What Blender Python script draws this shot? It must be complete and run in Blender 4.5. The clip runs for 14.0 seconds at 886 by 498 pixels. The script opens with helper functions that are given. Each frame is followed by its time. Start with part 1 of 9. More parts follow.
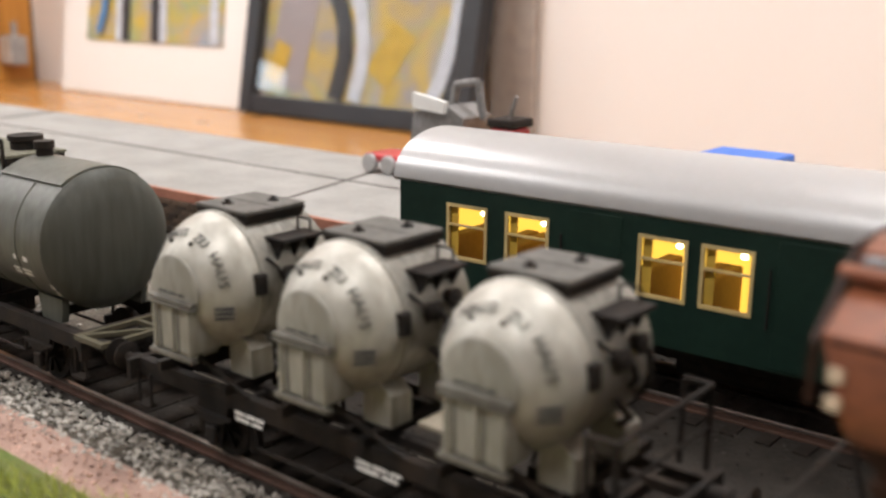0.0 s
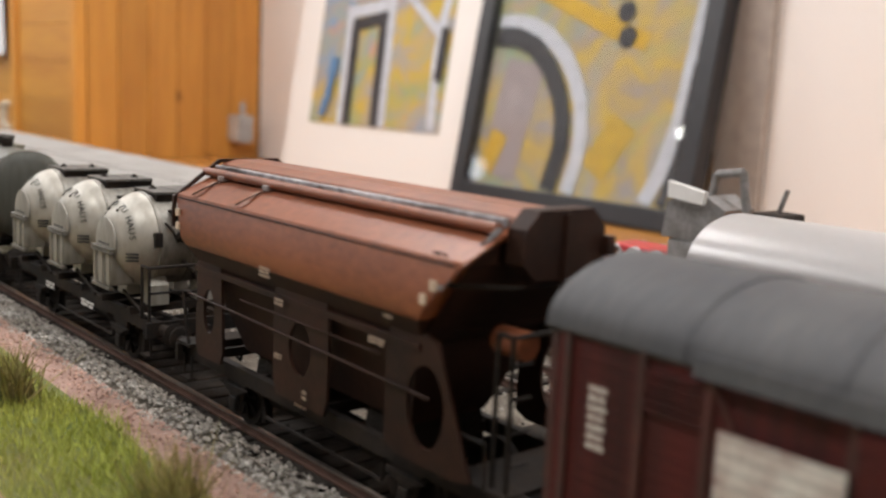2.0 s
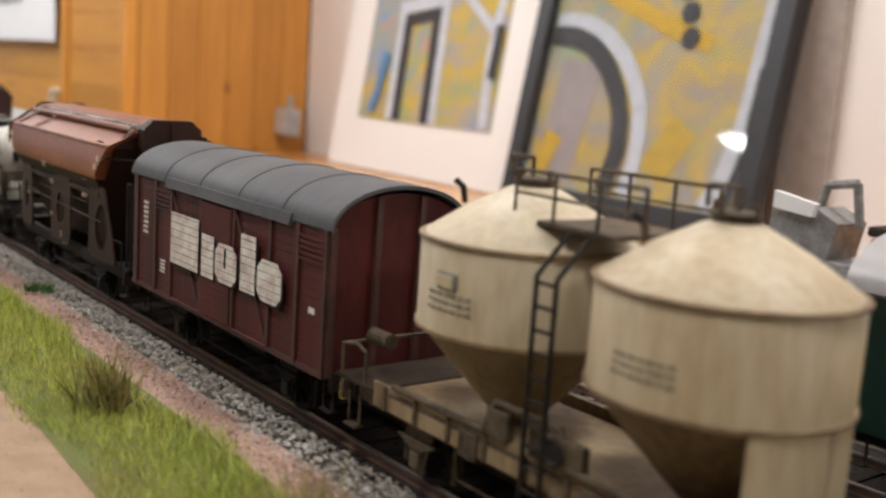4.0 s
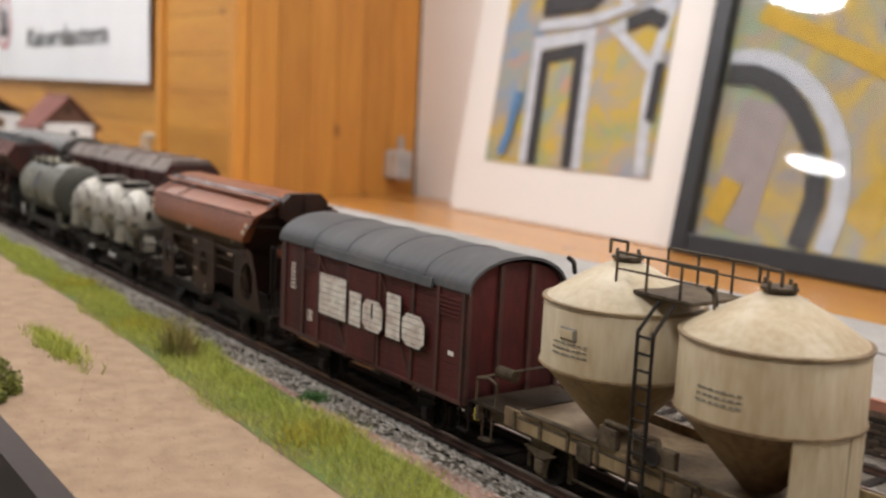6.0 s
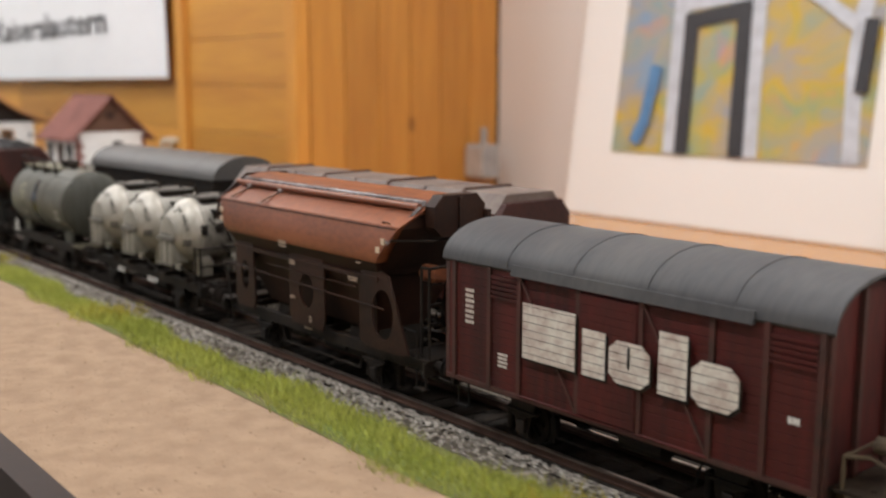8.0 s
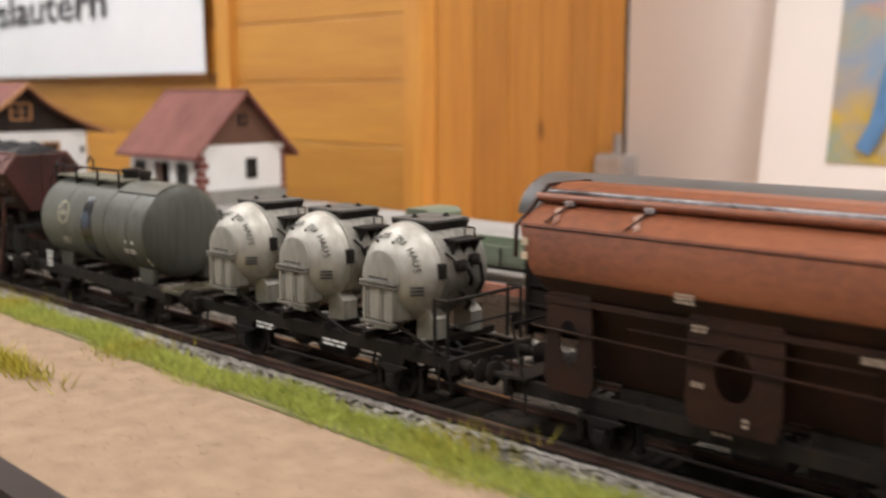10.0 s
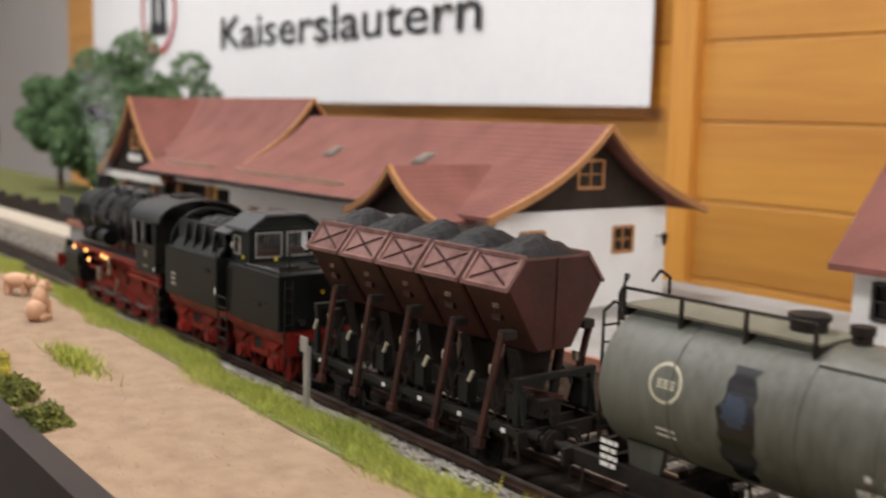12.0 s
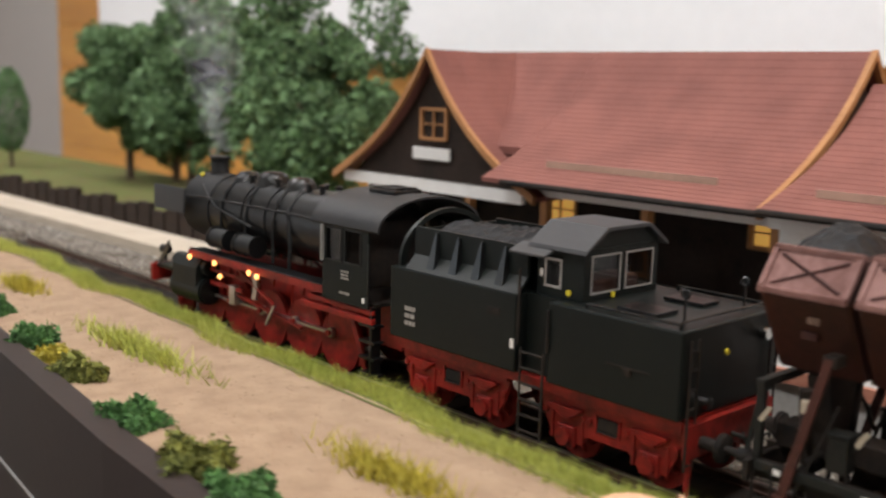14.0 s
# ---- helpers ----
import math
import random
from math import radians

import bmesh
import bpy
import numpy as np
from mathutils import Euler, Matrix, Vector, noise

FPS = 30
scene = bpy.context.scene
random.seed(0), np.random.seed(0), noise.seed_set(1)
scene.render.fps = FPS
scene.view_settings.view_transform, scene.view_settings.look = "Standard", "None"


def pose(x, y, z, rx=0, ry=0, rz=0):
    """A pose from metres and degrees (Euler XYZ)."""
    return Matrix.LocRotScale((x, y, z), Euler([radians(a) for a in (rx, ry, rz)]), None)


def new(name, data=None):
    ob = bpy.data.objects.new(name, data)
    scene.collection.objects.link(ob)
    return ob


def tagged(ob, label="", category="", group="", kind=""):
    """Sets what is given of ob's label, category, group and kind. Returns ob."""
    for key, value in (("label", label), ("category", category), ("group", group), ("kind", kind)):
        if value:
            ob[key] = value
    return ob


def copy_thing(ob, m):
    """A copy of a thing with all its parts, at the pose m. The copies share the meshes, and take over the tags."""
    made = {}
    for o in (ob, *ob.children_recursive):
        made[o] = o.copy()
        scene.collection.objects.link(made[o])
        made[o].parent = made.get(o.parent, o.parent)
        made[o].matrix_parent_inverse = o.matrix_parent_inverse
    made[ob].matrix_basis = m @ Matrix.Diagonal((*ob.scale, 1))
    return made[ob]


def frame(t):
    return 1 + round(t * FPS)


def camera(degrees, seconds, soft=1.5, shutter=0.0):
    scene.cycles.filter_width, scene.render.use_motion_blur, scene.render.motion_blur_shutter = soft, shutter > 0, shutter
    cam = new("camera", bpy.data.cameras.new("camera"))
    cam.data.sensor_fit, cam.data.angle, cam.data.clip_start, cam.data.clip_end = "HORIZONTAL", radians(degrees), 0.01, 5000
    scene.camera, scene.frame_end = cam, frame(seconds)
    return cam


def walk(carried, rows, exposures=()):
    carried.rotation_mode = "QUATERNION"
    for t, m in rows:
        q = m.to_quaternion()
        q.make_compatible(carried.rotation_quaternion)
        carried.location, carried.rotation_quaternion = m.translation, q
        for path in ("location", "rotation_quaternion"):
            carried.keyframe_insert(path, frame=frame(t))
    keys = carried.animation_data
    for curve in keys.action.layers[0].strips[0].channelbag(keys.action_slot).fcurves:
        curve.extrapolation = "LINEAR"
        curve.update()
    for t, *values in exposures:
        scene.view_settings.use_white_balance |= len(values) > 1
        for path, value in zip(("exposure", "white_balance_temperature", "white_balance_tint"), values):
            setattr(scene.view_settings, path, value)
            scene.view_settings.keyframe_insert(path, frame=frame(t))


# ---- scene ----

# ======== camera ========
cam = camera(46.90, 14.0, soft=2.3, shutter=0.22)
cam.data.dof.use_dof, cam.data.dof.focus_distance, cam.data.dof.aperture_fstop = True, 0.46, 10.0
PATH = [
    (0.0, -0.3413, -0.2196, 0.1449, 75.96, -0.56, 39.48),
    (0.5, -0.3478, -0.2287, 0.1473, 77.49, -1.90, 42.72),
    (1.0, -0.3703, -0.2199, 0.1394, 78.99, -1.93, 46.55),
    (1.5, -0.3866, -0.2195, 0.1326, 79.90, -2.34, 48.70),
    (2.0, -0.3981, -0.2169, 0.1323, 80.90, -2.52, 50.42),
    (2.5, -0.4090, -0.2224, 0.1296, 81.20, -3.06, 51.41),
    (3.0, -0.4049, -0.2198, 0.1240, 80.44, -3.52, 52.05),
    (5.5, -0.6520, -0.2980, 0.1566, 81.52, -3.68, 53.17),
    (6.0, -0.7613, -0.3309, 0.1649, 81.67, -2.73, 53.60),
    (6.5, -0.9046, -0.3103, 0.1619, 81.66, -1.88, 53.85),
    (7.0, -1.0608, -0.3123, 0.1561, 81.30, -0.65, 54.20),
    (9.5, -1.8494, -0.3599, 0.1423, 80.94, -0.24, 43.16),
    (10.0, -2.0441, -0.3417, 0.1339, 81.26, 0.05, 43.37),
    (10.5, -2.2547, -0.3241, 0.1355, 81.23, -0.37, 45.82),
    (11.0, -2.4476, -0.3352, 0.1393, 81.75, -1.30, 46.77),
    (11.5, -2.6201, -0.3268, 0.1438, 82.05, -1.64, 48.98),
    (12.0, -2.7876, -0.3124, 0.1487, 82.62, -1.55, 51.87),
    (12.5, -2.9509, -0.3255, 0.1503, 82.71, -2.93, 50.61),
    (13.0, -3.1167, -0.3300, 0.1470, 82.99, -3.01, 48.33),
    (13.5, -3.2878, -0.3142, 0.1472, 81.25, -0.84, 49.09),
    (14.0, -3.4440, -0.3300, 0.1412, 80.64, -1.61, 47.14),
]
walk(cam, [(t, pose(*p)) for t, *p in PATH], ((0.0, 0.22), (0.5, 0.16), (1.0, 0.06), (2.0, 0.0), (5.5, 0.0), (6.0, -0.1), (6.5, -0.28), (7.0, -0.25), (9.5, 0.0), (11.5, -0.03), (12.5, -0.1), (13.5, -0.08), (14.0, 0.0)))
scene.view_settings.exposure = 0.0

# the train's way along its track, metres to the left since the start
RUN = [(0.0, 0.0030), (0.5, -0.0995), (1.0, -0.1979), (1.5, -0.2887), (2.0, -0.3838), (2.5, -0.4726), (3.0, -0.5673), (5.5, -1.0466), (6.0, -1.1409), (6.5, -1.2338), (7.0, -1.3321), (9.5, -1.8028), (10.0, -1.8895), (10.5, -1.9725), (11.0, -2.0565), (11.5, -2.1390), (12.0, -2.2217), (12.5, -2.3052), (13.0, -2.3933), (13.5, -2.4808), (14.0, -2.5703)]
RAIL = -0.008      # rail top
MM = 0.001         # the railway is built in millimetres, z from the rail top

# ======== light ========
world = bpy.data.worlds.new("room_air")
scene.world = world
world.use_nodes = True
world.node_tree.nodes["Background"].inputs[0].default_value = (1.0, 0.9, 0.8, 1)
world.node_tree.nodes["Background"].inputs[1].default_value = 0.03


# ======== materials ========
def material(name, base, rough=0.6, metal=0.0, dirt=None, grain=400.0, amount=0.25, bump=0.15, blotch=40.0, stretch=(1, 1, 1), spec=0.5):
    """A painted or natural surface: base colour, a second colour in blotches and in fine grain, and a fine relief."""
    m = bpy.data.materials.new(name)
    m.use_nodes = True
    nt = m.node_tree
    bsdf = nt.nodes["Principled BSDF"]
    bsdf.inputs["Roughness"].default_value, bsdf.inputs["Metallic"].default_value = rough, metal
    bsdf.inputs["Specular IOR Level"].default_value = spec
    dirt = dirt or tuple(c * 0.55 for c in base[:3]) + (1,)
    co = nt.nodes.new("ShaderNodeTexCoord")
    mp = nt.nodes.new("ShaderNodeMapping")
    mp.inputs["Scale"].default_value = stretch
    nt.links.new(co.outputs["Object"], mp.inputs["Vector"])
    n1, n2 = nt.nodes.new("ShaderNodeTexNoise"), nt.nodes.new("ShaderNodeTexNoise")
    for n, s, d in ((n1, blotch, 5), (n2, grain, 3)):
        n.inputs["Scale"].default_value, n.inputs["Detail"].default_value = s, d
        nt.links.new(mp.outputs[0], n.inputs["Vector"])
    add = nt.nodes.new("ShaderNodeMath")
    add.operation = "MULTIPLY_ADD"
    nt.links.new(n2.outputs[0], add.inputs[0])
    add.inputs[1].default_value = 0.6
    nt.links.new(n1.outputs[0], add.inputs[2])
    ramp = nt.nodes.new("ShaderNodeMapRange")
    ramp.inputs[1].default_value, ramp.inputs[2].default_value = 0.62, 1.05
    ramp.inputs[3].default_value, ramp.inputs[4].default_value = 0.0, min(1.0, amount * 2.2)
    nt.links.new(add.outputs[0], ramp.inputs[0])
    mix = nt.nodes.new("ShaderNodeMix")
    mix.data_type = "RGBA"
    mix.inputs[6].default_value, mix.inputs[7].default_value = base, dirt
    nt.links.new(ramp.outputs[0], mix.inputs[0])
    nt.links.new(mix.outputs[2], bsdf.inputs["Base Color"])
    if bump:
        b = nt.nodes.new("ShaderNodeBump")
        b.inputs["Strength"].default_value, b.inputs["Distance"].default_value = bump, 0.0006
        nt.links.new(n2.outputs[0], b.inputs["Height"])
        nt.links.new(b.outputs[0], bsdf.inputs["Normal"])
    return m


def glowing(name, colour, strength):
    m = bpy.data.materials.new(name)
    m.use_nodes = True
    bsdf = m.node_tree.nodes["Principled BSDF"]
    bsdf.inputs["Base Color"].default_value = colour
    bsdf.inputs["Emission Color"].default_value, bsdf.inputs["Emission Strength"].default_value = colour, strength
    return m


def glassy(name, tint=(1, 1, 1, 1), clear=0.85, rough=0.02):
    m = bpy.data.materials.new(name)
    m.use_nodes = True
    nt = m.node_tree
    nt.nodes.remove(nt.nodes["Principled BSDF"])
    tr, gl, fr, mx, pw = (nt.nodes.new(k) for k in ("ShaderNodeBsdfTransparent", "ShaderNodeBsdfGlossy", "ShaderNodeLayerWeight", "ShaderNodeMixShader", "ShaderNodeMath"))
    tr.inputs[0].default_value = tuple(c * clear for c in tint[:3]) + (1,)
    gl.inputs["Roughness"].default_value = rough
    fr.inputs[0].default_value = 0.5
    pw.operation, pw.inputs[1].default_value = "POWER", 4.0
    nt.links.new(fr.outputs["Facing"], pw.inputs[0])
    mr = nt.nodes.new("ShaderNodeMapRange")
    mr.inputs[3].default_value, mr.inputs[4].default_value = 0.035, 0.95
    nt.links.new(pw.outputs[0], mr.inputs[0])
    nt.links.new(mr.outputs[0], mx.inputs[0])
    nt.links.new(tr.outputs[0], mx.inputs[1])
    nt.links.new(gl.outputs[0], mx.inputs[2])
    nt.links.new(mx.outputs[0], nt.nodes["Material Output"].inputs[0])
    return m


def planked(name, light, dark, knots, along=0, plane=(2, 0), rough=0.45):
    """Varnished pine: grain along one axis, darker knots, each board of its own shade."""
    m = material(name, light, rough, 0, dark, 60, 0.5, 0.06, 9, tuple(0.12 if i == along else 1.6 for i in range(3)))
    nt = m.node_tree
    bsdf = nt.nodes["Principled BSDF"]
    src = bsdf.inputs["Base Color"].links[0].from_socket
    co, vo, rp, mx, oi, hs = (nt.nodes.new(k) for k in ("ShaderNodeTexCoord", "ShaderNodeTexVoronoi", "ShaderNodeMapRange", "ShaderNodeMix", "ShaderNodeObjectInfo", "ShaderNodeHueSaturation"))
    vo.voronoi_dimensions = "2D"
    se, cb = nt.nodes.new("ShaderNodeSeparateXYZ"), nt.nodes.new("ShaderNodeCombineXYZ")
    nt.links.new(co.outputs["Object"], se.inputs[0])
    across, lengthwise = plane
    sq = nt.nodes.new("ShaderNodeMath")
    sq.operation, sq.inputs[1].default_value = "MULTIPLY", 0.55
    nt.links.new(se.outputs[across], cb.inputs[0])
    nt.links.new(se.outputs[lengthwise], sq.inputs[0])
    nt.links.new(sq.outputs[0], cb.inputs[1])
    nt.links.new(cb.outputs[0], vo.inputs["Vector"])
    vo.inputs["Scale"].default_value = 4.2
    rp.inputs[1].default_value, rp.inputs[2].default_value, rp.inputs[3].default_value, rp.inputs[4].default_value = 0.018, 0.055, 0.7, 0.0
    nt.links.new(vo.outputs["Distance"], rp.inputs[0])
    mx.data_type = "RGBA"
    nt.links.new(rp.outputs[0], mx.inputs[0])
    nt.links.new(src, mx.inputs[6])
    mx.inputs[7].default_value = knots
    mr = nt.nodes.new("ShaderNodeMapRange")
    mr.inputs[3].default_value, mr.inputs[4].default_value = 0.82, 1.12
    nt.links.new(oi.outputs["Random"], mr.inputs[0])
    nt.links.new(mr.outputs[0], hs.inputs["Value"])
    nt.links.new(mx.outputs[2], hs.inputs["Color"])
    nt.links.new(hs.outputs[0], bsdf.inputs["Base Color"])
    return m


def shade_by_piece(m, low=0.7, high=1.25, island=False):
    """Vary the base colour from piece to piece."""
    nt = m.node_tree
    bsdf = nt.nodes["Principled BSDF"]
    src = bsdf.inputs["Base Color"].links[0].from_socket
    pick = nt.nodes.new("ShaderNodeNewGeometry" if island else "ShaderNodeObjectInfo")
    mr, hs = nt.nodes.new("ShaderNodeMapRange"), nt.nodes.new("ShaderNodeHueSaturation")
    mr.inputs[3].default_value, mr.inputs[4].default_value = low, high
    nt.links.new(pick.outputs["Random Per Island" if island else "Random"], mr.inputs[0])
    nt.links.new(mr.outputs[0], hs.inputs["Value"])
    nt.links.new(src, hs.inputs["Color"])
    nt.links.new(hs.outputs[0], bsdf.inputs["Base Color"])
    return m


WALL_WHITE = material("white_wall_paint", (0.82, 0.79, 0.76, 1), 0.85, 0, (0.78, 0.75, 0.72, 1), 300, 0.2, 0.05, 3)
CEIL_WHITE = material("white_ceiling_paint", (0.8, 0.78, 0.75, 1), 0.9, 0, (0.74, 0.72, 0.69, 1), 100, 0.3, 0.05, 3)
PINE_H = planked("pine_boards_lying", (0.67, 0.325, 0.058, 1), (0.54, 0.235, 0.045, 1), (0.16, 0.05, 0.012, 1), 0)
PINE_V = planked("pine_boards_upright", (0.67, 0.315, 0.056, 1), (0.50, 0.21, 0.04, 1), (0.14, 0.045, 0.012, 1), 2, (1, 2))
PINE_SHELF = planked("varnished_shelf_wood", (0.62, 0.30, 0.08, 1), (0.52, 0.22, 0.05, 1), (0.3, 0.11, 0.03, 1), 0, (1, 0), rough=0.22)
BANNER = material("white_banner_cloth", (0.88, 0.88, 0.89, 1), 0.75, 0, (0.83, 0.83, 0.84, 1), 60, 0.4, 0.1, 5)
BLACK_PRINT = material("black_print", (0.02, 0.02, 0.025, 1), 0.6)
RED_PRINT = material("red_print", (0.55, 0.04, 0.05, 1), 0.6)
SAND = material("sand_ground", (0.335, 0.232, 0.148, 1), 0.95, 0, (0.235, 0.155, 0.096, 1), 1100, 0.5, 0.2, 70)
SAND_FLECK = shade_by_piece(material("sand_flecks", (0.27, 0.18, 0.11, 1), 0.95, 0, None, 900, 0.4, 0.0, 60), 0.45, 1.6, True)
SAND_PINK = material("reddish_gravel", (0.52, 0.34, 0.27, 1), 0.95, 0, (0.36, 0.22, 0.17, 1), 700, 0.5, 1.0, 60)
BALLAST = shade_by_piece(material("ballast_stone", (0.43, 0.405, 0.365, 1), 0.95, 0, (0.27, 0.235, 0.195, 1), 900, 0.5, 0.8, 40), 0.55, 1.4, True)
# near-black stones and bed: the shade under the trains, put into the colour
BALLAST_DARK = shade_by_piece(material("shade_dark_ballast_stone", (0.045, 0.038, 0.032, 1), 0.9, 0, (0.02, 0.016, 0.013, 1), 900, 0.5, 0.8, 40, spec=0.2), 0.5, 1.6, True)
SHADE_DARK = material("undertrain_shade_black", (0.03, 0.025, 0.02, 1), 0.95, 0, (0.014, 0.011, 0.009, 1), 700, 0.6, 1.0, 60, spec=0.2)
BALLAST_BED = material("ballast_bed", (0.19, 0.165, 0.135, 1), 0.95, 0, (0.05, 0.04, 0.03, 1), 700, 0.6, 1.0, 60, spec=0.2)
GRASS = shade_by_piece(material("grass_fibre", (0.47, 0.48, 0.10, 1), 0.8, 0, (0.32, 0.37, 0.06, 1), 300, 0.5, 0.0, 14), 0.55, 1.35, True)
GRASS_YELLOW = shade_by_piece(material("yellow_grass_fibre", (0.46, 0.38, 0.04, 1), 0.8, 0, (0.34, 0.30, 0.04, 1), 300, 0.5, 0.0, 20), 0.6, 1.35, True)
GRASS_DRY = shade_by_piece(material("dry_grass_fibre", (0.30, 0.22, 0.08, 1), 0.85, 0, (0.20, 0.24, 0.06, 1), 300, 0.5, 0.0, 20), 0.6, 1.4, True)
BUSH = shade_by_piece(material("bush_foam", (0.17, 0.17, 0.03, 1), 0.9, 0, (0.09, 0.11, 0.025, 1), 300, 0.5, 0.0, 30), 0.5, 1.5, True)
BUSH_GREEN = shade_by_piece(material("green_bush_foam", (0.07, 0.17, 0.04, 1), 0.9, 0, (0.04, 0.10, 0.03, 1), 300, 0.5, 0.0, 30), 0.5, 1.5, True)
LEAF = shade_by_piece(material("tree_leaves", (0.15, 0.25, 0.115, 1), 0.85, 0, (0.09, 0.16, 0.065, 1), 200, 0.5, 0.0, 20), 0.45, 1.6, True)
BARK = material("tree_bark", (0.12, 0.085, 0.06, 1), 0.9)
TURF = material("short_turf", (0.10, 0.135, 0.025, 1), 0.95, 0, (0.13, 0.10, 0.035, 1), 500, 0.5, 1.0, 30)
FASCIA = material("dark_brown_board", (0.022, 0.0135, 0.0115, 1), 0.55, 0, (0.028, 0.019, 0.016, 1), 200, 0.3, 0.1, 12, spec=0.3)
PLATFORM = material("grey_platform_paving", (0.34, 0.325, 0.305, 1), 0.9, 0, (0.25, 0.24, 0.22, 1), 500, 0.5, 0.5, 25)
PLAT_LIGHT = material("pale_platform_paving", (0.52, 0.45, 0.36, 1), 0.9, 0, (0.42, 0.36, 0.28, 1), 500, 0.4, 0.4, 30)
COPING = material("red_brick_coping", (0.40, 0.17, 0.11, 1), 0.85, 0, (0.28, 0.11, 0.07, 1), 400, 0.5, 0.4, 60)
STONE_WALL = shade_by_piece(material("brown_wall_stone", (0.1, 0.066, 0.042, 1), 0.9, 0, (0.045, 0.03, 0.02, 1), 500, 0.5, 0.6, 70), 0.5, 1.6)
DARK_EARTH = material("dark_earth", (0.05, 0.04, 0.032, 1), 0.95, 0, (0.09, 0.06, 0.045, 1), 400, 0.5, 0.8, 30)
RAIL_RUST = material("rusty_rail", (0.1, 0.05, 0.034, 1), 0.75, 0.2, (0.05, 0.026, 0.018, 1), 600, 0.4, 0.2, 60)
RAIL_TOP = material("polished_rail_head", (0.45, 0.40, 0.37, 1), 0.3, 0.9, (0.3, 0.24, 0.2, 1), 500, 0.4, 0.0, 60)
SLEEPER = shade_by_piece(material("dark_sleeper_wood", (0.022, 0.016, 0.012, 1), 0.9, 0, (0.011, 0.008, 0.006, 1), 500, 0.5, 0.5, 80, spec=0.2), 0.6, 1.5)
ROOF_RED = material("red_roof_sheet", (0.225, 0.083, 0.064, 1), 0.85, 0, (0.155, 0.054, 0.042, 1), 900, 0.5, 0.5, 30)
PLASTER = material("white_plaster", (0.78, 0.77, 0.75, 1), 0.9, 0, (0.68, 0.66, 0.63, 1), 500, 0.35, 0.2, 30)
PLINTH = material("grey_plinth", (0.30, 0.29, 0.26, 1), 0.9)
BROWN_BOARD = material("dark_brown_boarding", (0.032, 0.02, 0.0145, 1), 0.75, 0, (0.016, 0.0105, 0.008, 1), 300, 0.5, 0.3, 60, spec=0.25)
BARGE = material("light_brown_timber", (0.42, 0.20, 0.075, 1), 0.6, 0, (0.32, 0.14, 0.05, 1), 300, 0.4, 0.1, 40)
QUOIN = material("dark_red_quoin", (0.20, 0.06, 0.045, 1), 0.85)
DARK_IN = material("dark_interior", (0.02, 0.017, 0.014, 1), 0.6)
WHITE_PAINT = material("white_paint", (0.78, 0.77, 0.74, 1), 0.6, 0, (0.6, 0.58, 0.55, 1), 500, 0.2, 0, 100)
LAMP_WHITE = glowing("lamp_diffuser", (1.0, 0.98, 0.97, 1), 6.0)
PIG_SKIN = material("pink_pig_skin", (0.62, 0.36, 0.22, 1), 0.55, 0, (0.5, 0.27, 0.16, 1), 300, 0.3, 0.1, 80)
GALV = material("galvanised_steel", (0.45, 0.44, 0.42, 1), 0.5, 0.6, (0.3, 0.28, 0.26, 1), 500, 0.4, 0.1, 60)
# train
VAN_RED = material("van_oxide_red", (0.09, 0.0135, 0.0115, 1), 0.6, 0, (0.03, 0.009, 0.008, 1), 300, 0.55, 0.15, 28, (1, 1, 0.35), spec=0.3)
VAN_ROOF = material("van_roof_grey", (0.062, 0.063, 0.067, 1), 0.6, 0, (0.095, 0.094, 0.094, 1), 300, 0.5, 0.15, 18, (1.6, 0.35, 0.35), spec=0.3)
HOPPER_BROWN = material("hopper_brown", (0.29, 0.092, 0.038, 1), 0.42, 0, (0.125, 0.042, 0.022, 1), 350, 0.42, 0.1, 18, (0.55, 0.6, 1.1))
# lower hopper: weathered brown, darkened further to paint in the shade from overhead lamps
HOPPER_DARK = material("hopper_brown_shaded_weathered", (0.036, 0.0135, 0.0075, 1), 0.55, 0, (0.014, 0.0072, 0.0052, 1), 350, 0.6, 0.15, 30, spec=0.25)
FRAME_DARK = material("dirty_black_underframe", (0.012, 0.0105, 0.0098, 1), 0.7, 0, (0.03, 0.021, 0.015, 1), 400, 0.5, 0.2, 60, spec=0.2)
STEEL_WORN = material("worn_bare_steel", (0.42, 0.39, 0.38, 1), 0.45, 0.4, (0.2, 0.12, 0.09, 1), 400, 0.5, 0.1, 60)
TANK_GREY = material("tank_dirty_grey", (0.135, 0.137, 0.115, 1), 0.45, 0, (0.07, 0.068, 0.052, 1), 300, 0.6, 0.12, 22, (1, 1, 0.25), spec=0.4)
TANK_END = material("tank_end_grey", (0.085, 0.088, 0.074, 1), 0.5, 0, (0.048, 0.047, 0.037, 1), 300, 0.6, 0.12, 40, (1, 1, 0.12), spec=0.3)
STAIN_BLACK = material("black_spill", (0.012, 0.012, 0.014, 1), 0.25)
STAIN_BLUE = material("blue_spill", (0.03, 0.045, 0.075, 1), 0.4)
SILVER = material("weathered_silver_paint", (0.46, 0.44, 0.385, 1), 0.46, 0.3, (0.3, 0.275, 0.225, 1), 350, 0.45, 0.1, 24, (1, 1, 0.5))
SILVER_DIRTY = material("grimy_silver_paint", (0.2, 0.188, 0.16, 1), 0.5, 0.25, (0.075, 0.066, 0.052, 1), 350, 0.6, 0.12, 30, (1, 1, 0.4))
SILVER_DRUM = material("sooty_silver_paint", (0.32, 0.305, 0.265, 1), 0.46, 0.25, (0.12, 0.108, 0.088, 1), 350, 0.5, 0.1, 26, (1, 1, 0.5))
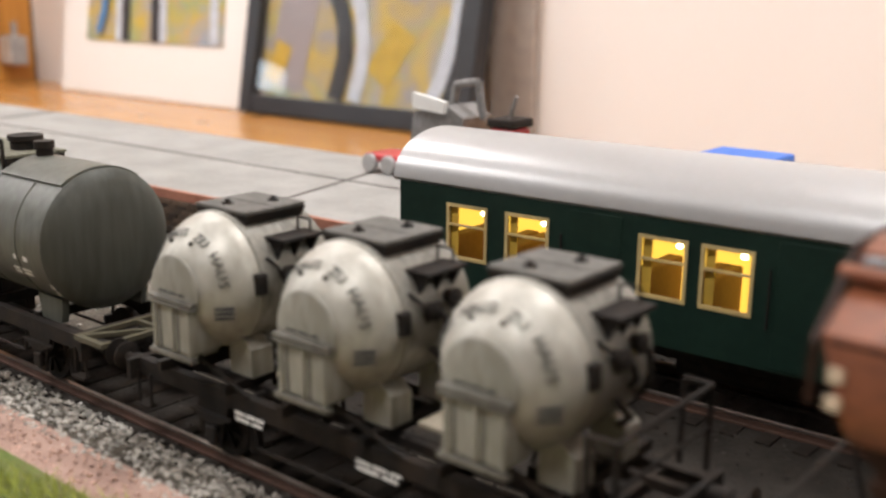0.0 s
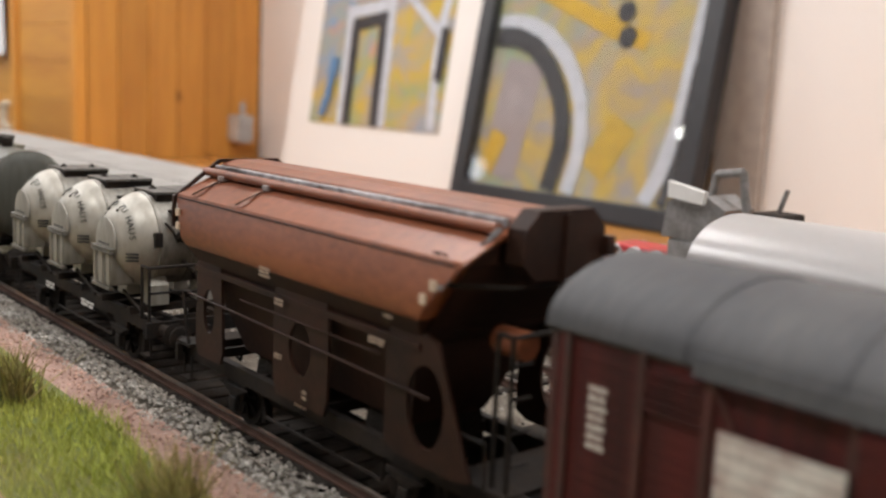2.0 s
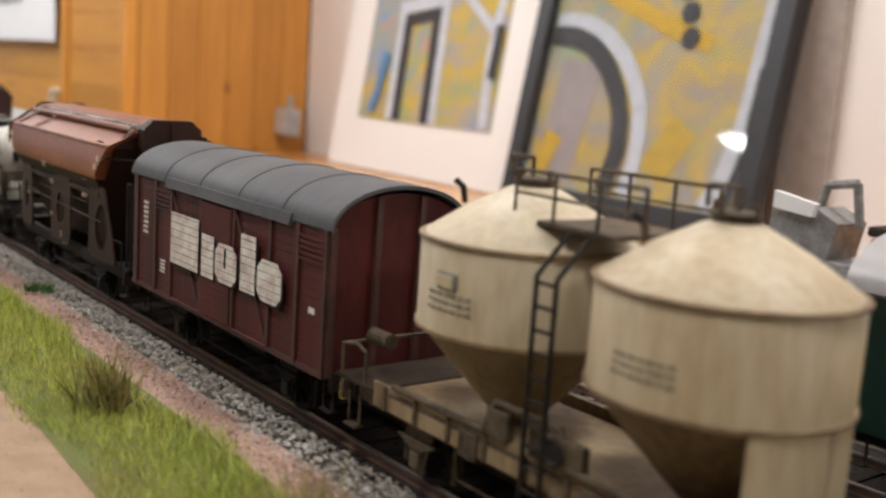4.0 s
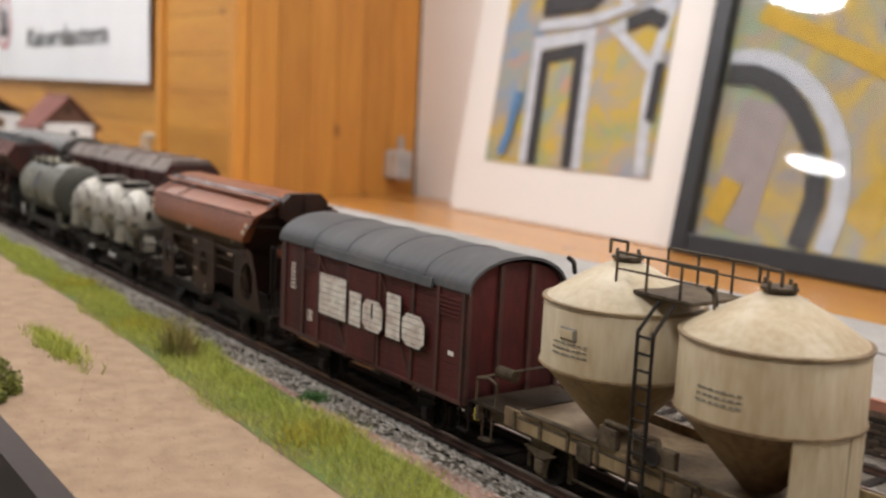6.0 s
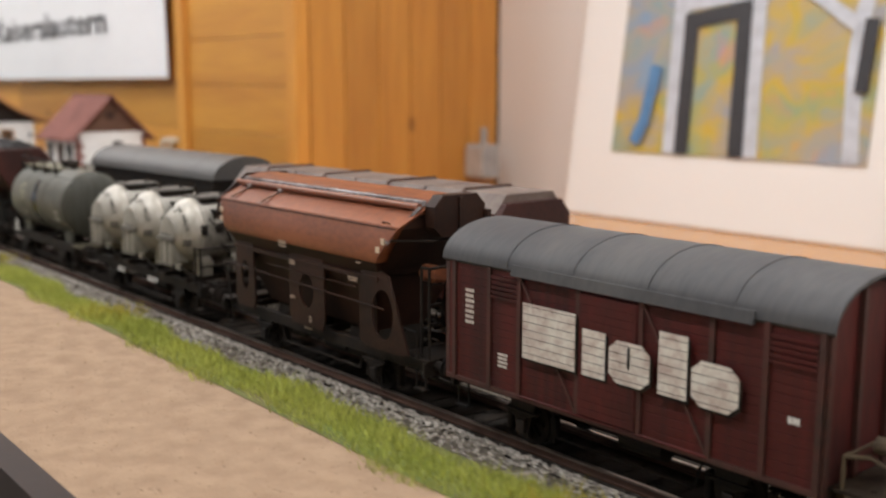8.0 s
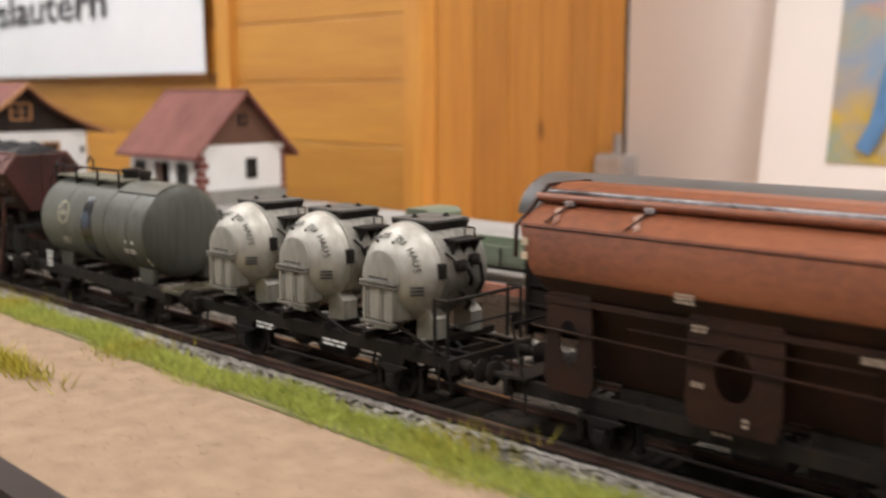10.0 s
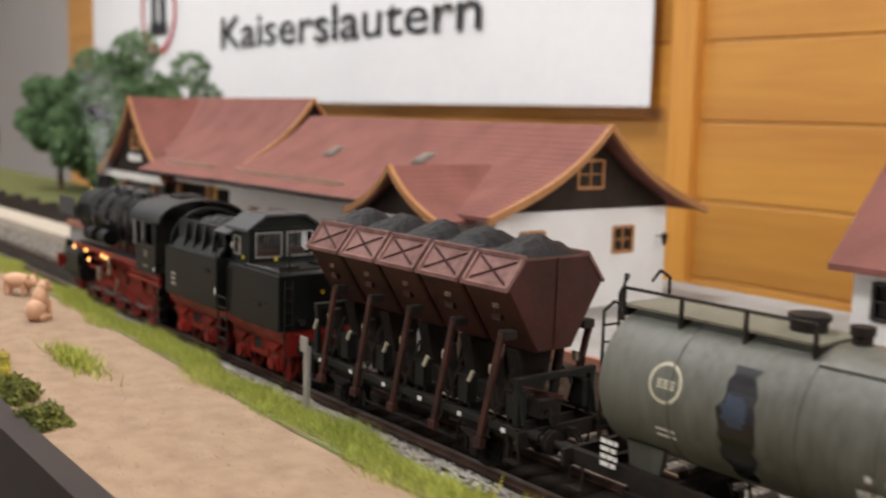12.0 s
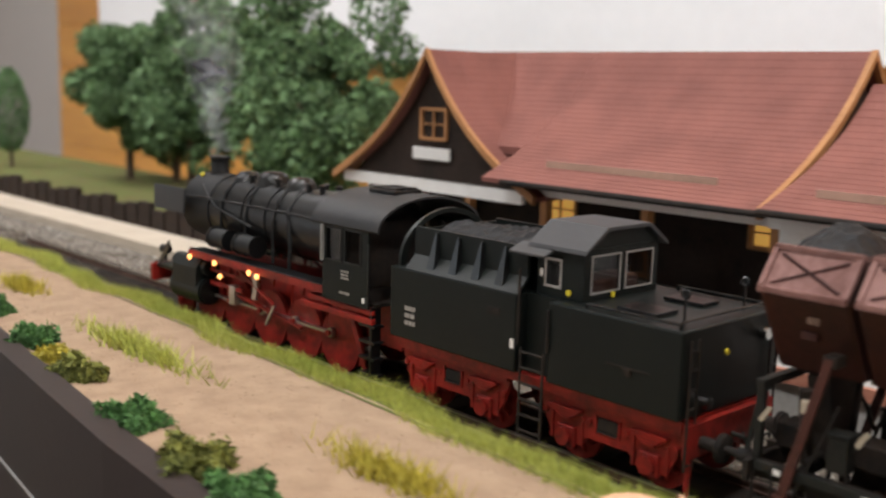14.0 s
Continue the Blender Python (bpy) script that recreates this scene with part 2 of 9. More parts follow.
SILVER_DULL = material("dull_silver_paint", (0.36, 0.345, 0.30, 1), 0.5, 0.2, (0.2, 0.185, 0.15, 1), 350, 0.5, 0.1, 30, (1, 1, 0.35))
WORN_INK = material("worn_black_lettering", (0.03, 0.03, 0.03, 1), 0.7, 0, (0.14, 0.135, 0.12, 1), 500, 0.4, 0, 200)
SCUFFED = material("scuffed_flap_edge", (0.05, 0.045, 0.045, 1), 0.55, 0, (0.62, 0.62, 0.64, 1), 420, 0.8, 0.1, 70, (0.5, 1, 1))
CREAM_MARK = material("cream_marker", (0.7, 0.55, 0.4, 1), 0.6)
CREAM_LETTER = material("cream_lettering", (0.42, 0.32, 0.24, 1), 0.7)
SCUFF = material("pale_scuff", (0.42, 0.27, 0.21, 1), 0.6, 0, (0.24, 0.08, 0.04, 1), 700, 0.6, 0.0, 120)
GRIME = material("dark_grime", (0.12, 0.112, 0.098, 1), 0.7, 0, (0.05, 0.046, 0.04, 1), 400, 0.5, 0.2, 50)
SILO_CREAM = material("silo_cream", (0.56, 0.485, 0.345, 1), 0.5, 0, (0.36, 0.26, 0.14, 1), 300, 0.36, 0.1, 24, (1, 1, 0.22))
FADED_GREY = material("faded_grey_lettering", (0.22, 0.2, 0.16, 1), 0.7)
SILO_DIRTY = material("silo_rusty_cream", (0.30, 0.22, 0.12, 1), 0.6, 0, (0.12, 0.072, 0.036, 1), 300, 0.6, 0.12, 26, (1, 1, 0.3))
SILO_DARK = material("silo_platform_brown", (0.045, 0.032, 0.021, 1), 0.75, 0, (0.02, 0.014, 0.01, 1), 400, 0.6, 0.2, 60, spec=0.2)
SILO_FRAME = material("silo_frame_brown", (0.12, 0.09, 0.056, 1), 0.7, 0, (0.035, 0.024, 0.016, 1), 400, 0.5, 0.2, 50, spec=0.25)
DUMP_BROWN = material("tipper_brown", (0.062, 0.018, 0.014, 1), 0.6, 0, (0.028, 0.011, 0.009, 1), 300, 0.55, 0.15, 30, spec=0.3)
DUMP_RUST = material("tipper_rusty_strut", (0.075, 0.026, 0.019, 1), 0.7, 0, (0.03, 0.014, 0.011, 1), 300, 0.6, 0.15, 50, spec=0.25)
TIP_GEAR = material("greenish_black_gear", (0.009, 0.0102, 0.0088, 1), 0.65, 0, (0.022, 0.019, 0.015, 1), 400, 0.5, 0.2, 60, spec=0.25)
BLEACHED = material("bleached_board", (0.42, 0.36, 0.27, 1), 0.8)
FAINT_LETTER = material("faint_lettering", (0.35, 0.25, 0.2, 1), 0.7)
DUMP_PINK = material("tipper_dusty_rim", (0.235, 0.125, 0.108, 1), 0.7, 0, (0.12, 0.052, 0.042, 1), 300, 0.5, 0.15, 50, spec=0.3)
COAL = material("coal", (0.0065, 0.0065, 0.007, 1), 0.55, 0, (0.014, 0.014, 0.015, 1), 500, 0.5, 1.0, 150, spec=0.25)
LOCO_BLACK = material("loco_satin_black", (0.0045, 0.0047, 0.0049, 1), 0.3, 0, (0.009, 0.009, 0.009, 1), 300, 0.4, 0.05, 30, spec=0.4)
LOCO_GREENBLACK = material("loco_greenish_black", (0.0068, 0.0092, 0.0084, 1), 0.4, 0, (0.0095, 0.0115, 0.0102, 1), 300, 0.4, 0.05, 30, spec=0.2)
SOOT = material("matt_soot_black", (0.0075, 0.0078, 0.008, 1), 0.6, 0, (0.016, 0.016, 0.016, 1), 300, 0.5, 0.1, 30, spec=0.25)
CAB_ROOF = material("cab_roof_grey_black", (0.02, 0.02, 0.021, 1), 0.55, 0, (0.032, 0.031, 0.03, 1), 300, 0.4, 0.08, 30, spec=0.3)
DEFLECT = material("deflector_grey_black", (0.028, 0.031, 0.034, 1), 0.45, 0, (0.02, 0.021, 0.022, 1), 300, 0.4, 0.05, 30)
LOCO_RED = material("loco_red", (0.29, 0.018, 0.012, 1), 0.45, 0, (0.085, 0.008, 0.006, 1), 300, 0.5, 0.08, 50, spec=0.3)
ROD_STEEL = material("bright_rod_steel", (0.55, 0.53, 0.52, 1), 0.3, 0.9, (0.35, 0.32, 0.3, 1), 300, 0.3, 0, 60)
YELLOW_DOT = material("yellow_paint", (0.75, 0.62, 0.03, 1), 0.5)
COACH_GREEN = material("coach_bottle_green", (0.01, 0.027, 0.019, 1), 0.4, 0, (0.006, 0.017, 0.012, 1), 300, 0.4, 0.05, 30, spec=0.3)
COACH_ROOF = material("coach_silver_roof", (0.42, 0.41, 0.40, 1), 0.35, 0.35, (0.46, 0.45, 0.45, 1), 300, 0.3, 0.05, 20)
COACH_GLOW = glowing("lit_coach_interior", (1.0, 0.62, 0.08, 1), 1.1)
COACH_LAMP = glowing("coach_bulb", (1.0, 0.85, 0.45, 1), 9.0)
ORANGE_LAMP = glowing("loco_running_light", (1.0, 0.42, 0.12, 1), 3.0)
CREAM_FRAME = material("cream_window_frame", (0.6, 0.45, 0.2, 1), 0.5)
BUS_YELLOW = material("bus_yellow", (0.80, 0.40, 0.015, 1), 0.25)
BUS_CREAM = material("bus_cream", (0.75, 0.68, 0.42, 1), 0.3)
RUBBER = material("black_rubber", (0.02, 0.02, 0.02, 1), 0.8)
CHROME = material("chrome", (0.7, 0.7, 0.7, 1), 0.15, 1.0)
BLUE_BOX = material("blue_card", (0.03, 0.16, 0.62, 1), 0.5)
RED_PLASTIC = material("red_plastic", (0.5, 0.03, 0.035, 1), 0.4)
GREY_PLASTIC = material("grey_plastic", (0.42, 0.41, 0.40, 1), 0.5)
BLACK_FRAME = material("black_picture_frame", (0.025, 0.026, 0.03, 1), 0.35)
GLASS = glassy("pane_glass")
PICTURE_GLASS = glassy("picture_glass", clear=0.96)


# ======== mesh helpers ========
def box(bm, x0, x1, y0, y1, z0, z1, bevel=0.0):
    g = bmesh.ops.create_cube(bm, size=1.0)
    for v in g["verts"]:
        v.co = Vector(((x0 + x1) / 2 + v.co.x * (x1 - x0), (y0 + y1) / 2 + v.co.y * (y1 - y0), (z0 + z1) / 2 + v.co.z * (z1 - z0)))
    if bevel:
        es = list({e for v in g["verts"] for e in v.link_edges})
        bmesh.ops.bevel(bm, geom=es, offset=bevel, segments=2, affect="EDGES", profile=0.5)
    return bm


def rod(bm, a, b, r, seg=10, r2=None):
    a, b = Vector(a), Vector(b)
    g = bmesh.ops.create_cone(bm, cap_ends=True, segments=seg, radius1=r, radius2=r if r2 is None else r2, depth=(b - a).length)
    m = Matrix.Translation((a + b) / 2) @ (b - a).to_track_quat("Z", "Y").to_matrix().to_4x4()
    bmesh.ops.transform(bm, matrix=m, verts=g["verts"])
    return bm


def tube(bm, pts, r, seg=6):
    for a, b in zip(pts, pts[1:]):
        rod(bm, a, b, r, seg)
    return bm


def bar(bm, a, b, w, h):
    """A square bar from a to b."""
    a, b = Vector(a), Vector(b)
    g = bmesh.ops.create_cube(bm, size=1.0)
    m = Matrix.Translation((a + b) / 2) @ (b - a).to_track_quat("Z", "Y").to_matrix().to_4x4() @ Matrix.Diagonal((w, h, (b - a).length, 1))
    bmesh.ops.transform(bm, matrix=m, verts=g["verts"])
    return bm


def prism(bm, pts, axis, a, b):
    """A polygon, given in the other two axes in order, drawn out along axis from a to b."""
    def at(p, s):
        c = list(p)
        c.insert("xyz".index(axis), s)
        return c
    lo, hi = [bm.verts.new(at(p, a)) for p in pts], [bm.verts.new(at(p, b)) for p in pts]
    n = len(pts)
    fs = [bm.faces.new(lo), bm.faces.new(hi[::-1])]
    fs += [bm.faces.new((lo[(i + 1) % n], lo[i], hi[i], hi[(i + 1) % n])) for i in range(n)]
    bmesh.ops.recalc_face_normals(bm, faces=fs)
    return bm


def lathe(bm, profile, seg=32, m=Matrix.Identity(4)):
    """Turn (radius, z) round the z axis, then place by m."""
    rings = []
    for r, z in profile:
        rings.append([bm.verts.new(m @ Vector((r * math.cos(2 * math.pi * i / seg), r * math.sin(2 * math.pi * i / seg), z))) for i in range(seg)])
    fs = [bm.faces.new((p[i], p[(i + 1) % seg], q[(i + 1) % seg], q[i])) for p, q in zip(rings, rings[1:]) for i in range(seg)]
    fs += [bm.faces.new(rings[0][::-1]), bm.faces.new(rings[-1])]
    bmesh.ops.recalc_face_normals(bm, faces=fs)
    return bm


def loft(bm, rings, cap=True):
    vs = [[bm.verts.new(p) for p in r] for r in rings]
    n = len(vs[0])
    fs = [bm.faces.new((p[i], p[(i + 1) % n], q[(i + 1) % n], q[i])) for p, q in zip(vs, vs[1:]) for i in range(n)]
    if cap:
        fs += [bm.faces.new(vs[0][::-1]), bm.faces.new(vs[-1])]
    bmesh.ops.recalc_face_normals(bm, faces=fs)
    return bm


ALONG_Y = Matrix.Rotation(radians(90), 4, "X")     # z of a lathe turned to -y
ALONG_X = Matrix.Rotation(radians(90), 4, "Y")     # z of a lathe turned to +x


def part(name, bm, mat, parent=None, label="", smooth=False, scale=1.0):
    me = bpy.data.meshes.new(name)
    if scale != 1.0:
        bmesh.ops.scale(bm, vec=(scale,) * 3, verts=bm.verts)
    bm.to_mesh(me)
    bm.free()
    me.materials.append(mat)
    if smooth:
        me.shade_smooth()
        me.set_sharp_from_angle(angle=radians(38))
    ob = new(name, me)
    if parent is not None:
        ob.parent = parent
    if label:
        tagged(ob, label)
    return ob


def mpart(name, bm, mat, parent=None, label="", smooth=False):
    """A part built in millimetres."""
    return part(name, bm, mat, parent, label, smooth, MM)


def mparts(name, bm, mat, parent=None, label="", smooth=False):
    """Millimetre pieces that lie apart, each as a part of its own."""
    bm.verts.index_update()
    left, made = set(bm.verts), []
    while left:
        todo, isle = [left.pop()], set()
        while todo:
            v = todo.pop()
            isle.add(v)
            for e in v.link_edges:
                o = e.other_vert(v)
                if o in left:
                    left.discard(o)
                    todo.append(o)
        made.append(isle)
    made.sort(key=lambda s: min(v.index for v in s))
    for isle in made:
        b = bmesh.new()
        vm = {v: b.verts.new(v.co) for v in sorted(isle, key=lambda v: v.index)}
        for f in {f for v in isle for f in v.link_faces}:
            b.faces.new([vm[v] for v in f.verts])
        mpart(name, b, mat, parent, label, smooth)
    bm.free()


def B():
    return bmesh.new()


def thing(name, label, category, group="", at=None):
    e = new(name)
    e.empty_display_size = 0.02
    if at is not None:
        e.matrix_basis = at
    return tagged(e, label, category, group)


def text(name, body, size, mat, parent, m, label="", depth=0.0002, bold=0.0):
    cu = bpy.data.curves.new(name, "FONT")
    cu.body, cu.size, cu.extrude, cu.align_x, cu.align_y, cu.offset = body, size, depth, "CENTER", "CENTER", bold
    cu.resolution_u = 4
    tmp = bpy.data.objects.new(name, cu)
    scene.collection.objects.link(tmp)
    dg = bpy.context.evaluated_depsgraph_get()
    me = bpy.data.meshes.new_from_object(tmp.evaluated_get(dg))
    bpy.data.objects.remove(tmp)
    me.materials.clear()
    me.materials.append(mat)
    ob = new(name, me)
    ob.parent = parent
    ob.matrix_basis = m
    if label:
        tagged(ob, label)
    return ob


# ======== the room ========
def room():
    def slab(name, x0, x1, y0, y1, z0, z1, mat, label, cat):
        return tagged(part(name, box(B(), x0, x1, y0, y1, z0, z1), mat), label, cat, kind="structure")
    slab("floor", -7.4, 3.4, -4.4, 1.6, -1.05, -1.0, material("floor_covering", (0.22, 0.19, 0.16, 1), 0.6), "plain brownish floor of the club room", "floor")
    slab("ceiling", -7.4, 3.4, -4.4, 1.6, 1.6, 1.66, CEIL_WHITE, "plain white painted ceiling of the room", "ceiling")
    slab("wall_north", -3.15, 3.3, 1.345, 1.45, -1.0, 1.6, WALL_WHITE, "white painted wall behind the shelf with the pictures", "wall")
    slab("wall_south", -7.3, 3.3, -4.35, -4.25, -1.0, 1.6, WALL_WHITE, "white painted wall on the visitors' side", "wall")
    slab("wall_east", 3.3, 3.4, -4.35, 1.45, -1.0, 1.6, WALL_WHITE, "white painted end wall of the room", "wall")
    slab("wall_west", -7.3, -7.2, -4.25, 0.9, -1.0, 1.6, WALL_WHITE, "white painted end wall of the room", "wall")
    # wall paint greyed here so the strip looks more dimly lit
    slab("wall_niche", -7.2, -6.17, 0.8, 0.9, -1.0, 1.6, material("dimmed_wall_paint", (0.44, 0.41, 0.385, 1), 0.85, 0, (0.40, 0.375, 0.35, 1), 300, 0.2, 0.05, 3), "wall strip beside the pine panelling, greyed for dimmer light", "wall")
    # pine panelling: lying boards on the long wall, upright boards on the return
    w = slab("wall_panelled", -6.17, -3.18, 0.82, 0.92, -1.0, 1.6, FASCIA, "wall clad with lying varnished pine boards", "wall")
    z = -0.16
    k = 0
    while z < 1.55:
        for a, b in ((-6.168, -4.9), (-4.899, -3.70), (-3.655, -3.2)):
            o = part("board", box(B(), a, b, 0.800, 0.819, z, z + 0.1032, 0.0025), PINE_H, w)
        z += 0.104
        k += 1
    for x in (-3.676,):
        part("pilaster", box(B(), x - 0.02, x + 0.022, 0.785, 0.818, -0.16, 1.58, 0.003), PINE_V, w)
    part("corner_post", box(B(), -3.197, -3.1545, 0.786, 0.819, -0.16, 1.58, 0.003), PINE_V, w)
    r = slab("wall_return", -3.25, -3.178, 0.93, 1.345, -1.0, 1.6, FASCIA, "return wall clad with upright varnished pine boards", "wall")
    y = 0.822
    for n in range(6):
        part("board", box(B(), -3.176, -3.155, y, y + 0.0855, -0.16, 1.58, 0.003), PINE_V, r)
        y += 0.087
    # shelf
    s = tagged(part("shelf", box(B(), -3.152, 3.2, 0.39, 1.343, -0.15, -0.108, 0.004), PINE_SHELF), "broad varnished pine shelf along the wall", "shelf", kind="structure")
    # upright strip whose grey-beige stands in for the shadow area beside the picture
    tagged(part("trim", box(B(), -1.50, -1.40, 1.325, 1.343, -0.107, 1.58, 0.003), material("grey_beige_shadow", (0.40, 0.35, 0.31, 1), 0.7)), "grey-beige upright strip for the shadow on the white wall", "trim", kind="structure")
    # junction box
    jb = thing("junction_box", "pale grey plastic junction box on the pine corner", "junction box", at=pose(-3.12, 1.27, -0.018))
    part("case", box(B(), -0.034, 0.034, -0.026, 0.02, -0.043, 0.037, 0.006), GREY_PLASTIC, jb)
    part("lid", box(B(), -0.030, 0.030, -0.032, -0.0265, -0.038, 0.032, 0.002), material("pale_plastic", (0.58, 0.56, 0.53, 1), 0.4), jb)
    part("conduit", rod(B(), (0.0, 0.0, 0.038), (0.0, 0.0, 0.075), 0.008, 10), GREY_PLASTIC, jb)
    # banner
    ban = thing("banner", "white cloth banner with black lettering and a red ring", "banner", at=pose(-4.79, 0.775, 0.17))
    bm = B()
    nx, nz = 60, 14
    vs = [[bm.verts.new((-1.07 + 2.14 * i / nx, 0.0018 * math.sin(i * 0.55) * math.sin(j * 0.4 + 1) + 0.0008 * math.sin(i * 1.7 + j), 0.62 * j / nz)) for i in range(nx + 1)] for j in range(nz + 1)]
    for j in range(nz):
        for i in range(nx):
            bm.faces.new((vs[j][i], vs[j][i + 1], vs[j + 1][i + 1], vs[j + 1][i]))
    cl = part("cloth", bm, BANNER, ban, smooth=True)
    md = cl.modifiers.new("thick", "SOLIDIFY")
    md.thickness, md.offset, md.use_rim = 0.002, 0, False
    text("lettering", "Kaiserslautern", 0.100, BLACK_PRINT, ban, pose(0.246, -0.0042, 0.152, 90, 0, 0) @ Matrix.Diagonal((1.65, 1, 1, 1)), "bold black lettering", 0.0003, 0.0006)
    bm = B()
    for k in range(48):
        p, q = 2 * math.pi * k / 48, 2 * math.pi * (k + 1) / 48
        c = [(-0.585 + r * math.cos(a), -0.0042, 0.23 + r * math.sin(a)) for r, a in ((0.096, p), (0.111, p), (0.111, q), (0.096, q))]
        bm.faces.new([bm.verts.new(v) for v in c])
    part("ring", bm, RED_PRINT, ban, "red ring emblem")
    bm = B()
    box(bm, -0.64, -0.53, -0.0050, -0.0040, 0.17, 0.20)
    box(bm, -0.63, -0.60, -0.0050, -0.0040, 0.2002, 0.29)
    box(bm, -0.575, -0.54, -0.0050, -0.0040, 0.2002, 0.27)
    part("emblem", bm, BLACK_PRINT, ban, "plain black emblem shape")
    hk = thing("wall_hooks", "pair of pale cream curved hooks on the pine panelling", "hooks", at=pose(-3.737, 0.792, -0.018))
    for dx in (-0.022, 0.022):
        part("hook", tube(B(), [(dx + 0.016, -0.004, 0.038), (dx - 0.004, -0.012, 0.036), (dx - 0.014, -0.014, 0.015), (dx - 0.014, -0.014, -0.02), (dx - 0.002, -0.012, -0.036), (dx + 0.016, -0.004, -0.038)], 0.0065, 8), material("cream_plastic", (0.7, 0.62, 0.48, 1), 0.5), hk)
    # two framed pictures leaning on the wall
    def splash(name, hues, scale):
        m = bpy.data.materials.new(name)
        m.use_nodes = True
        nt = m.node_tree
        co, n1, n2, rp, rp2, mx = (nt.nodes.new(k) for k in ("ShaderNodeTexCoord", "ShaderNodeTexNoise", "ShaderNodeTexNoise", "ShaderNodeValToRGB", "ShaderNodeValToRGB", "ShaderNodeMix"))
        for n, s in ((n1, scale), (n2, scale * 2.6)):
            n.inputs["Scale"].default_value, n.inputs["Detail"].default_value, n.inputs["Distortion"].default_value = s, 6, 0.8
            nt.links.new(co.outputs["Object"], n.inputs["Vector"])
        for r in (rp, rp2):
            els = r.color_ramp.elements
            while len(els) < len(hues):
                els.new(0.5)
            for i, c in enumerate(hues if r is rp else hues[::-1]):
                els[i].position, els[i].color = 0.3 + 0.4 * i / (len(hues) - 1), c
        nt.links.new(n1.outputs[0], rp.inputs[0])
        nt.links.new(n2.outputs[0], rp2.inputs[0])
        mx.data_type = "RGBA"
        mx.inputs[0].default_value = 0.35
        nt.links.new(rp.outputs[0], mx.inputs[6])
        nt.links.new(rp2.outputs[0], mx.inputs[7])
        nt.links.new(mx.outputs[2], nt.nodes["Principled BSDF"].inputs["Base Color"])
        nt.nodes["Principled BSDF"].inputs["Roughness"].default_value = 0.6
        return m
    YEL, BLU, PNK, GRN, GRY = (0.55, 0.38, 0.03, 1), (0.20, 0.33, 0.48, 1), (0.52, 0.27, 0.22, 1), (0.25, 0.36, 0.22, 1), (0.36, 0.33, 0.30, 1)
    PAINT1 = splash("painted_canvas_bright", [PNK, GRN, YEL, GRY, BLU, PNK], 4.5)
    PAINT2 = splash("painted_canvas_muted", [GRY, (0.30, 0.28, 0.27, 1), YEL, GRY, GRN, (0.42, 0.28, 0.3, 1)], 4.0)
    ICE = material("pale_blue_paint", (0.58, 0.62, 0.68, 1), 0.6)
    INK = material("black_paint", (0.03, 0.03, 0.035, 1), 0.5)
    p1 = thing("framed_picture", "large abstract picture in a broad white mount leaning on the wall", "picture", at=pose(-2.46, 1.230, -0.107, -8.0, 0, 0.5))
    part("mount", box(B(), -0.365, 0.365, 0.0, 0.03, 0, 0.72, 0.003), material("white_mount_card", (0.82, 0.80, 0.77, 1), 0.7, 0, (0.79, 0.77, 0.74, 1), 200, 0.1, 0.02, 5), p1)
    part("canvas", box(B(), -0.252, 0.278, -0.003, -0.0005, 0.132, 0.62), PAINT1, p1)
    def stroke(name, pts, w, mat, par, y):
        """A brush stroke: flat bars in the picture's plane."""
        bm = B()
        sides = ([], [])
        for i, (a, b) in enumerate(pts):
            d0 = Vector(pts[max(i, 1)]) - Vector(pts[max(i, 1) - 1])
            d1 = Vector(pts[min(i + 1, len(pts) - 1)]) - Vector(pts[min(i, len(pts) - 2)])
            d = (d0.normalized() + d1.normalized()).normalized()
            k = w * 0.5 / max(0.55, d.dot(d1.normalized()))
            for s, row in zip((-1, 1), sides):
                px, pz = a - s * d.y * k, b + s * d.x * k
                row.append([bm.verts.new((max(-0.268, min(0.277, px)), yy, max(0.0415, min(0.71, pz)))) for yy in (y - 0.0006, y + 0.0006)])
        lo, hi = sides
        for i in range(len(pts) - 1):
            for e in (0, 1):
                bm.faces.new((lo[i][e], lo[i + 1][e], hi[i + 1][e], hi[i][e]))
            for row in sides:
                bm.faces.new((row[i][0], row[i + 1][0], row[i + 1][1], row[i][1]))
        bmesh.ops.recalc_face_normals(bm, faces=bm.faces[:])
        return part(name, bm, mat, par)
    stroke("outline", [(-0.112, 0.134), (-0.122, 0.415), (0.043, 0.432), (0.062, 0.134)], 0.030, ICE, p1, -0.0042)
    stroke("arch", [(-0.084, 0.134), (-0.093, 0.382), (0.018, 0.398), (0.034, 0.134)], 0.030, INK, p1, -0.006)
    stroke("outline", [(0.250, 0.134), (0.236, 0.30), (0.240, 0.38), (0.265, 0.50)], 0.028, ICE, p1, -0.0042)
    stroke("outline", [(0.235, 0.36), (0.118, 0.441), (0.262, 0.50)], 0.024, ICE, p1, -0.0062)
    stroke("outline", [(-0.125, 0.455), (0.03, 0.462), (0.15, 0.49), (0.06, 0.56)], 0.024, ICE, p1, -0.0072)
    stroke("arch", [(0.255, 0.25), (0.260, 0.37)], 0.024, INK, p1, -0.0090)
    stroke("arch", [(0.15, 0.452), (0.21, 0.47), (0.255, 0.452)], 0.03, INK, p1, -0.0090)
    stroke("arch", [(-0.12, 0.50), (0.03, 0.51), (0.06, 0.535)], 0.045, INK, p1, -0.0090)
    stroke("blue_streak", [(-0.195, 0.15), (-0.176, 0.19), (-0.158, 0.30)], 0.026, material("blue_paint", (0.10, 0.25, 0.48, 1), 0.5), p1, -0.0100)
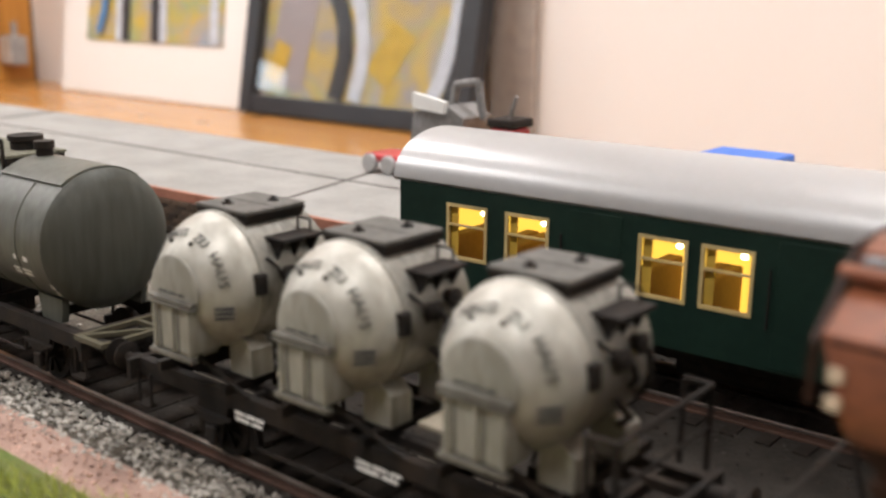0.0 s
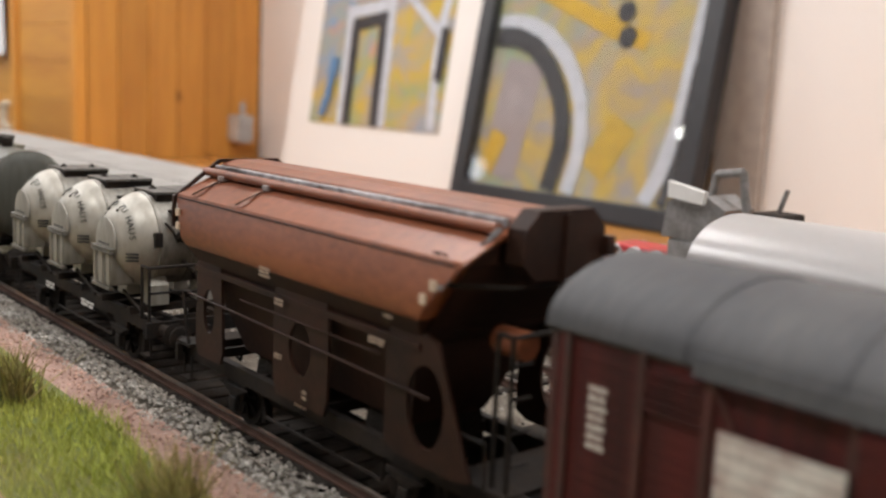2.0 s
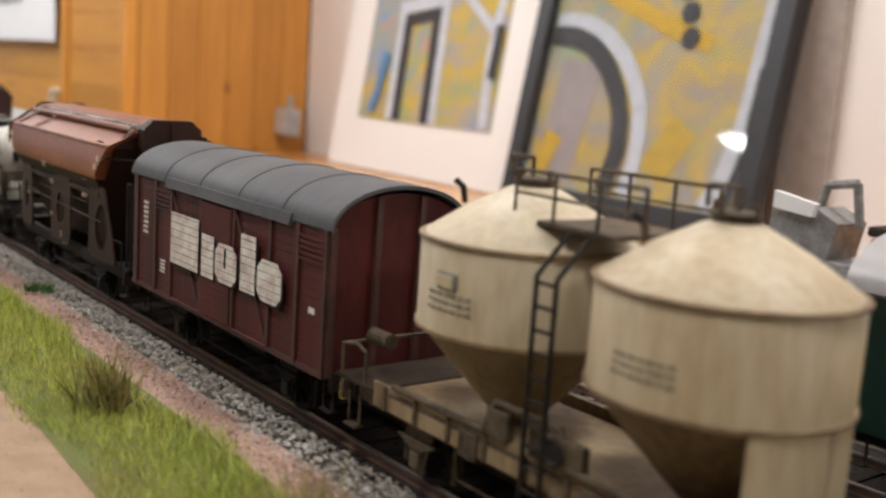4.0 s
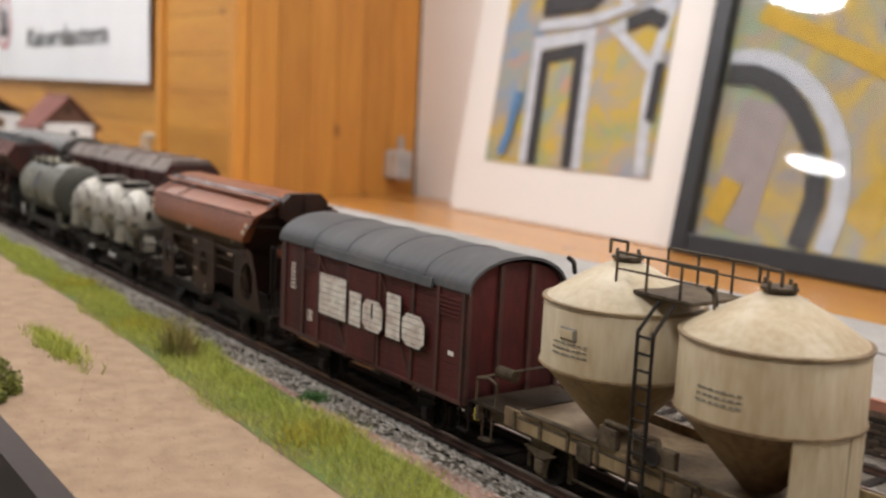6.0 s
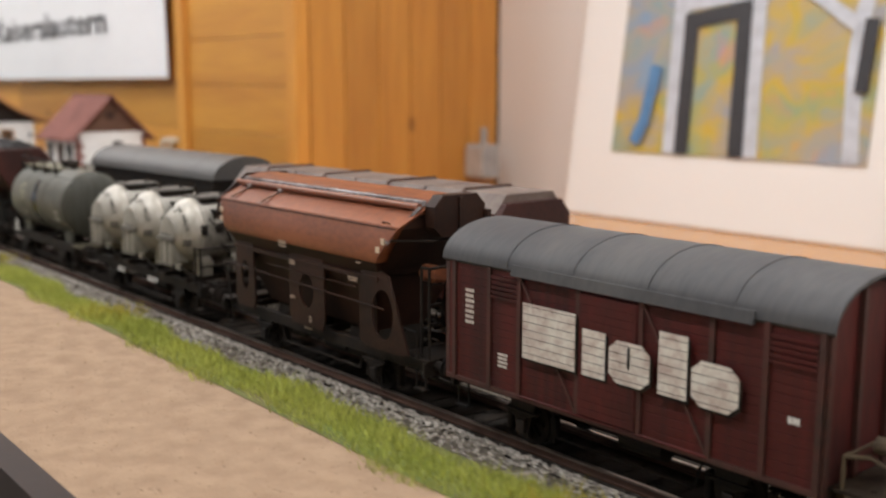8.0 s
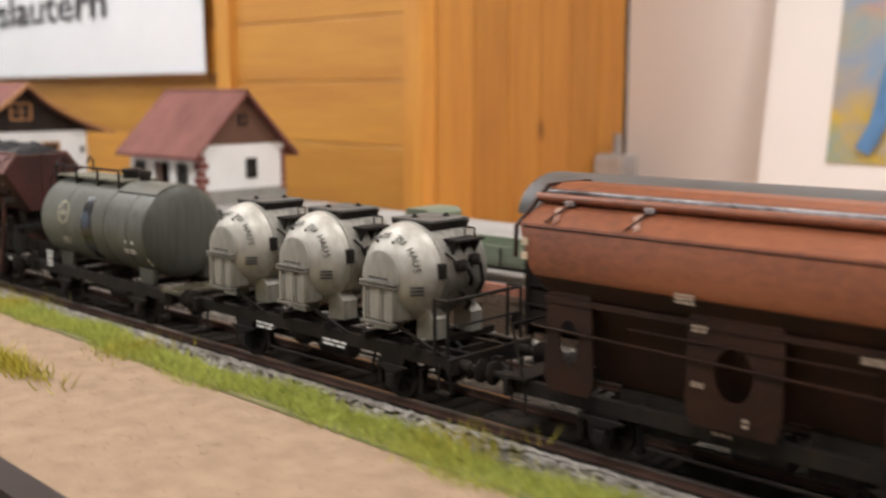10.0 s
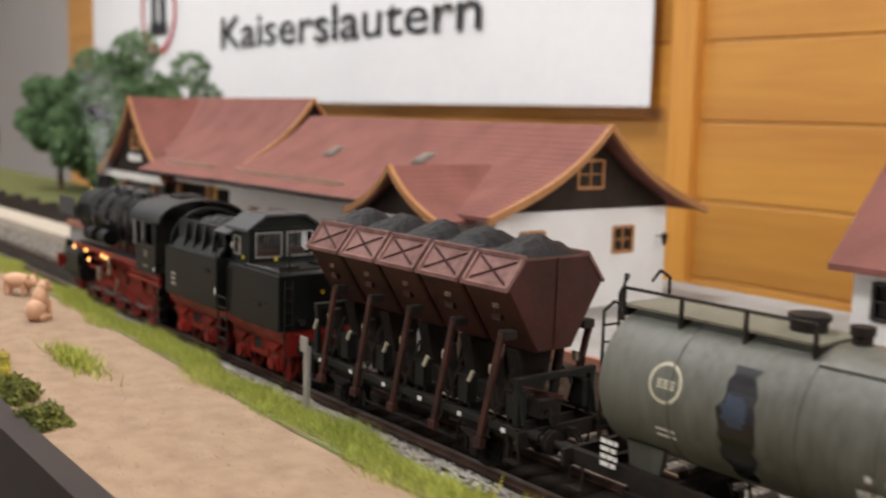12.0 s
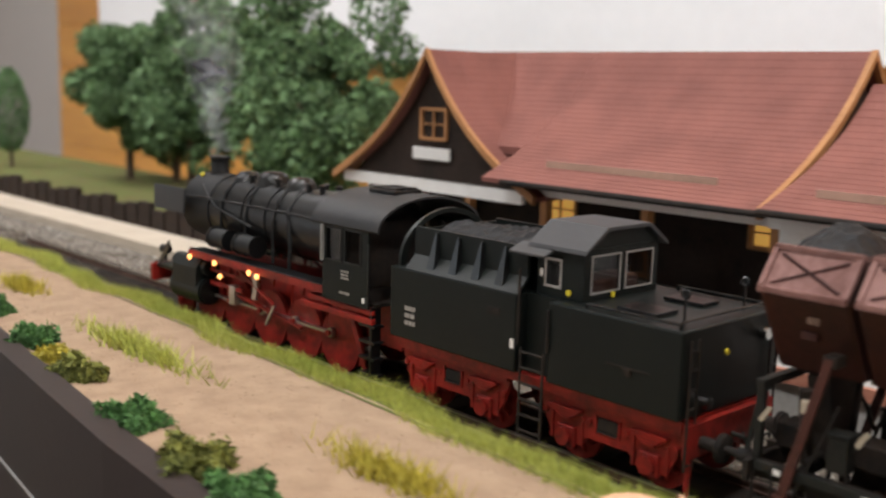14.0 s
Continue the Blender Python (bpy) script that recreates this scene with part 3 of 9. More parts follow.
    stroke("yellow_patch", [(-0.22, 0.34), (-0.20, 0.46)], 0.05, material("yellow_picture_paint", (0.6, 0.42, 0.03, 1), 0.5), p1, -0.0018)
    stroke("pink_patch", [(-0.03, 0.16), (-0.035, 0.33)], 0.055, material("pink_picture_paint", (0.55, 0.30, 0.22, 1), 0.5), p1, -0.0018)
    p2 = thing("framed_picture", "glazed abstract picture in a black frame leaning on the wall", "picture", at=pose(-1.77, 1.222, -0.107, -10.0, 0, 0.5))
    bm = B()
    box(bm, -0.31, -0.27, -0.02, 0.02, 0, 0.62, 0.003)
    box(bm, 0.27, 0.31, -0.02, 0.02, 0, 0.62, 0.003)
    box(bm, -0.2698, 0.2698, -0.019, 0.019, 0.0, 0.04, 0.003)
    box(bm, -0.2698, 0.2698, -0.019, 0.019, 0.58, 0.62, 0.003)
    part("frame", bm, BLACK_FRAME, p2, "black wooden picture frame")
    part("canvas", box(B(), -0.2695, 0.2695, 0.004, 0.012, 0.0405, 0.5795), PAINT2, p2)
    stroke("pale_field", [(-0.20, 0.06), (-0.165, 0.30)], 0.11, material("mauve_picture_paint", (0.36, 0.31, 0.31, 1), 0.6), p2, 0.0032)
    stroke("arc_outline", [(-0.262, 0.380), (-0.215, 0.383), (-0.165, 0.376), (-0.110, 0.352), (-0.060, 0.314), (-0.022, 0.268), (0.004, 0.220), (0.017, 0.160), (0.018, 0.105), (0.006, 0.045)], 0.034, ICE, p2, 0.002)
    stroke("arc", [(-0.262, 0.352), (-0.200, 0.350), (-0.145, 0.330), (-0.098, 0.292), (-0.058, 0.240), (-0.036, 0.190), (-0.028, 0.130), (-0.045, 0.045)], 0.040, INK, p2, -0.0005)
    stroke("arc_outline", [(0.195, 0.045), (0.222, 0.105), (0.242, 0.20), (0.250, 0.36), (0.262, 0.52)], 0.032, ICE, p2, 0.002)
    stroke("arc", [(0.235, 0.045), (0.258, 0.14), (0.264, 0.30)], 0.020, INK, p2, -0.0005)
    stroke("yellow_streak", [(-0.215, 0.470), (-0.120, 0.435), (-0.02, 0.395), (0.05, 0.366), (0.14, 0.340)], 0.036, material("yellow_canvas_paint", (0.6, 0.38, 0.02, 1), 0.5), p2, 0.0030)
    stroke("yellow_streak", [(-0.235, 0.07), (-0.205, 0.15)], 0.05, material("yellow_canvas_paint", (0.6, 0.38, 0.02, 1), 0.5), p2, 0.0012)
    stroke("yellow_streak", [(0.06, 0.09), (0.12, 0.19)], 0.07, material("yellow_canvas_paint", (0.55, 0.37, 0.04, 1), 0.5), p2, 0.0032)
    for dx, dz in ((0.09, 0.35), (0.078, 0.397), (0.058, 0.444)):
        part("dot", rod(B(), (dx, 0.0022, dz), (dx, 0.0005, dz), 0.021, 16), INK, p2)
    g = part("glass", box(B(), -0.2695, 0.2695, -0.0135, -0.0115, 0.0405, 0.5795), PICTURE_GLASS, p2, "reflecting picture glass")
    g.visible_shadow = False
    # clutter on the shelf
    dg = thing("model_digger", "grey model digger with red undercarriage and white boom on the platform", "model vehicle", at=pose(-0.812, 0.352, 0.0135) @ Matrix.Diagonal((0.82, 0.82, 0.82, 1)))
    DIG_GREY = material("dusty_grey_metal", (0.27, 0.26, 0.255, 1), 0.5, 0.4, (0.14, 0.13, 0.12, 1), 300, 0.5, 0.1, 60)
    part("undercarriage", box(B(), -0.078, -0.016, -0.018, 0.018, 0.010, 0.017, 0.002), RED_PLASTIC, dg, "red flat undercarriage")
    for x in (-0.070, -0.047, -0.024):
        for y in (-0.0185, 0.0185):
            wh = part("wheel", lathe(B(), [(0.003, -0.003), (0.0078, -0.003), (0.0085, -0.002), (0.0085, 0.002), (0.0078, 0.003), (0.003, 0.003)], 18, pose(x, y, 0.0085) @ ALONG_Y), GREY_PLASTIC, dg, smooth=True)
    part("deck", box(B(), -0.014, 0.084, -0.02, 0.02, 0.0, 0.030, 0.003), DIG_GREY, dg, smooth=True)
    part("body", prism(B(), [(-0.020, 0.0305), (0.034, 0.0305), (0.040, 0.058), (0.020, 0.068), (-0.016, 0.060)], "y", -0.02, 0.02), DIG_GREY, dg, "slanting grey body")
    part("boom", prism(B(), [(-0.012, 0.064), (0.022, 0.061), (0.024, 0.071), (-0.012, 0.077)], "y", -0.026, -0.0205), WHITE_PAINT, dg, "white boom end")
    part("frame", tube(B(), [(0.012, 0.0, 0.066), (0.016, 0.0, 0.084), (0.040, 0.0, 0.088), (0.046, 0.0, 0.056)], 0.0035, 8), DIG_GREY, dg)
    part("engine", box(B(), 0.062, 0.086, -0.014, 0.014, 0.0305, 0.052, 0.003), RED_PLASTIC, dg, "red engine block")
    part("engine_hood", box(B(), 0.060, 0.088, -0.015, 0.015, 0.0525, 0.060, 0.002), FRAME_DARK, dg)
    part("exhaust", rod(B(), (0.074, 0, 0.060), (0.080, 0, 0.078), 0.002, 8), DIG_GREY, dg)
    bb = thing("cardboard_box", "small blue cardboard box standing on the platform", "box", at=pose(-0.581, 0.352, 0.0135) @ Matrix.Diagonal((0.42, 0.42, 0.82, 1)))
    part("box_body", box(B(), -0.055, 0.055, -0.04, 0.04, 0, 0.052, 0.003), BLUE_BOX, bb)
    # round ceiling lights
    first = None
    for x, y in LIGHTS:
        m = pose(x, y, 1.575)
        if first is None:
            first = thing("ceiling_light", "flat round white ceiling light, switched on", "ceiling light", "ceiling lights", m)
            part("housing", lathe(B(), [(0.23, 0.024), (0.23, 0.004), (0.215, 0.0)], 40), WHITE_PAINT, first)
            part("diffuser", lathe(B(), [(0.21, -0.001), (0.20, -0.012), (0.02, -0.016)], 40), LAMP_WHITE, first)
        else:
            copy_thing(first, m)
        la = bpy.data.lights.new("ceiling_lamp", "AREA")
        la.shape, la.size, la.energy, la.color = "DISK", 0.40, LAMP_WATTS, (0.96, 0.95, 0.965)
        new("ceiling_lamp", la).matrix_basis = pose(x, y, 1.552)
    w = tagged(new("window_1"), "bright daylit window in the end wall", "window", kind="structure")
    part("pane", box(B(), -7.196, -7.19, -3.55, -2.95, 0.35, 1.15), glowing("daylit_pane", (0.75, 0.88, 1.0, 1), 6.0), w)
    part("window_frame", box(B(), -7.1995, -7.197, -3.61, -2.89, 0.29, 1.21), WHITE_PAINT, w)


LIGHTS = [(-5.2, -0.95), (-5.2, 0.0), (-3.6, -0.95), (-3.6, 0.0), (-2.0, -0.8), (-2.0, 0.55), (-0.4, -0.8), (-0.4, 0.6), (1.4, 0.2), (-5.02, -3.6)]
LAMP_WATTS = 14.0


# ======== the layout ========
def line(x, pts):
    return float(np.interp(x, [p[0] for p in pts], [p[1] for p in pts]))


FRONT = [(-6.0, 0.07), (-4.6, -0.08), (-4.0, -0.137), (-3.75, -0.164), (-3.49, -0.171), (-3.32, -0.177), (-2.85, -0.182), (-2.2, -0.200), (-1.32, -0.214), (1.2, -0.214)]
GRASS_NEAR = [(-5.0, -0.03), (-4.3, -0.04), (-3.92, -0.052), (-3.7, -0.060), (-3.4, -0.068), (-3.2, -0.078), (-2.6, -0.083), (-2.2, -0.090), (-1.5, -0.100), (-1.15, -0.118), (-0.8, -0.122), (-0.65, -0.128), (-0.45, -0.18), (1.2, -0.2)]
GRASS_FAR = [(-5.0, -0.012), (-4.3, -0.026), (-3.8, -0.040), (-3.4, -0.047), (-3.2, -0.053), (-2.6, -0.060), (-2.1, -0.066), (-1.45, -0.064), (-1.2, -0.070), (-1.0, -0.074), (1.2, -0.076)]
BED_NEAR = [(-5.0, -0.004), (-4.3, -0.022), (-3.8, -0.037), (-3.4, -0.044), (-3.2, -0.050), (-2.6, -0.057), (-2.1, -0.063), (-1.45, -0.060), (-1.2, -0.058), (-1.0, -0.052), (1.2, -0.050)]
PLAT_EDGE = [(-6.0, 0.03), (-4.6, 0.064), (-4.3, 0.074), (-3.3, 0.095), (-2.4, 0.130), (-0.93, 0.178), (1.2, 0.245)]
TRACK2 = [(-6.0, -0.03), (-4.2, 0.022), (-3.3, 0.055), (-2.3, 0.088), (-0.9, 0.1335), (1.2, 0.20)]
XS = [-6.0 + 0.1 * i for i in range(73)]
GROUND = 0.0
SLOPE = -0.003      # the verge and path on the track side
BED_Z = RAIL - 0.0048


def strip(bm, near, far, z0, z1, xs=XS):
    """A band of ground between two lines."""
    a = [bm.verts.new((x, near(x), z0)) for x in xs]
    b = [bm.verts.new((x, far(x), z1)) for x in xs]
    for i in range(len(xs) - 1):
        bm.faces.new((a[i], a[i + 1], b[i + 1], b[i]))


def blades(n, where, height, width, lean, z, rng):
    """Grass fibres as narrow upright triangles, two crossing faces of three corners each."""
    xy = where(n)
    n = len(xy)
    h = height * (0.55 + 0.9 * rng.random(n))
    a = rng.random(n) * 2 * np.pi
    d = np.stack([np.cos(a), np.sin(a), np.zeros(n)], 1)
    tip = np.c_[xy, np.full(n, z)] + np.c_[rng.normal(0, 1, (n, 2)) * (lean * h)[:, None], h]
    base = np.c_[xy, np.full(n, z - 0.0005)]
    v = np.empty((n, 3, 3))
    v[:, 0], v[:, 1], v[:, 2] = base - d * width, base + d * width, tip
    return v.reshape(-1, 3), np.arange(n * 3).reshape(-1, 3)


def mesh_of(name, v, f, mat):
    me = bpy.data.meshes.new(name)
    me.from_pydata(v.tolist(), [], f.tolist())
    me.materials.append(mat)
    return new(name, me)


def rocks(n, where, size, z, rng):
    xy = where(n)
    n = len(xy)
    s = size * (0.5 + rng.random(n))
    o = np.array([(1, 0, 0), (-1, 0, 0), (0, 1, 0), (0, -1, 0), (0, 0, 1), (0, 0, -1)], float)
    v = o[None] * (0.65 + 0.7 * rng.random((n, 6, 1))) * s[:, None, None]
    a = rng.random(n) * 2 * np.pi
    c, q = np.cos(a)[:, None], np.sin(a)[:, None]
    b = rng.normal(0, 0.5, n)[:, None]
    x, y, w = v[..., 0].copy(), v[..., 1].copy(), v[..., 2].copy()
    y, w = y * np.cos(b) - w * np.sin(b), y * np.sin(b) + w * np.cos(b)
    v[..., 0], v[..., 1], v[..., 2] = x * c - y * q, x * q + y * c, w * 0.75
    v += np.c_[xy, np.full(n, z)][:, None]
    f = np.array([(0, 2, 4), (2, 1, 4), (1, 3, 4), (3, 0, 4), (2, 0, 5), (1, 2, 5), (3, 1, 5), (0, 3, 5)])
    return v.reshape(-1, 3), (f[None] + 6 * np.arange(n)[:, None, None]).reshape(-1, 3)


def layout():
    rng = np.random.default_rng(3)
    # baseboard body and its front board
    bm = B()
    xs = XS
    lo = -0.105
    strip(bm, lambda x: line(x, FRONT), lambda x: line(x, GRASS_NEAR) + 0.004, GROUND, GROUND)
    tagged(part("ground", bm, SAND), "sandy ground of the model railway layout", "ground", kind="structure")
    bm = B()
    strip(bm, lambda x: line(x, GRASS_NEAR), lambda x: line(x, GRASS_FAR) + 0.004, GROUND + 0.0004, SLOPE)
    tagged(part("verge", bm, TURF), "green turf verge beside the track", "grass", kind="structure")
    bm = B()
    strip(bm, lambda x: line(x, GRASS_FAR), lambda x: line(x, BED_NEAR) + 0.003, SLOPE - 0.0004, SLOPE - 0.002)
    tagged(part("path", bm, SAND_PINK), "reddish gravel path along the ballast", "path", kind="structure")
    bm = B()
    strip(bm, lambda x: line(x, BED_NEAR), lambda x: line(x, BED_NEAR) + 0.014, SLOPE - 0.002, BED_Z)
    strip(bm, lambda x: line(x, BED_NEAR) + 0.014, lambda x: line(x, PLAT_EDGE) + 0.004, BED_Z, BED_Z)
    tagged(part("trackbed", bm, BALLAST_BED), "dirty grey ballast bed under the two tracks", "track bed", kind="structure")
    # dark strip between the rails, painting in the shade below the train
    bm = B()
    strip(bm, lambda x: -0.0235, lambda x: 0.030, BED_Z + 0.0003, BED_Z + 0.0003, [x for x in xs if x > -4.25])
    tagged(part("trackbed", bm, SHADE_DARK), "ballast between the rails, painted dark for the train's shade", "track bed", kind="structure")
    # the same painted shade below the standing coach
    bm = B()
    strip(bm, lambda x: 0.031, lambda x: line(x, PLAT_EDGE) - 0.004, BED_Z + 0.0003, BED_Z + 0.0003, [x for x in xs if x > -0.75])
    tagged(part("trackbed", bm, SHADE_DARK), "ballast under the standing coach, painted dark for its shade", "track bed", kind="structure")
    bm = B()
    strip(bm, lambda x: line(x, FRONT), lambda x: line(x, FRONT) - 0.0, GROUND, lo - 0.25)
    f = [bm.verts.new((x, line(x, FRONT) - 0.012, GROUND + 0.003)) for x in xs]
    g = [bm.verts.new((x, line(x, FRONT) - 0.012, lo - 0.25)) for x in xs]
    h = [bm.verts.new((x, line(x, FRONT) + 0.0005, GROUND + 0.003)) for x in xs]
    k = [bm.verts.new((x, line(x, FRONT) + 0.0005, lo - 0.25)) for x in xs]
    for i in range(len(xs) - 1):
        bm.faces.new((g[i], g[i + 1], f[i + 1], f[i]))
        bm.faces.new((f[i], f[i + 1], h[i + 1], h[i]))
        bm.faces.new((h[i], h[i + 1], k[i + 1], k[i]))
    tagged(part("front_board", bm, FASCIA), "dark brown front board of the layout", "board", kind="structure")
    part_b = B()
    a = [(x, line(x, FRONT) - 0.0125) for x in xs]
    for (x0, y0), (x1, y1) in zip(a, a[1:]):
        bar(part_b, (x0, y0, -0.055), (x1, y1, -0.055), 0.0012, 0.001)
    tagged(part("trim", part_b, GALV), "thin grey joint line on the front board", "trim", kind="structure")
    # platform behind the second track
    bm = B()
    PZ = 0.013
    right = [x for x in xs if x >= -4.05]
    left = [x for x in xs if x <= -3.95]
    def slab(z, near, far, xs_, low):
        strip(bm, near, far, z, z, xs_)
        strip(bm, near, near, z, low, xs_)
        strip(bm, far, far, z, -0.12, xs_)
    slab(PZ, lambda x: line(x, PLAT_EDGE) + 0.004, lambda x: 0.388, right, BED_Z)
    tagged(part("platform", bm, PLATFORM), "grey paved station platform and forecourt", "platform", kind="structure")
    bm = B()
    slab(-0.004, lambda x: line(x, PLAT_EDGE), lambda x: line(x, PLAT_EDGE) + 0.045, [x for x in left if x > -5.9], BED_Z)
    tagged(part("platform", bm, PLAT_LIGHT), "pale sanded platform beyond the station", "platform", kind="structure")
    bm = B()
    strip(bm, lambda x: line(x, PLAT_EDGE) + 0.045, lambda x: 0.40, -0.005, -0.008, [x for x in left if x > -5.9])
    tagged(part("lawn", bm, TURF), "green and ochre turf under the trees", "lawn", kind="structure")
    cop = B()
    e = [(x, line(x, PLAT_EDGE)) for x in right]
    for (x0, y0), (x1, y1) in zip(e, e[1:]):
        bar(cop, (x0, y0 + 0.002, PZ + 0.0012), (x1, y1 + 0.002, PZ + 0.0012), 0.0035, 0.006)
    tagged(part("kerb", cop, COPING), "thin red brick coping along the platform edge", "kerb", kind="structure")
    # paving joints
    j = B()
    for x in (-1.9, -1.35, -0.83, -0.3):
        bar(j, (x, line(x, PLAT_EDGE) + 0.006, PZ + 0.0002), (x - 0.05, 0.386, PZ + 0.0002), 0.0022, 0.0005)
    bar(j, (-2.7, 0.27, PZ + 0.0002), (1.0, 0.33, PZ + 0.0002), 0.0015, 0.0005)
    tagged(part("trim", j, FASCIA), "dark open joints between the platform slabs", "joint", kind="structure")
    # hedge-like dark fence beyond the station
    bm = B()
    for i in range(70):
        x = -5.75 + i * 0.025
        box(bm, x, x + 0.022, line(x, PLAT_EDGE) + 0.046, line(x, PLAT_EDGE) + 0.052, -0.006, 0.014 + 0.003 * ((i * 7) % 3), 0.0)
    tagged(part("fence", bm, BROWN_BOARD), "low dark brown board fence behind the platform", "fence", kind="structure")
    # tracks
    def track(yof, label, sleepers_parts, x0, x1):
        t = thing("track", label, "track")
        tagged(t, kind="structure")
        sx = np.arange(x0, x1, 0.0145)
        for side in (-1, 1):
            web, head = B(), B()
            rx = [x0 + 0.2 * i for i in range(int((x1 - x0) / 0.2) + 1)]
            for p, q in zip(rx, rx[1:]):
                a, b = (p, yof(p) + side * 0.0166), (q, yof(q) + side * 0.0166)
                bar(web, (*a, RAIL - 0.0019), (*b, RAIL - 0.0019), 0.0012, 0.0026)
                bar(web, (*a, RAIL - 0.0036), (*b, RAIL - 0.0036), 0.0036, 0.0008)
                bar(head, (*a, RAIL - 0.0004), (*b, RAIL - 0.0004), 0.0017, 0.0009)
            r = part("rail", web, RAIL_RUST, t)
            part("rail_head", head, RAIL_TOP, r)
        me = None
        rest = B()
        for n, x in enumerate(sx):
            m = Matrix.Translation((float(x), yof(x), BED_Z + 0.0001)) @ pose(0, 0, 0, 0, 0, rng.normal(0, 0.8))
            if sleepers_parts and n < 300:
                if me is None:
                    o = part("sleeper", box(B(), -0.0028, 0.0028, -0.029, 0.029, -0.001, 0.0009, 0.0004), SLEEPER, t)
                    me = o.data
                else:
                    o = new("sleeper", me)
                    o.parent = t
                o.matrix_basis = m
            else:
                g = bmesh.ops.create_cube(rest, size=1.0, matrix=m @ Matrix.Diagonal((0.0056, 0.058, 0.002, 1)))
        if len(rest.verts):
            tagged(part("sleepers", rest, SLEEPER, t), kind="stuff")
        else:
            rest.free()
        return t
    track(lambda x: 0.0 if x > -4.2 else (x + 4.2) ** 2 * 0.012, "rusty model railway track with dark sleepers", True, -4.36, 0.9)
    track(lambda x: line(x, TRACK2), "second rusty model railway track beside the platform", False, -3.6, 1.1)
    # ballast stones
    def bed(n):
        x = rng.uniform(-4.7, 0.5, n)
        near, far = np.interp(x, *zip(*BED_NEAR)), np.interp(x, *zip(*PLAT_EDGE))
        near = near - 0.003
        u = rng.random(n)
        y = np.where(u < 0.55, near + rng.random(n) * (-0.018 - near), near + rng.random(n) * (far - near))
        return np.c_[x, y]
    def zone(n, keep):
        p = bed(n)
        return p[keep(p[:, 0], p[:, 1])]
    v, f = rocks(74000, lambda n: zone(n, lambda x, y: (y < -0.021) | ((y > 0.032) & (x < -0.72))), 0.00095, BED_Z + 0.0006, rng)
    v[:, 2] += np.clip((-0.022 - v[:, 1]) / 0.018, 0, 1) * (SLOPE - 0.0026 - BED_Z)
    tagged(mesh_of("ballast", v, f, BALLAST), "loose grey ballast stones along the track", "ballast", kind="stuff")
    # stones in the painted shade strips, coloured dark to match
    v, f = rocks(40000, lambda n: zone(n, lambda x, y: (y > -0.0215) & ((y < 0.0325) | (x >= -0.72))), 0.0010, BED_Z + 0.0004, rng)
    tagged(mesh_of("ballast", v, f, BALLAST_DARK), "ballast stones painted dark for the shade under the trains", "ballast", kind="stuff")
    def pinkbed(n):
        x = rng.uniform(-1.3, 0.4, n)
        a, b = np.interp(x, *zip(*GRASS_FAR)), np.interp(x, *zip(*BED_NEAR))
        return np.c_[x, a + rng.random(n) * (b - a)]
    def sands(n):
        x = rng.uniform(-4.4, -0.4, n)
        near, far = np.interp(x, *zip(*FRONT)) + 0.002, np.interp(x, *zip(*GRASS_NEAR))
        return np.c_[x, near + rng.random(n) * (far - near)]
    v, f = rocks(15000, sands, 0.00032, GROUND, rng)
    tagged(mesh_of("sand_flecks", v, f, SAND_FLECK), "loose brown flecks strewn over the sand", "sand", kind="stuff")
    v, f = rocks(6000, pinkbed, 0.0007, SLOPE - 0.0008, rng)
    tagged(mesh_of("gravel", v, f, shade_by_piece(SAND_PINK, 0.6, 1.4, True)), "fine reddish gravel on the path", "gravel", kind="stuff")
    # grass verge
    def verge(n):
        x = rng.uniform(-4.7, 0.2, n)
        a, b = np.interp(x, *zip(*GRASS_NEAR)), np.interp(x, *zip(*GRASS_FAR))
        wob = 0.004 * np.sin(x * 31) + 0.003 * np.sin(x * 73 + 1) + rng.normal(0, 0.0018, n)
        u = rng.random(n)
        return np.c_[x, a + wob + u * (b - a)]
    v, f = blades(150000, verge, 0.0046, 0.00028, 0.42, GROUND - 0.0014, rng)
    tagged(mesh_of("grass", v, f, GRASS), "bright yellow-green static grass along the track", "grass", kind="stuff")
    def tuft_spots(spots, n, r):
        c = np.array(spots)
        k = rng.integers(0, len(c), n)
        return c[k] + rng.normal(0, r, (n, 2))
    ys = [(x, line(x, GRASS_NEAR) + u * (line(x, GRASS_FAR) - line(x, GRASS_NEAR))) for x, u in ((-1.44, 0.55), (-1.60, 0.6), (-2.02, 0.7), (-2.30, 0.75), (-2.52, 0.4), (-2.80, 0.5), (-2.86, 0.6), (-2.92, 0.5), (-3.0, 0.6), (-2.68, 0.55), (-2.74, 0.35), (-3.06, 0.45), (-1.18, 0.5))]
    v, f = blades(5200, lambda n: tuft_spots(ys, n, 0.011), 0.0062, 0.0004, 0.4, GROUND - 0.0014, rng)
    tagged(mesh_of("grass", v, f, GRASS_YELLOW), "yellow flowering tufts in the verge", "grass", kind="stuff")
    # separate tufts on the sand
    def patch(x, y, lx, ly, n, mat, label, h=0.007, ang=0.0):
        def spot(k):
            p = rng.normal(0, 1, (k, 2)) * (lx, ly)
            c, s = math.cos(ang), math.sin(ang)
            return np.c_[p[:, 0] * c - p[:, 1] * s, p[:, 0] * s + p[:, 1] * c]
        v, f = blades(n, spot, h, 0.0005, 0.45, 0.0, rng)
        o = mesh_of("grass_tuft", v, f, mat)
        o.matrix_basis = pose(x, y, GROUND)
        tagged(o, label, "grass tuft", "tufts on the sand")
    for x, y, lx, mat, lab in TUFTS:
        patch(x, y, lx, 0.004, int(26000 * lx + 260), mat, lab)
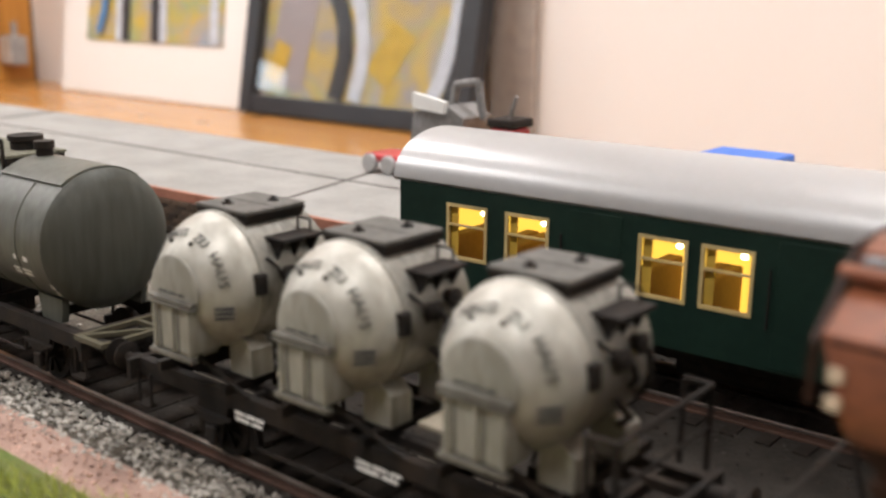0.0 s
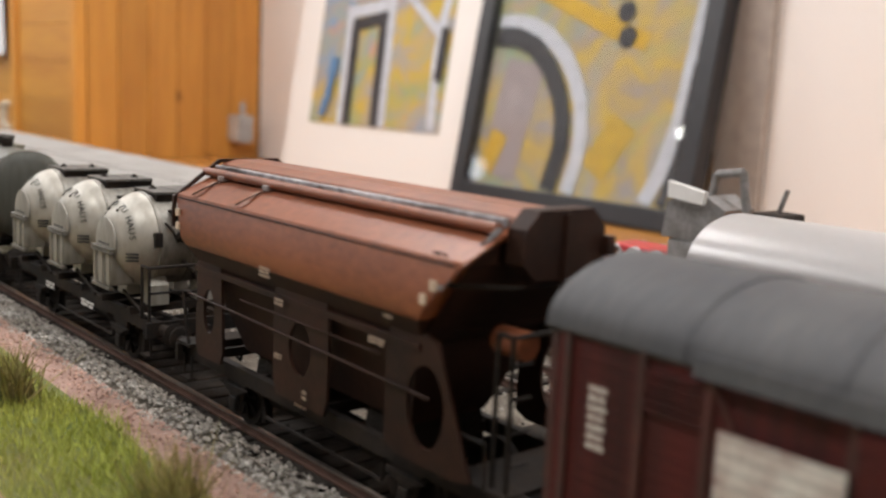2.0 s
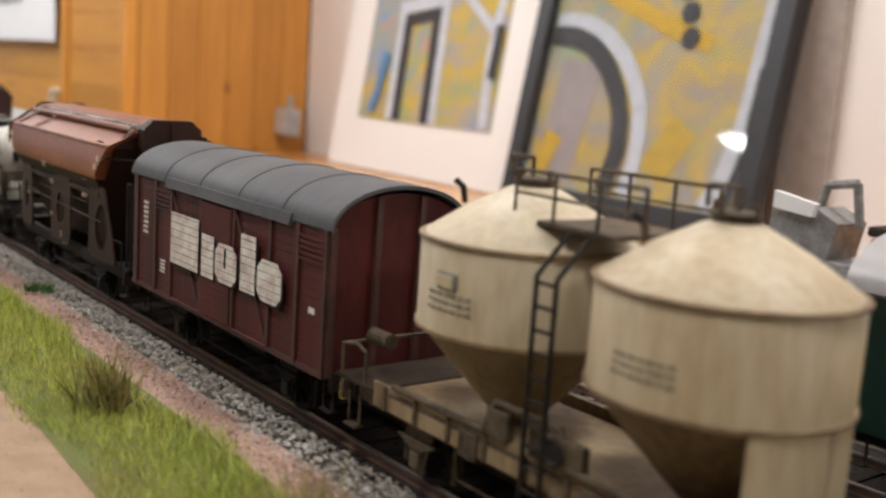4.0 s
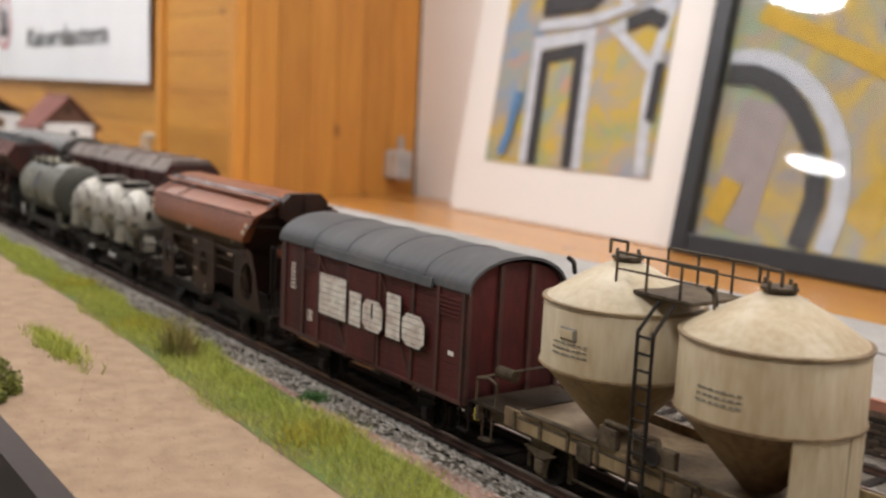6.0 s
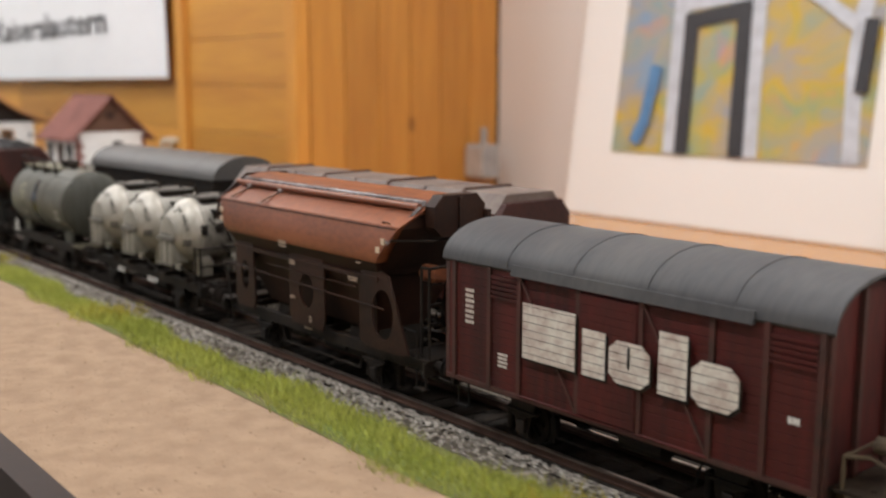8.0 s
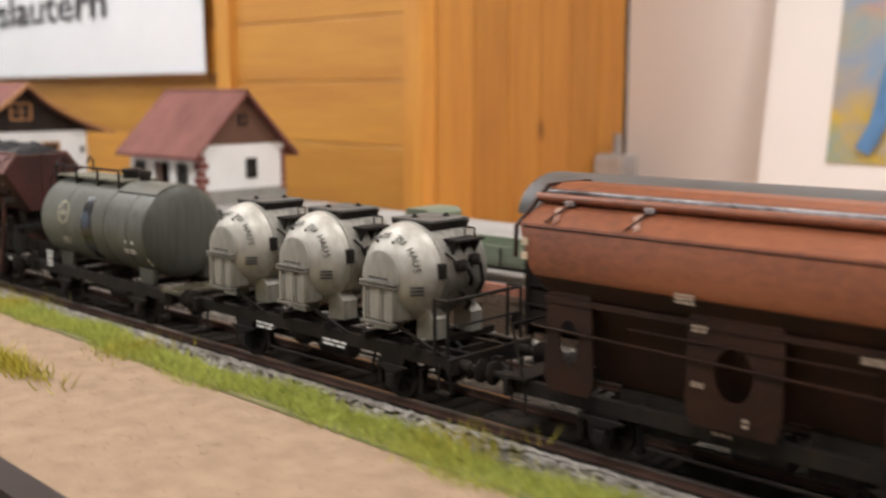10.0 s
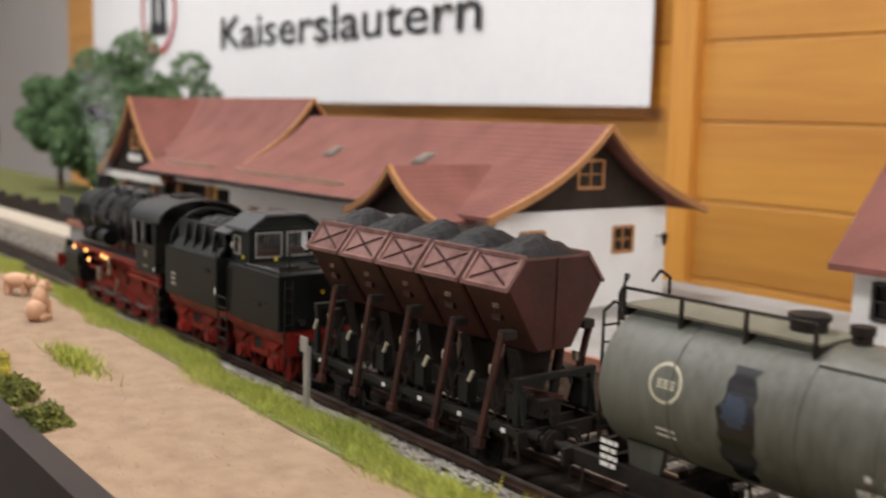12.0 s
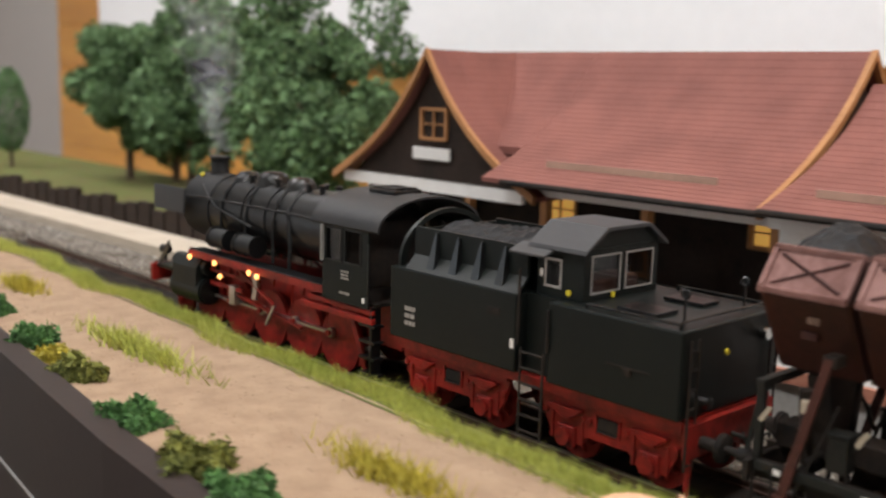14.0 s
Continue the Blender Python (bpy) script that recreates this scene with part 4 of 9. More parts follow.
    # bushy dry plants in the verge
    for n, (x, y) in enumerate(((-0.672, -0.089), (-0.812, -0.094), (-1.355, -0.088), (-1.0, -0.105))):
        v, f = blades(260, lambda k: rng.normal(0, 0.0048, (k, 2)), 0.018, 0.0006, 0.38, 0.0, rng)
        o = mesh_of("dry_plant", v, f, GRASS_DRY)
        o.matrix_basis = pose(x, y, GROUND)
        tagged(o, "brownish upright dry weed in the green verge", "plant", "dry weeds")
    # two small weeds in the ballast
    for x, y in ((-1.245, -0.055), (-1.037, -0.054)):
        v, f = blades(260, lambda k: rng.normal(0, 0.004, (k, 2)), 0.005, 0.0007, 0.6, 0.0, rng)
        o = mesh_of("weed", v, f, BUSH_GREEN)
        o.matrix_basis = pose(x, y, -0.006)
        tagged(o, "small bright green weed in the grey ballast", "plant", "weeds in the ballast")
    # foam bushes along the front board
    def bush(x, y, r, mat, label):
        k = int(1200 + 150000 * r)
        p = rng.normal(0, 1, (k, 3))
        p /= np.linalg.norm(p, axis=1)[:, None]
        lump = 0.75 + 0.35 * np.sin(p[:, :1] * 5 + x * 40) * np.sin(p[:, 1:2] * 4 + x * 17)
        p = p * (0.55 + 0.45 * rng.random((k, 1))) * lump * np.array((r * 1.35, r * 0.9, r * 0.72))
        p[:, 2] = np.abs(p[:, 2])
        q = rng.normal(0, 0.0011, (k, 3, 3)) + p[:, None]
        o = mesh_of("bush", q.reshape(-1, 3), np.arange(k * 3).reshape(-1, 3), mat)
        o.matrix_basis = pose(x, y, GROUND - 0.0005)
        tagged(o, label, "bush", "bushes along the front board")
    for x, dy, r, mat, lab in BUSHES:
        bush(x, line(x, FRONT) + dy, r, mat, lab)
    # marker post beside the track
    po = thing("marker_post", "small weathered concrete marker post beside the track", "post", at=pose(-3.222, -0.054, -0.003))
    part("post", box(B(), -0.0018, 0.0018, -0.0012, 0.0012, -0.001, 0.036, 0.0003), GALV, po)
    part("plate", box(B(), -0.0035, 0.0035, -0.0022, -0.0014, 0.033, 0.041, 0.0003), GALV, po)
    # board joint across the sand
    jb = B()
    bar(jb, (-2.99, -0.165, GROUND + 0.0002), (-2.955, -0.078, GROUND + 0.0002), 0.0012, 0.0004)
    tagged(part("trim", jb, DARK_EARTH), "dark joint between two layout boards", "joint", kind="structure")


YG, BG = "yellow-green grass tuft on bare sand", "bright green grass tuft on bare sand"
TUFTS = [(-2.545, -0.134, 0.022, GRASS_YELLOW, YG), (-2.752, -0.125, 0.014, GRASS_YELLOW, YG), (-2.92, -0.122, 0.022, GRASS, BG), (-2.62, -0.125, 0.014, GRASS_YELLOW, YG),
         (-3.38, -0.118, 0.018, GRASS, BG), (-3.71, -0.104, 0.016, GRASS_YELLOW, YG), (-3.92, -0.096, 0.026, GRASS, "long bright green grass tuft on bare sand"),
         (-4.107, -0.084, 0.012, GRASS_YELLOW, YG), (-1.40, -0.150, 0.022, GRASS, BG), (-3.06, -0.128, 0.012, GRASS_YELLOW, YG)]
OLIVE, SUNNY, GREENISH = "olive foam bush at the layout edge", "yellow-green foam bush at the layout edge", "green foam bush at the layout edge"
BUSHES = [(x, 0.009, r, m, lab) for x, r, m, lab in (
    (-1.32, 0.019, BUSH, OLIVE), (-1.375, 0.022, BUSH, OLIVE), (-1.52, 0.018, BUSH, OLIVE), (-2.10, 0.016, BUSH, OLIVE), (-2.155, 0.018, BUSH, OLIVE), (-2.205, 0.022, BUSH, "dense olive foam bush at the layout edge"),
    (-2.26, 0.020, GRASS_YELLOW, SUNNY), (-2.555, 0.020, BUSH, OLIVE), (-2.60, 0.023, BUSH, OLIVE), (-2.648, 0.018, BUSH, OLIVE), (-2.695, 0.019, GRASS_YELLOW, SUNNY), (-2.72, 0.016, BUSH, OLIVE), (-2.768, 0.017, GRASS_YELLOW, SUNNY), (-2.80, 0.016, BUSH_GREEN, GREENISH), (-2.847, 0.018, BUSH, OLIVE),
    (-2.925, 0.018, BUSH, OLIVE), (-3.02, 0.016, BUSH, OLIVE), (-3.27, 0.015, BUSH, OLIVE), (-3.322, 0.017, BUSH, OLIVE), (-3.38, 0.018, GRASS_YELLOW, SUNNY), (-3.472, 0.019, BUSH_GREEN, GREENISH),
    (-3.66, 0.015, BUSH_GREEN, GREENISH), (-3.722, 0.016, BUSH_GREEN, GREENISH), (-3.762, 0.018, BUSH, OLIVE), (-3.82, 0.016, BUSH_GREEN, GREENISH), (-3.897, 0.016, BUSH, OLIVE),
    (-3.93, 0.011, GRASS_YELLOW, SUNNY), (-3.965, 0.016, BUSH_GREEN, GREENISH), (-4.05, 0.016, BUSH_GREEN, GREENISH))]


# ======== buildings ========
def curve_roof(y0, z0, y1, z1, n, step=0.00022):
    """A bell-cast slope in n courses, from eave to ridge: its upper outline, sawn by the tile courses."""
    pts = []
    for i in range(n):
        for u in (i / n, (i + 1) / n):
            z = z0 + (z1 - z0) * (0.62 * u + 0.38 * u ** 3.2)
            pts.append((y0 + (y1 - y0) * u, z + (step if u == i / n else 0.0)))
    return pts


def gable_roof(name, parent, axis, c, half, z0, z1, a, b, n=22, thick=0.004):
    """A two-sided bell-cast roof drawn out along an axis."""
    up = curve_roof(c - half, z0, c, z1, n) + [(2 * c - y, z) for y, z in curve_roof(c - half, z0, c, z1, n)[::-1]]
    low = [(c + half * (1 - k / 8), z0 + (z1 - z0) * (0.62 * k / 8 + 0.38 * (k / 8) ** 3.2) - thick * (0.7 + 0.5 * k / 8)) for k in range(9)]
    low += [(2 * c - y, z) for y, z in low[-2::-1]]
    return part(name, prism(B(), up + low, axis, a, b), ROOF_RED, parent)


def barge(parent, axis, c, half, z0, z1, s, t=0.004):
    us = [k / 10 for k in range(11)]
    pts = [(c - half + half * u, z0 + (z1 - z0) * (0.62 * u + 0.38 * u ** 3.2)) for u in us]
    for side in (1, -1):
        q = [(2 * c - y, z) if side < 0 else (y, z) for y, z in pts]
        part("barge_board", prism(B(), [(y, z + 0.0008) for y, z in q] + [(y, z - 0.0045) for y, z in q[::-1]], axis, s - 0.0018, s + 0.0018), BARGE, parent)


def gable_wall(parent, axis, c, half, z0, z1, a, b, base, drop=0.0062):
    """The boarded gable under a bell-cast roof."""
    pts = [(c - half + half * k / 10, z0 + (z1 - z0) * (0.62 * k / 10 + 0.38 * (k / 10) ** 3.2) - drop) for k in range(11)]
    pts = [(y, max(base + 0.0001 * k, z)) for k, (y, z) in enumerate(pts)]
    keep = [p for p in pts if p[1] > base + 0.0012]
    keep = [(keep[0][0] - 0.004, base)] + keep
    part("gable", prism(B(), keep + [(2 * c - y, z) for y, z in keep[-2::-1]], axis, a, b), BROWN_BOARD, parent)


def pierced(parent, name, axis, s, t, a0, a1, z0, z1, holes, mat):
    """A wall across an axis at s, t thick, from a0 to a1, with real openings (from, to, sill, head)."""
    bm = B()
    cuts = sorted(holes)
    def put(p, q, r, w):
        if q - p > 1e-5 and w - r > 1e-5:
            box(bm, *((s, s + t, p, q, r, w) if axis == "x" else (p, q, s, s + t, r, w)))
    x = a0
    for h0, h1, s0, s1 in cuts:
        put(x, h0, z0, z1)
        put(h0, h1, z0, s0)
        put(h0, h1, s1, z1)
        x = h1
    put(x, a1, z0, z1)
    return part(name, bm, mat, parent)


def window_in(parent, axis, s, a0, a1, z0, z1, frame_mat, glow=None, bars=1, name="window"):
    """A framed window with sash bars and a dark or lit pane, its outer face at s."""
    w = 0.0018
    def put(bm, p, q, r, v, d0, d1):
        box(bm, *((s + d0, s + d1, p, q, r, v) if axis == "x" else (p, q, s + d0, s + d1, r, v)))
    bm = B()
    o = 1 if axis == "x" else -1
    d = (-0.0015, 0.0008)
    put(bm, a0 - 0.0005, a0 + w, z0, z1, *d)
    put(bm, a1 - w, a1 + 0.0005, z0, z1, *d)
    put(bm, a0 + w, a1 - w, z0 - 0.0005, z0 + w, *d)
    put(bm, a0 + w, a1 - w, z1 - w, z1 + 0.0005, *d)
    for i in range(bars):
        c = a0 + (a1 - a0) * (i + 1) / (bars + 1)
        put(bm, c - 0.0006, c + 0.0006, z0 + w, z1 - w, -0.001, 0.0004)
    put(bm, a0 + w, a1 - w, (z0 + z1) / 2 - 0.0005, (z0 + z1) / 2 + 0.0005, -0.0009, 0.0003)
    f = part(name, bm, frame_mat, parent)
    bm = B()
    put(bm, a0 + w, a1 - w, z0 + w, z1 - w, *((-0.0040, -0.0030) if axis == "x" else (0.0030, 0.0040)))
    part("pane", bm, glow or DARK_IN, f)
    return f


def station():
    st = thing("station_building", "white model station with dark boarded gables and red tiled roofs", "building")
    g = 0.013
    WARM = glowing("lit_station_window", (1.0, 0.55, 0.12, 1), 0.35)
    # right wing
    pierced(st, "wall", "x", -3.302, 0.004, 0.141, 0.31, g, 0.085, [(0.157, 0.181, 0.052, 0.072), (0.25, 0.273, 0.052, 0.072)], PLASTER)
    for a, b in ((0.157, 0.181), (0.25, 0.273)):
        window_in(st, "x", -3.298, a, b, 0.052, 0.072, BARGE)
    pierced(st, "wall", "y", 0.141, 0.004, -3.70, -3.3022, g, 0.085, [(-3.66, -3.64, g, 0.06), (-3.62, -3.585, 0.035, 0.062), (-3.53, -3.51, g, 0.06), (-3.40, -3.365, 0.035, 0.06)], PLASTER)
    for a, b, z in ((-3.62, -3.585, 0.035), (-3.40, -3.365, 0.035)):
        window_in(st, "y", 0.141, a, b, z, 0.061, BARGE)
    for a, b in ((-3.66, -3.64), (-3.53, -3.51)):
        part("door", box(B(), a, b, 0.143, 0.1445, g, 0.0598), BARGE, st, "light brown wooden door")
    part("wall", box(B(), -3.70, -3.3022, 0.306, 0.31, g, 0.085), PLASTER, st)
    gable_wall(st, "x", 0.231, 0.112, 0.084, 0.146, -3.303, -3.3005, 0.0855)
    window_in(st, "x", -3.300, 0.213, 0.240, 0.100, 0.121, BARGE, None, 1)
    gable_roof("roof", st, "x", 0.231, 0.112, 0.084, 0.146, -3.70, -3.288)
    barge(st, "x", 0.231, 0.112, 0.084, 0.146, -3.2861)
    # porch gable
    gable_roof("roof", st, "y", -3.366, 0.056, 0.080, 0.1145, 0.098, 0.206, 14, 0.003)
    barge(st, "y", -3.366, 0.056, 0.080, 0.1145, 0.0961)
    gable_wall(st, "y", -3.366, 0.056, 0.080, 0.1145, 0.104, 0.107, 0.0795, 0.0045)
    part("beam", box(B(), -3.414, -3.318, 0.104, 0.107, 0.0735, 0.0792), WHITE_PAINT, st, "white painted porch beam")
    for x in (-3.412, -3.323):
        part("post", box(B(), x, x + 0.004, 0.104, 0.108, g, 0.0733, 0.0005), BARGE, st)
    # main block with its open hall
    gable_roof("roof", st, "x", 0.238, 0.111, 0.082, 0.164, -3.898, -3.706, 28)
    stub = [p for p in curve_roof(0.127, 0.082, 0.238, 0.164, 28) if p[0] > 0.1625]
    stub += [(0.476 - y, z) for y, z in curve_roof(0.127, 0.082, 0.238, 0.164, 28)[::-1]]
    part("roof", prism(B(), stub + [(y, z - 0.0045) for y, z in stub[::-3]], "x", -4.03, -3.8984), ROOF_RED, st)
    barge(st, "x", 0.238, 0.111, 0.082, 0.164, -3.7041)
    gable_wall(st, "x", 0.238, 0.111, 0.082, 0.164, -3.716, -3.713, 0.0885)
    part("wall", box(B(), -4.06, -3.7002, 0.335, 0.339, g, 0.09), PLASTER, st)
    part("wall", box(B(), -4.06, -4.056, 0.165, 0.3348, g, 0.09), PLASTER, st)
    pierced(st, "wall", "y", 0.225, 0.004, -4.055, -3.7002, g, 0.088, [(-4.0, -3.965, g, 0.065), (-3.93, -3.90, 0.04, 0.066), (-3.85, -3.80, g, 0.068), (-3.765, -3.735, 0.046, 0.068)], BROWN_BOARD)
    for a, b in ((-3.93, -3.90), (-3.765, -3.735)):
        window_in(st, "y", 0.225, a, b, 0.046 if a > -3.8 else 0.04, 0.067, BARGE, WARM)
    # hall doors take the dark boarding colour to paint in the hall's shade
    for a, b in ((-4.0, -3.965), (-3.85, -3.80)):
        part("door", box(B(), a, b, 0.227, 0.2285, g, 0.0648), BROWN_BOARD, st, "wooden door coloured dark for the hall's shade")
    for x in (-4.04, -3.95, -3.88, -3.80, -3.715):
        part("post", box(B(), x - 0.003, x + 0.003, 0.166, 0.172, g, 0.076, 0.0005), BARGE, st)
    bm = B()
    box(bm, -4.06, -3.70, 0.160, 0.165, 0.070, 0.078)
    part("beam", bm, WHITE_PAINT, st, "white painted eave beam")
    part("beam", box(B(), -3.6995, -3.29, 0.128, 0.1405, 0.074, 0.082), WHITE_PAINT, st, "white painted eave beam")
    # cross gable towards the track
    gable_roof("roof", st, "y", -3.976, 0.104, 0.070, 0.1625, 0.150, 0.24, 28)
    barge(st, "y", -3.976, 0.104, 0.070, 0.1625, 0.1481)
    gable_wall(st, "y", -3.976, 0.104, 0.070, 0.1625, 0.157, 0.160, 0.072)
    window_in(st, "y", 0.156, -3.989, -3.962, 0.100, 0.122, BARGE, material("bright_pane", (0.45, 0.5, 0.55, 1), 0.1))
    part("sign", box(B(), -3.995, -3.957, 0.1535, 0.1555, 0.086, 0.0945, 0.0004), WHITE_PAINT, st, "small white station sign with unreadable writing")
    part("beam", box(B(), -4.075, -3.888, 0.1535, 0.1568, 0.0635, 0.0715), WHITE_PAINT, st, "white painted eave beam")
    # gutters, snow guards, skylights
    bm = B()
    rod(bm, (-3.88, 0.1255, 0.0805), (-3.70, 0.1255, 0.0805), 0.0018, 8)
    rod(bm, (-3.70, 0.1175, 0.0825), (-3.43, 0.1175, 0.0825), 0.0018, 8)
    part("gutter", bm, FRAME_DARK, st)
    for x0, x1, y, z in ((-3.86, -3.74, 0.145, 0.0925), (-3.68, -3.49, 0.137, 0.0925)):
        part("snow_guard", bar(B(), (x0, y, z), (x1, y, z), 0.001, 0.004), material("weathered_guard", (0.42, 0.27, 0.2, 1), 0.7), st)
    for x in (-3.588, -3.452):
        m = Matrix.Translation((x, 0.190, 0.1148)) @ Matrix.Rotation(radians(26), 4, "X")
        sk = B()
        bmesh.ops.create_cube(sk, size=1.0, matrix=m @ Matrix.Diagonal((0.015, 0.017, 0.0016, 1)))
        w = part("skylight", sk, material("weathered_skylight_frame", (0.22, 0.19, 0.16, 1), 0.6), st)
        sk = B()
        bmesh.ops.create_cube(sk, size=1.0, matrix=m @ Matrix.Translation((0, 0, 0.0013)) @ Matrix.Diagonal((0.010, 0.012, 0.001, 1)))
        part("pane", sk, material("milky_pane", (0.17, 0.16, 0.15, 1), 0.3), w)
    la = thing("wall_lamp", "small black wall lantern on the station gable", "lantern", at=pose(-3.2965, 0.30, 0.062))
    part("bracket", bar(B(), (-0.002, 0, 0), (0.006, 0, 0.003), 0.0008, 0.0008), FRAME_DARK, la)
    part("lantern", lathe(B(), [(0.001, -0.006), (0.0025, 0.0), (0.003, 0.001), (0.0005, 0.004)], 8, pose(0.006, 0, 0)), FRAME_DARK, la)


def small_house():
    h = thing("lineside_house", "small white house with red roof, dark red quoins and brown gable", "building")
    g = 0.013
    x0, x1, y0, y1, e = -3.099, -2.957, 0.254, 0.366, 0.078
    h.location = (-0.017, 0.014, 0.0)
    pierced(h, "wall", "y", y0, 0.003, x0, x1, g, 0.066, [(-3.086, -3.067, 0.034, 0.057), (-3.048, -3.018, g, 0.058), (-3.000, -2.981, 0.034, 0.057)], PLASTER)
    pierced(h, "wall", "x", x1 - 0.003, 0.003, y0 + 0.0032, y1, g + 0.016, e, [(0.313, 0.327, 0.040, 0.062)], PLASTER)
    part("plinth", box(B(), x1 - 0.0035, x1 + 0.001, y0 + 0.0032, y1 + 0.001, g, g + 0.0158), PLINTH, h, "grey concrete plinth")
    part("wall", box(B(), x0, x1 - 0.0032, y1 - 0.003, y1, g, 0.066), PLASTER, h)
    part("wall", box(B(), x0, x0 + 0.003, y0 + 0.0032, y1 - 0.0032, g, 0.066), PLASTER, h)
    # solid dark block standing in for the unlit inside of the house
    part("dark_core", box(B(), x0 + 0.004, x1 - 0.004, y0 + 0.02, y1 - 0.004, g + 0.0002, 0.064), DARK_IN, h)
    for a, b in ((-3.086, -3.067), (-3.0, -2.981)):
        window_in(h, "y", y0, a, b, 0.034, 0.057, material("dark_frame", (0.04, 0.035, 0.03, 1), 0.6), None, 0)
    part("door", box(B(), -3.048, -3.034, y0 + 0.001, y0 + 0.002, g, 0.0578), material("brown_door", (0.10, 0.045, 0.025, 1), 0.6), h, "half-open brown door leaf")
    window_in(h, "x", x1, 0.313, 0.327, 0.040, 0.062, material("dark_frame", (0.04, 0.035, 0.03, 1), 0.6), None, 0)
    part("gable", prism(B(), [(0.2590, e + 0.0002), (0.3610, e + 0.0002), (0.31, 0.1295)], "x", x1 - 0.002, x1 + 0.0006), material("brown_gable_boards", (0.13, 0.06, 0.035, 1), 0.75), h)
    window_in(h, "x", x1 + 0.0012, 0.304, 0.315, 0.098, 0.110, BROWN_BOARD, None, 0)
    for s in (-1, 1):
        bm = B()
        n = 12
        prism(bm, [(0.31 + s * 0.068, 0.0665), (0.31 + s * 0.0002, 0.136), (0.31 + s * 0.0002, 0.1318), (0.31 + s * 0.068, 0.0625)], "x", -3.110, -2.946)
        part("roof_slope", bm, ROOF_RED, h)
    part("ridge", rod(B(), (-3.110, 0.31, 0.1355), (-2.946, 0.31, 0.1355), 0.002, 8), ROOF_RED, h)
    for y in (y0, y1 - 0.0045):
        for i in range(7 if y == y0 else 6):
            z = g + 0.0005 + i * 0.0078 + (0 if y == y0 else 0.012)
            w = 0.010 if i % 2 else 0.006
            part("quoin", box(B(), x1 - w if y == y0 else x1 - 0.004, x1 + 0.0012, y - 0.0012, y + (w if y == y0 else 0.005), z, z + 0.0066, 0.0003), QUOIN, h)


def puffs(n_leaf, r, rng, leaf, squash=1.0):
    """Leaves in lumpy clumps within a crown of radius r, as loose small triangles."""
    k = 46
    c = rng.normal(0, 1, (k, 3))
    c /= np.linalg.norm(c, axis=1)[:, None]
    c *= r * (0.30 + 0.54 * rng.random((k, 1))) * np.array((1, 1, squash))
    pr = r * (0.16 + 0.16 * rng.random(k))
    i = rng.integers(0, k, n_leaf)
    d = rng.normal(0, 1, (n_leaf, 3))
    d /= np.linalg.norm(d, axis=1)[:, None]
    p = c[i] + d * pr[i][:, None] * (0.75 + 0.3 * rng.random((n_leaf, 1)))
    q = rng.normal(0, leaf, (n_leaf, 3, 3)) + p[:, None]
    return q.reshape(-1, 3), np.arange(n_leaf * 3).reshape(-1, 3)


def trees():
    rng = np.random.default_rng(11)
    spots = [(-4.80, 0.33, 0.128, 0.086, 1.50), (-4.645, 0.34, 0.136, 0.092, 1.58), (-4.345, 0.33, 0.134, 0.104, 1.42), (-4.52, 0.37, 0.12, 0.092, 1.35), (-4.74, 0.37, 0.11, 0.085, 1.4)]
    for x, y, h, r, sq in spots:
        t = thing("tree", "full green leafy model tree behind the station", "tree", "trees behind the station", pose(x, y, -0.010))
        bm = B()
        rod(bm, (0, 0, 0), (0, 0, h), 0.006, 8, 0.003)
        for k in range(6):
            a = k * 1.05
            rod(bm, (0, 0, h * 0.35 + k * 0.008), (0.6 * r * math.cos(a), 0.6 * r * math.sin(a), h * 0.55 + k * 0.01), 0.0025, 6, 0.001)
        part("trunk", bm, BARK, t)
        v, f = puffs(26000, r, rng, 0.0032, sq)
        c = mesh_of("crown", v, f, LEAF)
        c.parent = t
        c.location = (0, 0, h)
    t = thing("tree", "slim pale green conical tree on a thin trunk", "tree", "trees behind the station", pose(-5.03, 0.25, -0.010))
    part("trunk", rod(B(), (0, 0, 0), (0, 0, 0.06), 0.003, 8), BARK, t)
    k = 4000
    z = rng.random(k)
    rad = 0.026 * np.sin(np.pi * np.clip(z * 0.9 + 0.08, 0, 1)) ** 0.7
    a = rng.random(k) * 2 * np.pi
    p = np.c_[rad * np.cos(a), rad * np.sin(a), 0.03 + 0.12 * z]
    q = rng.normal(0, 0.0022, (k, 3, 3)) + p[:, None]
    c = mesh_of("crown", q.reshape(-1, 3), np.arange(k * 3).reshape(-1, 3), shade_by_piece(material("pale_leaves", (0.13, 0.24, 0.10, 1), 0.85), 0.5, 1.5, True))
    c.parent = t
# ======== rolling stock, built in millimetres ========
CARS = []          # (thing, x of its origin in the train)
SPIN = []          # (wheel, radius in metres)
OWN = {}


def vehicle(name, label, category, x, z=0.0):
    t = thing(name, label, category, "goods train", pose(x * MM, 0, RAIL + z * MM))
    CARS.append((t, x * MM, z * MM))
    return t


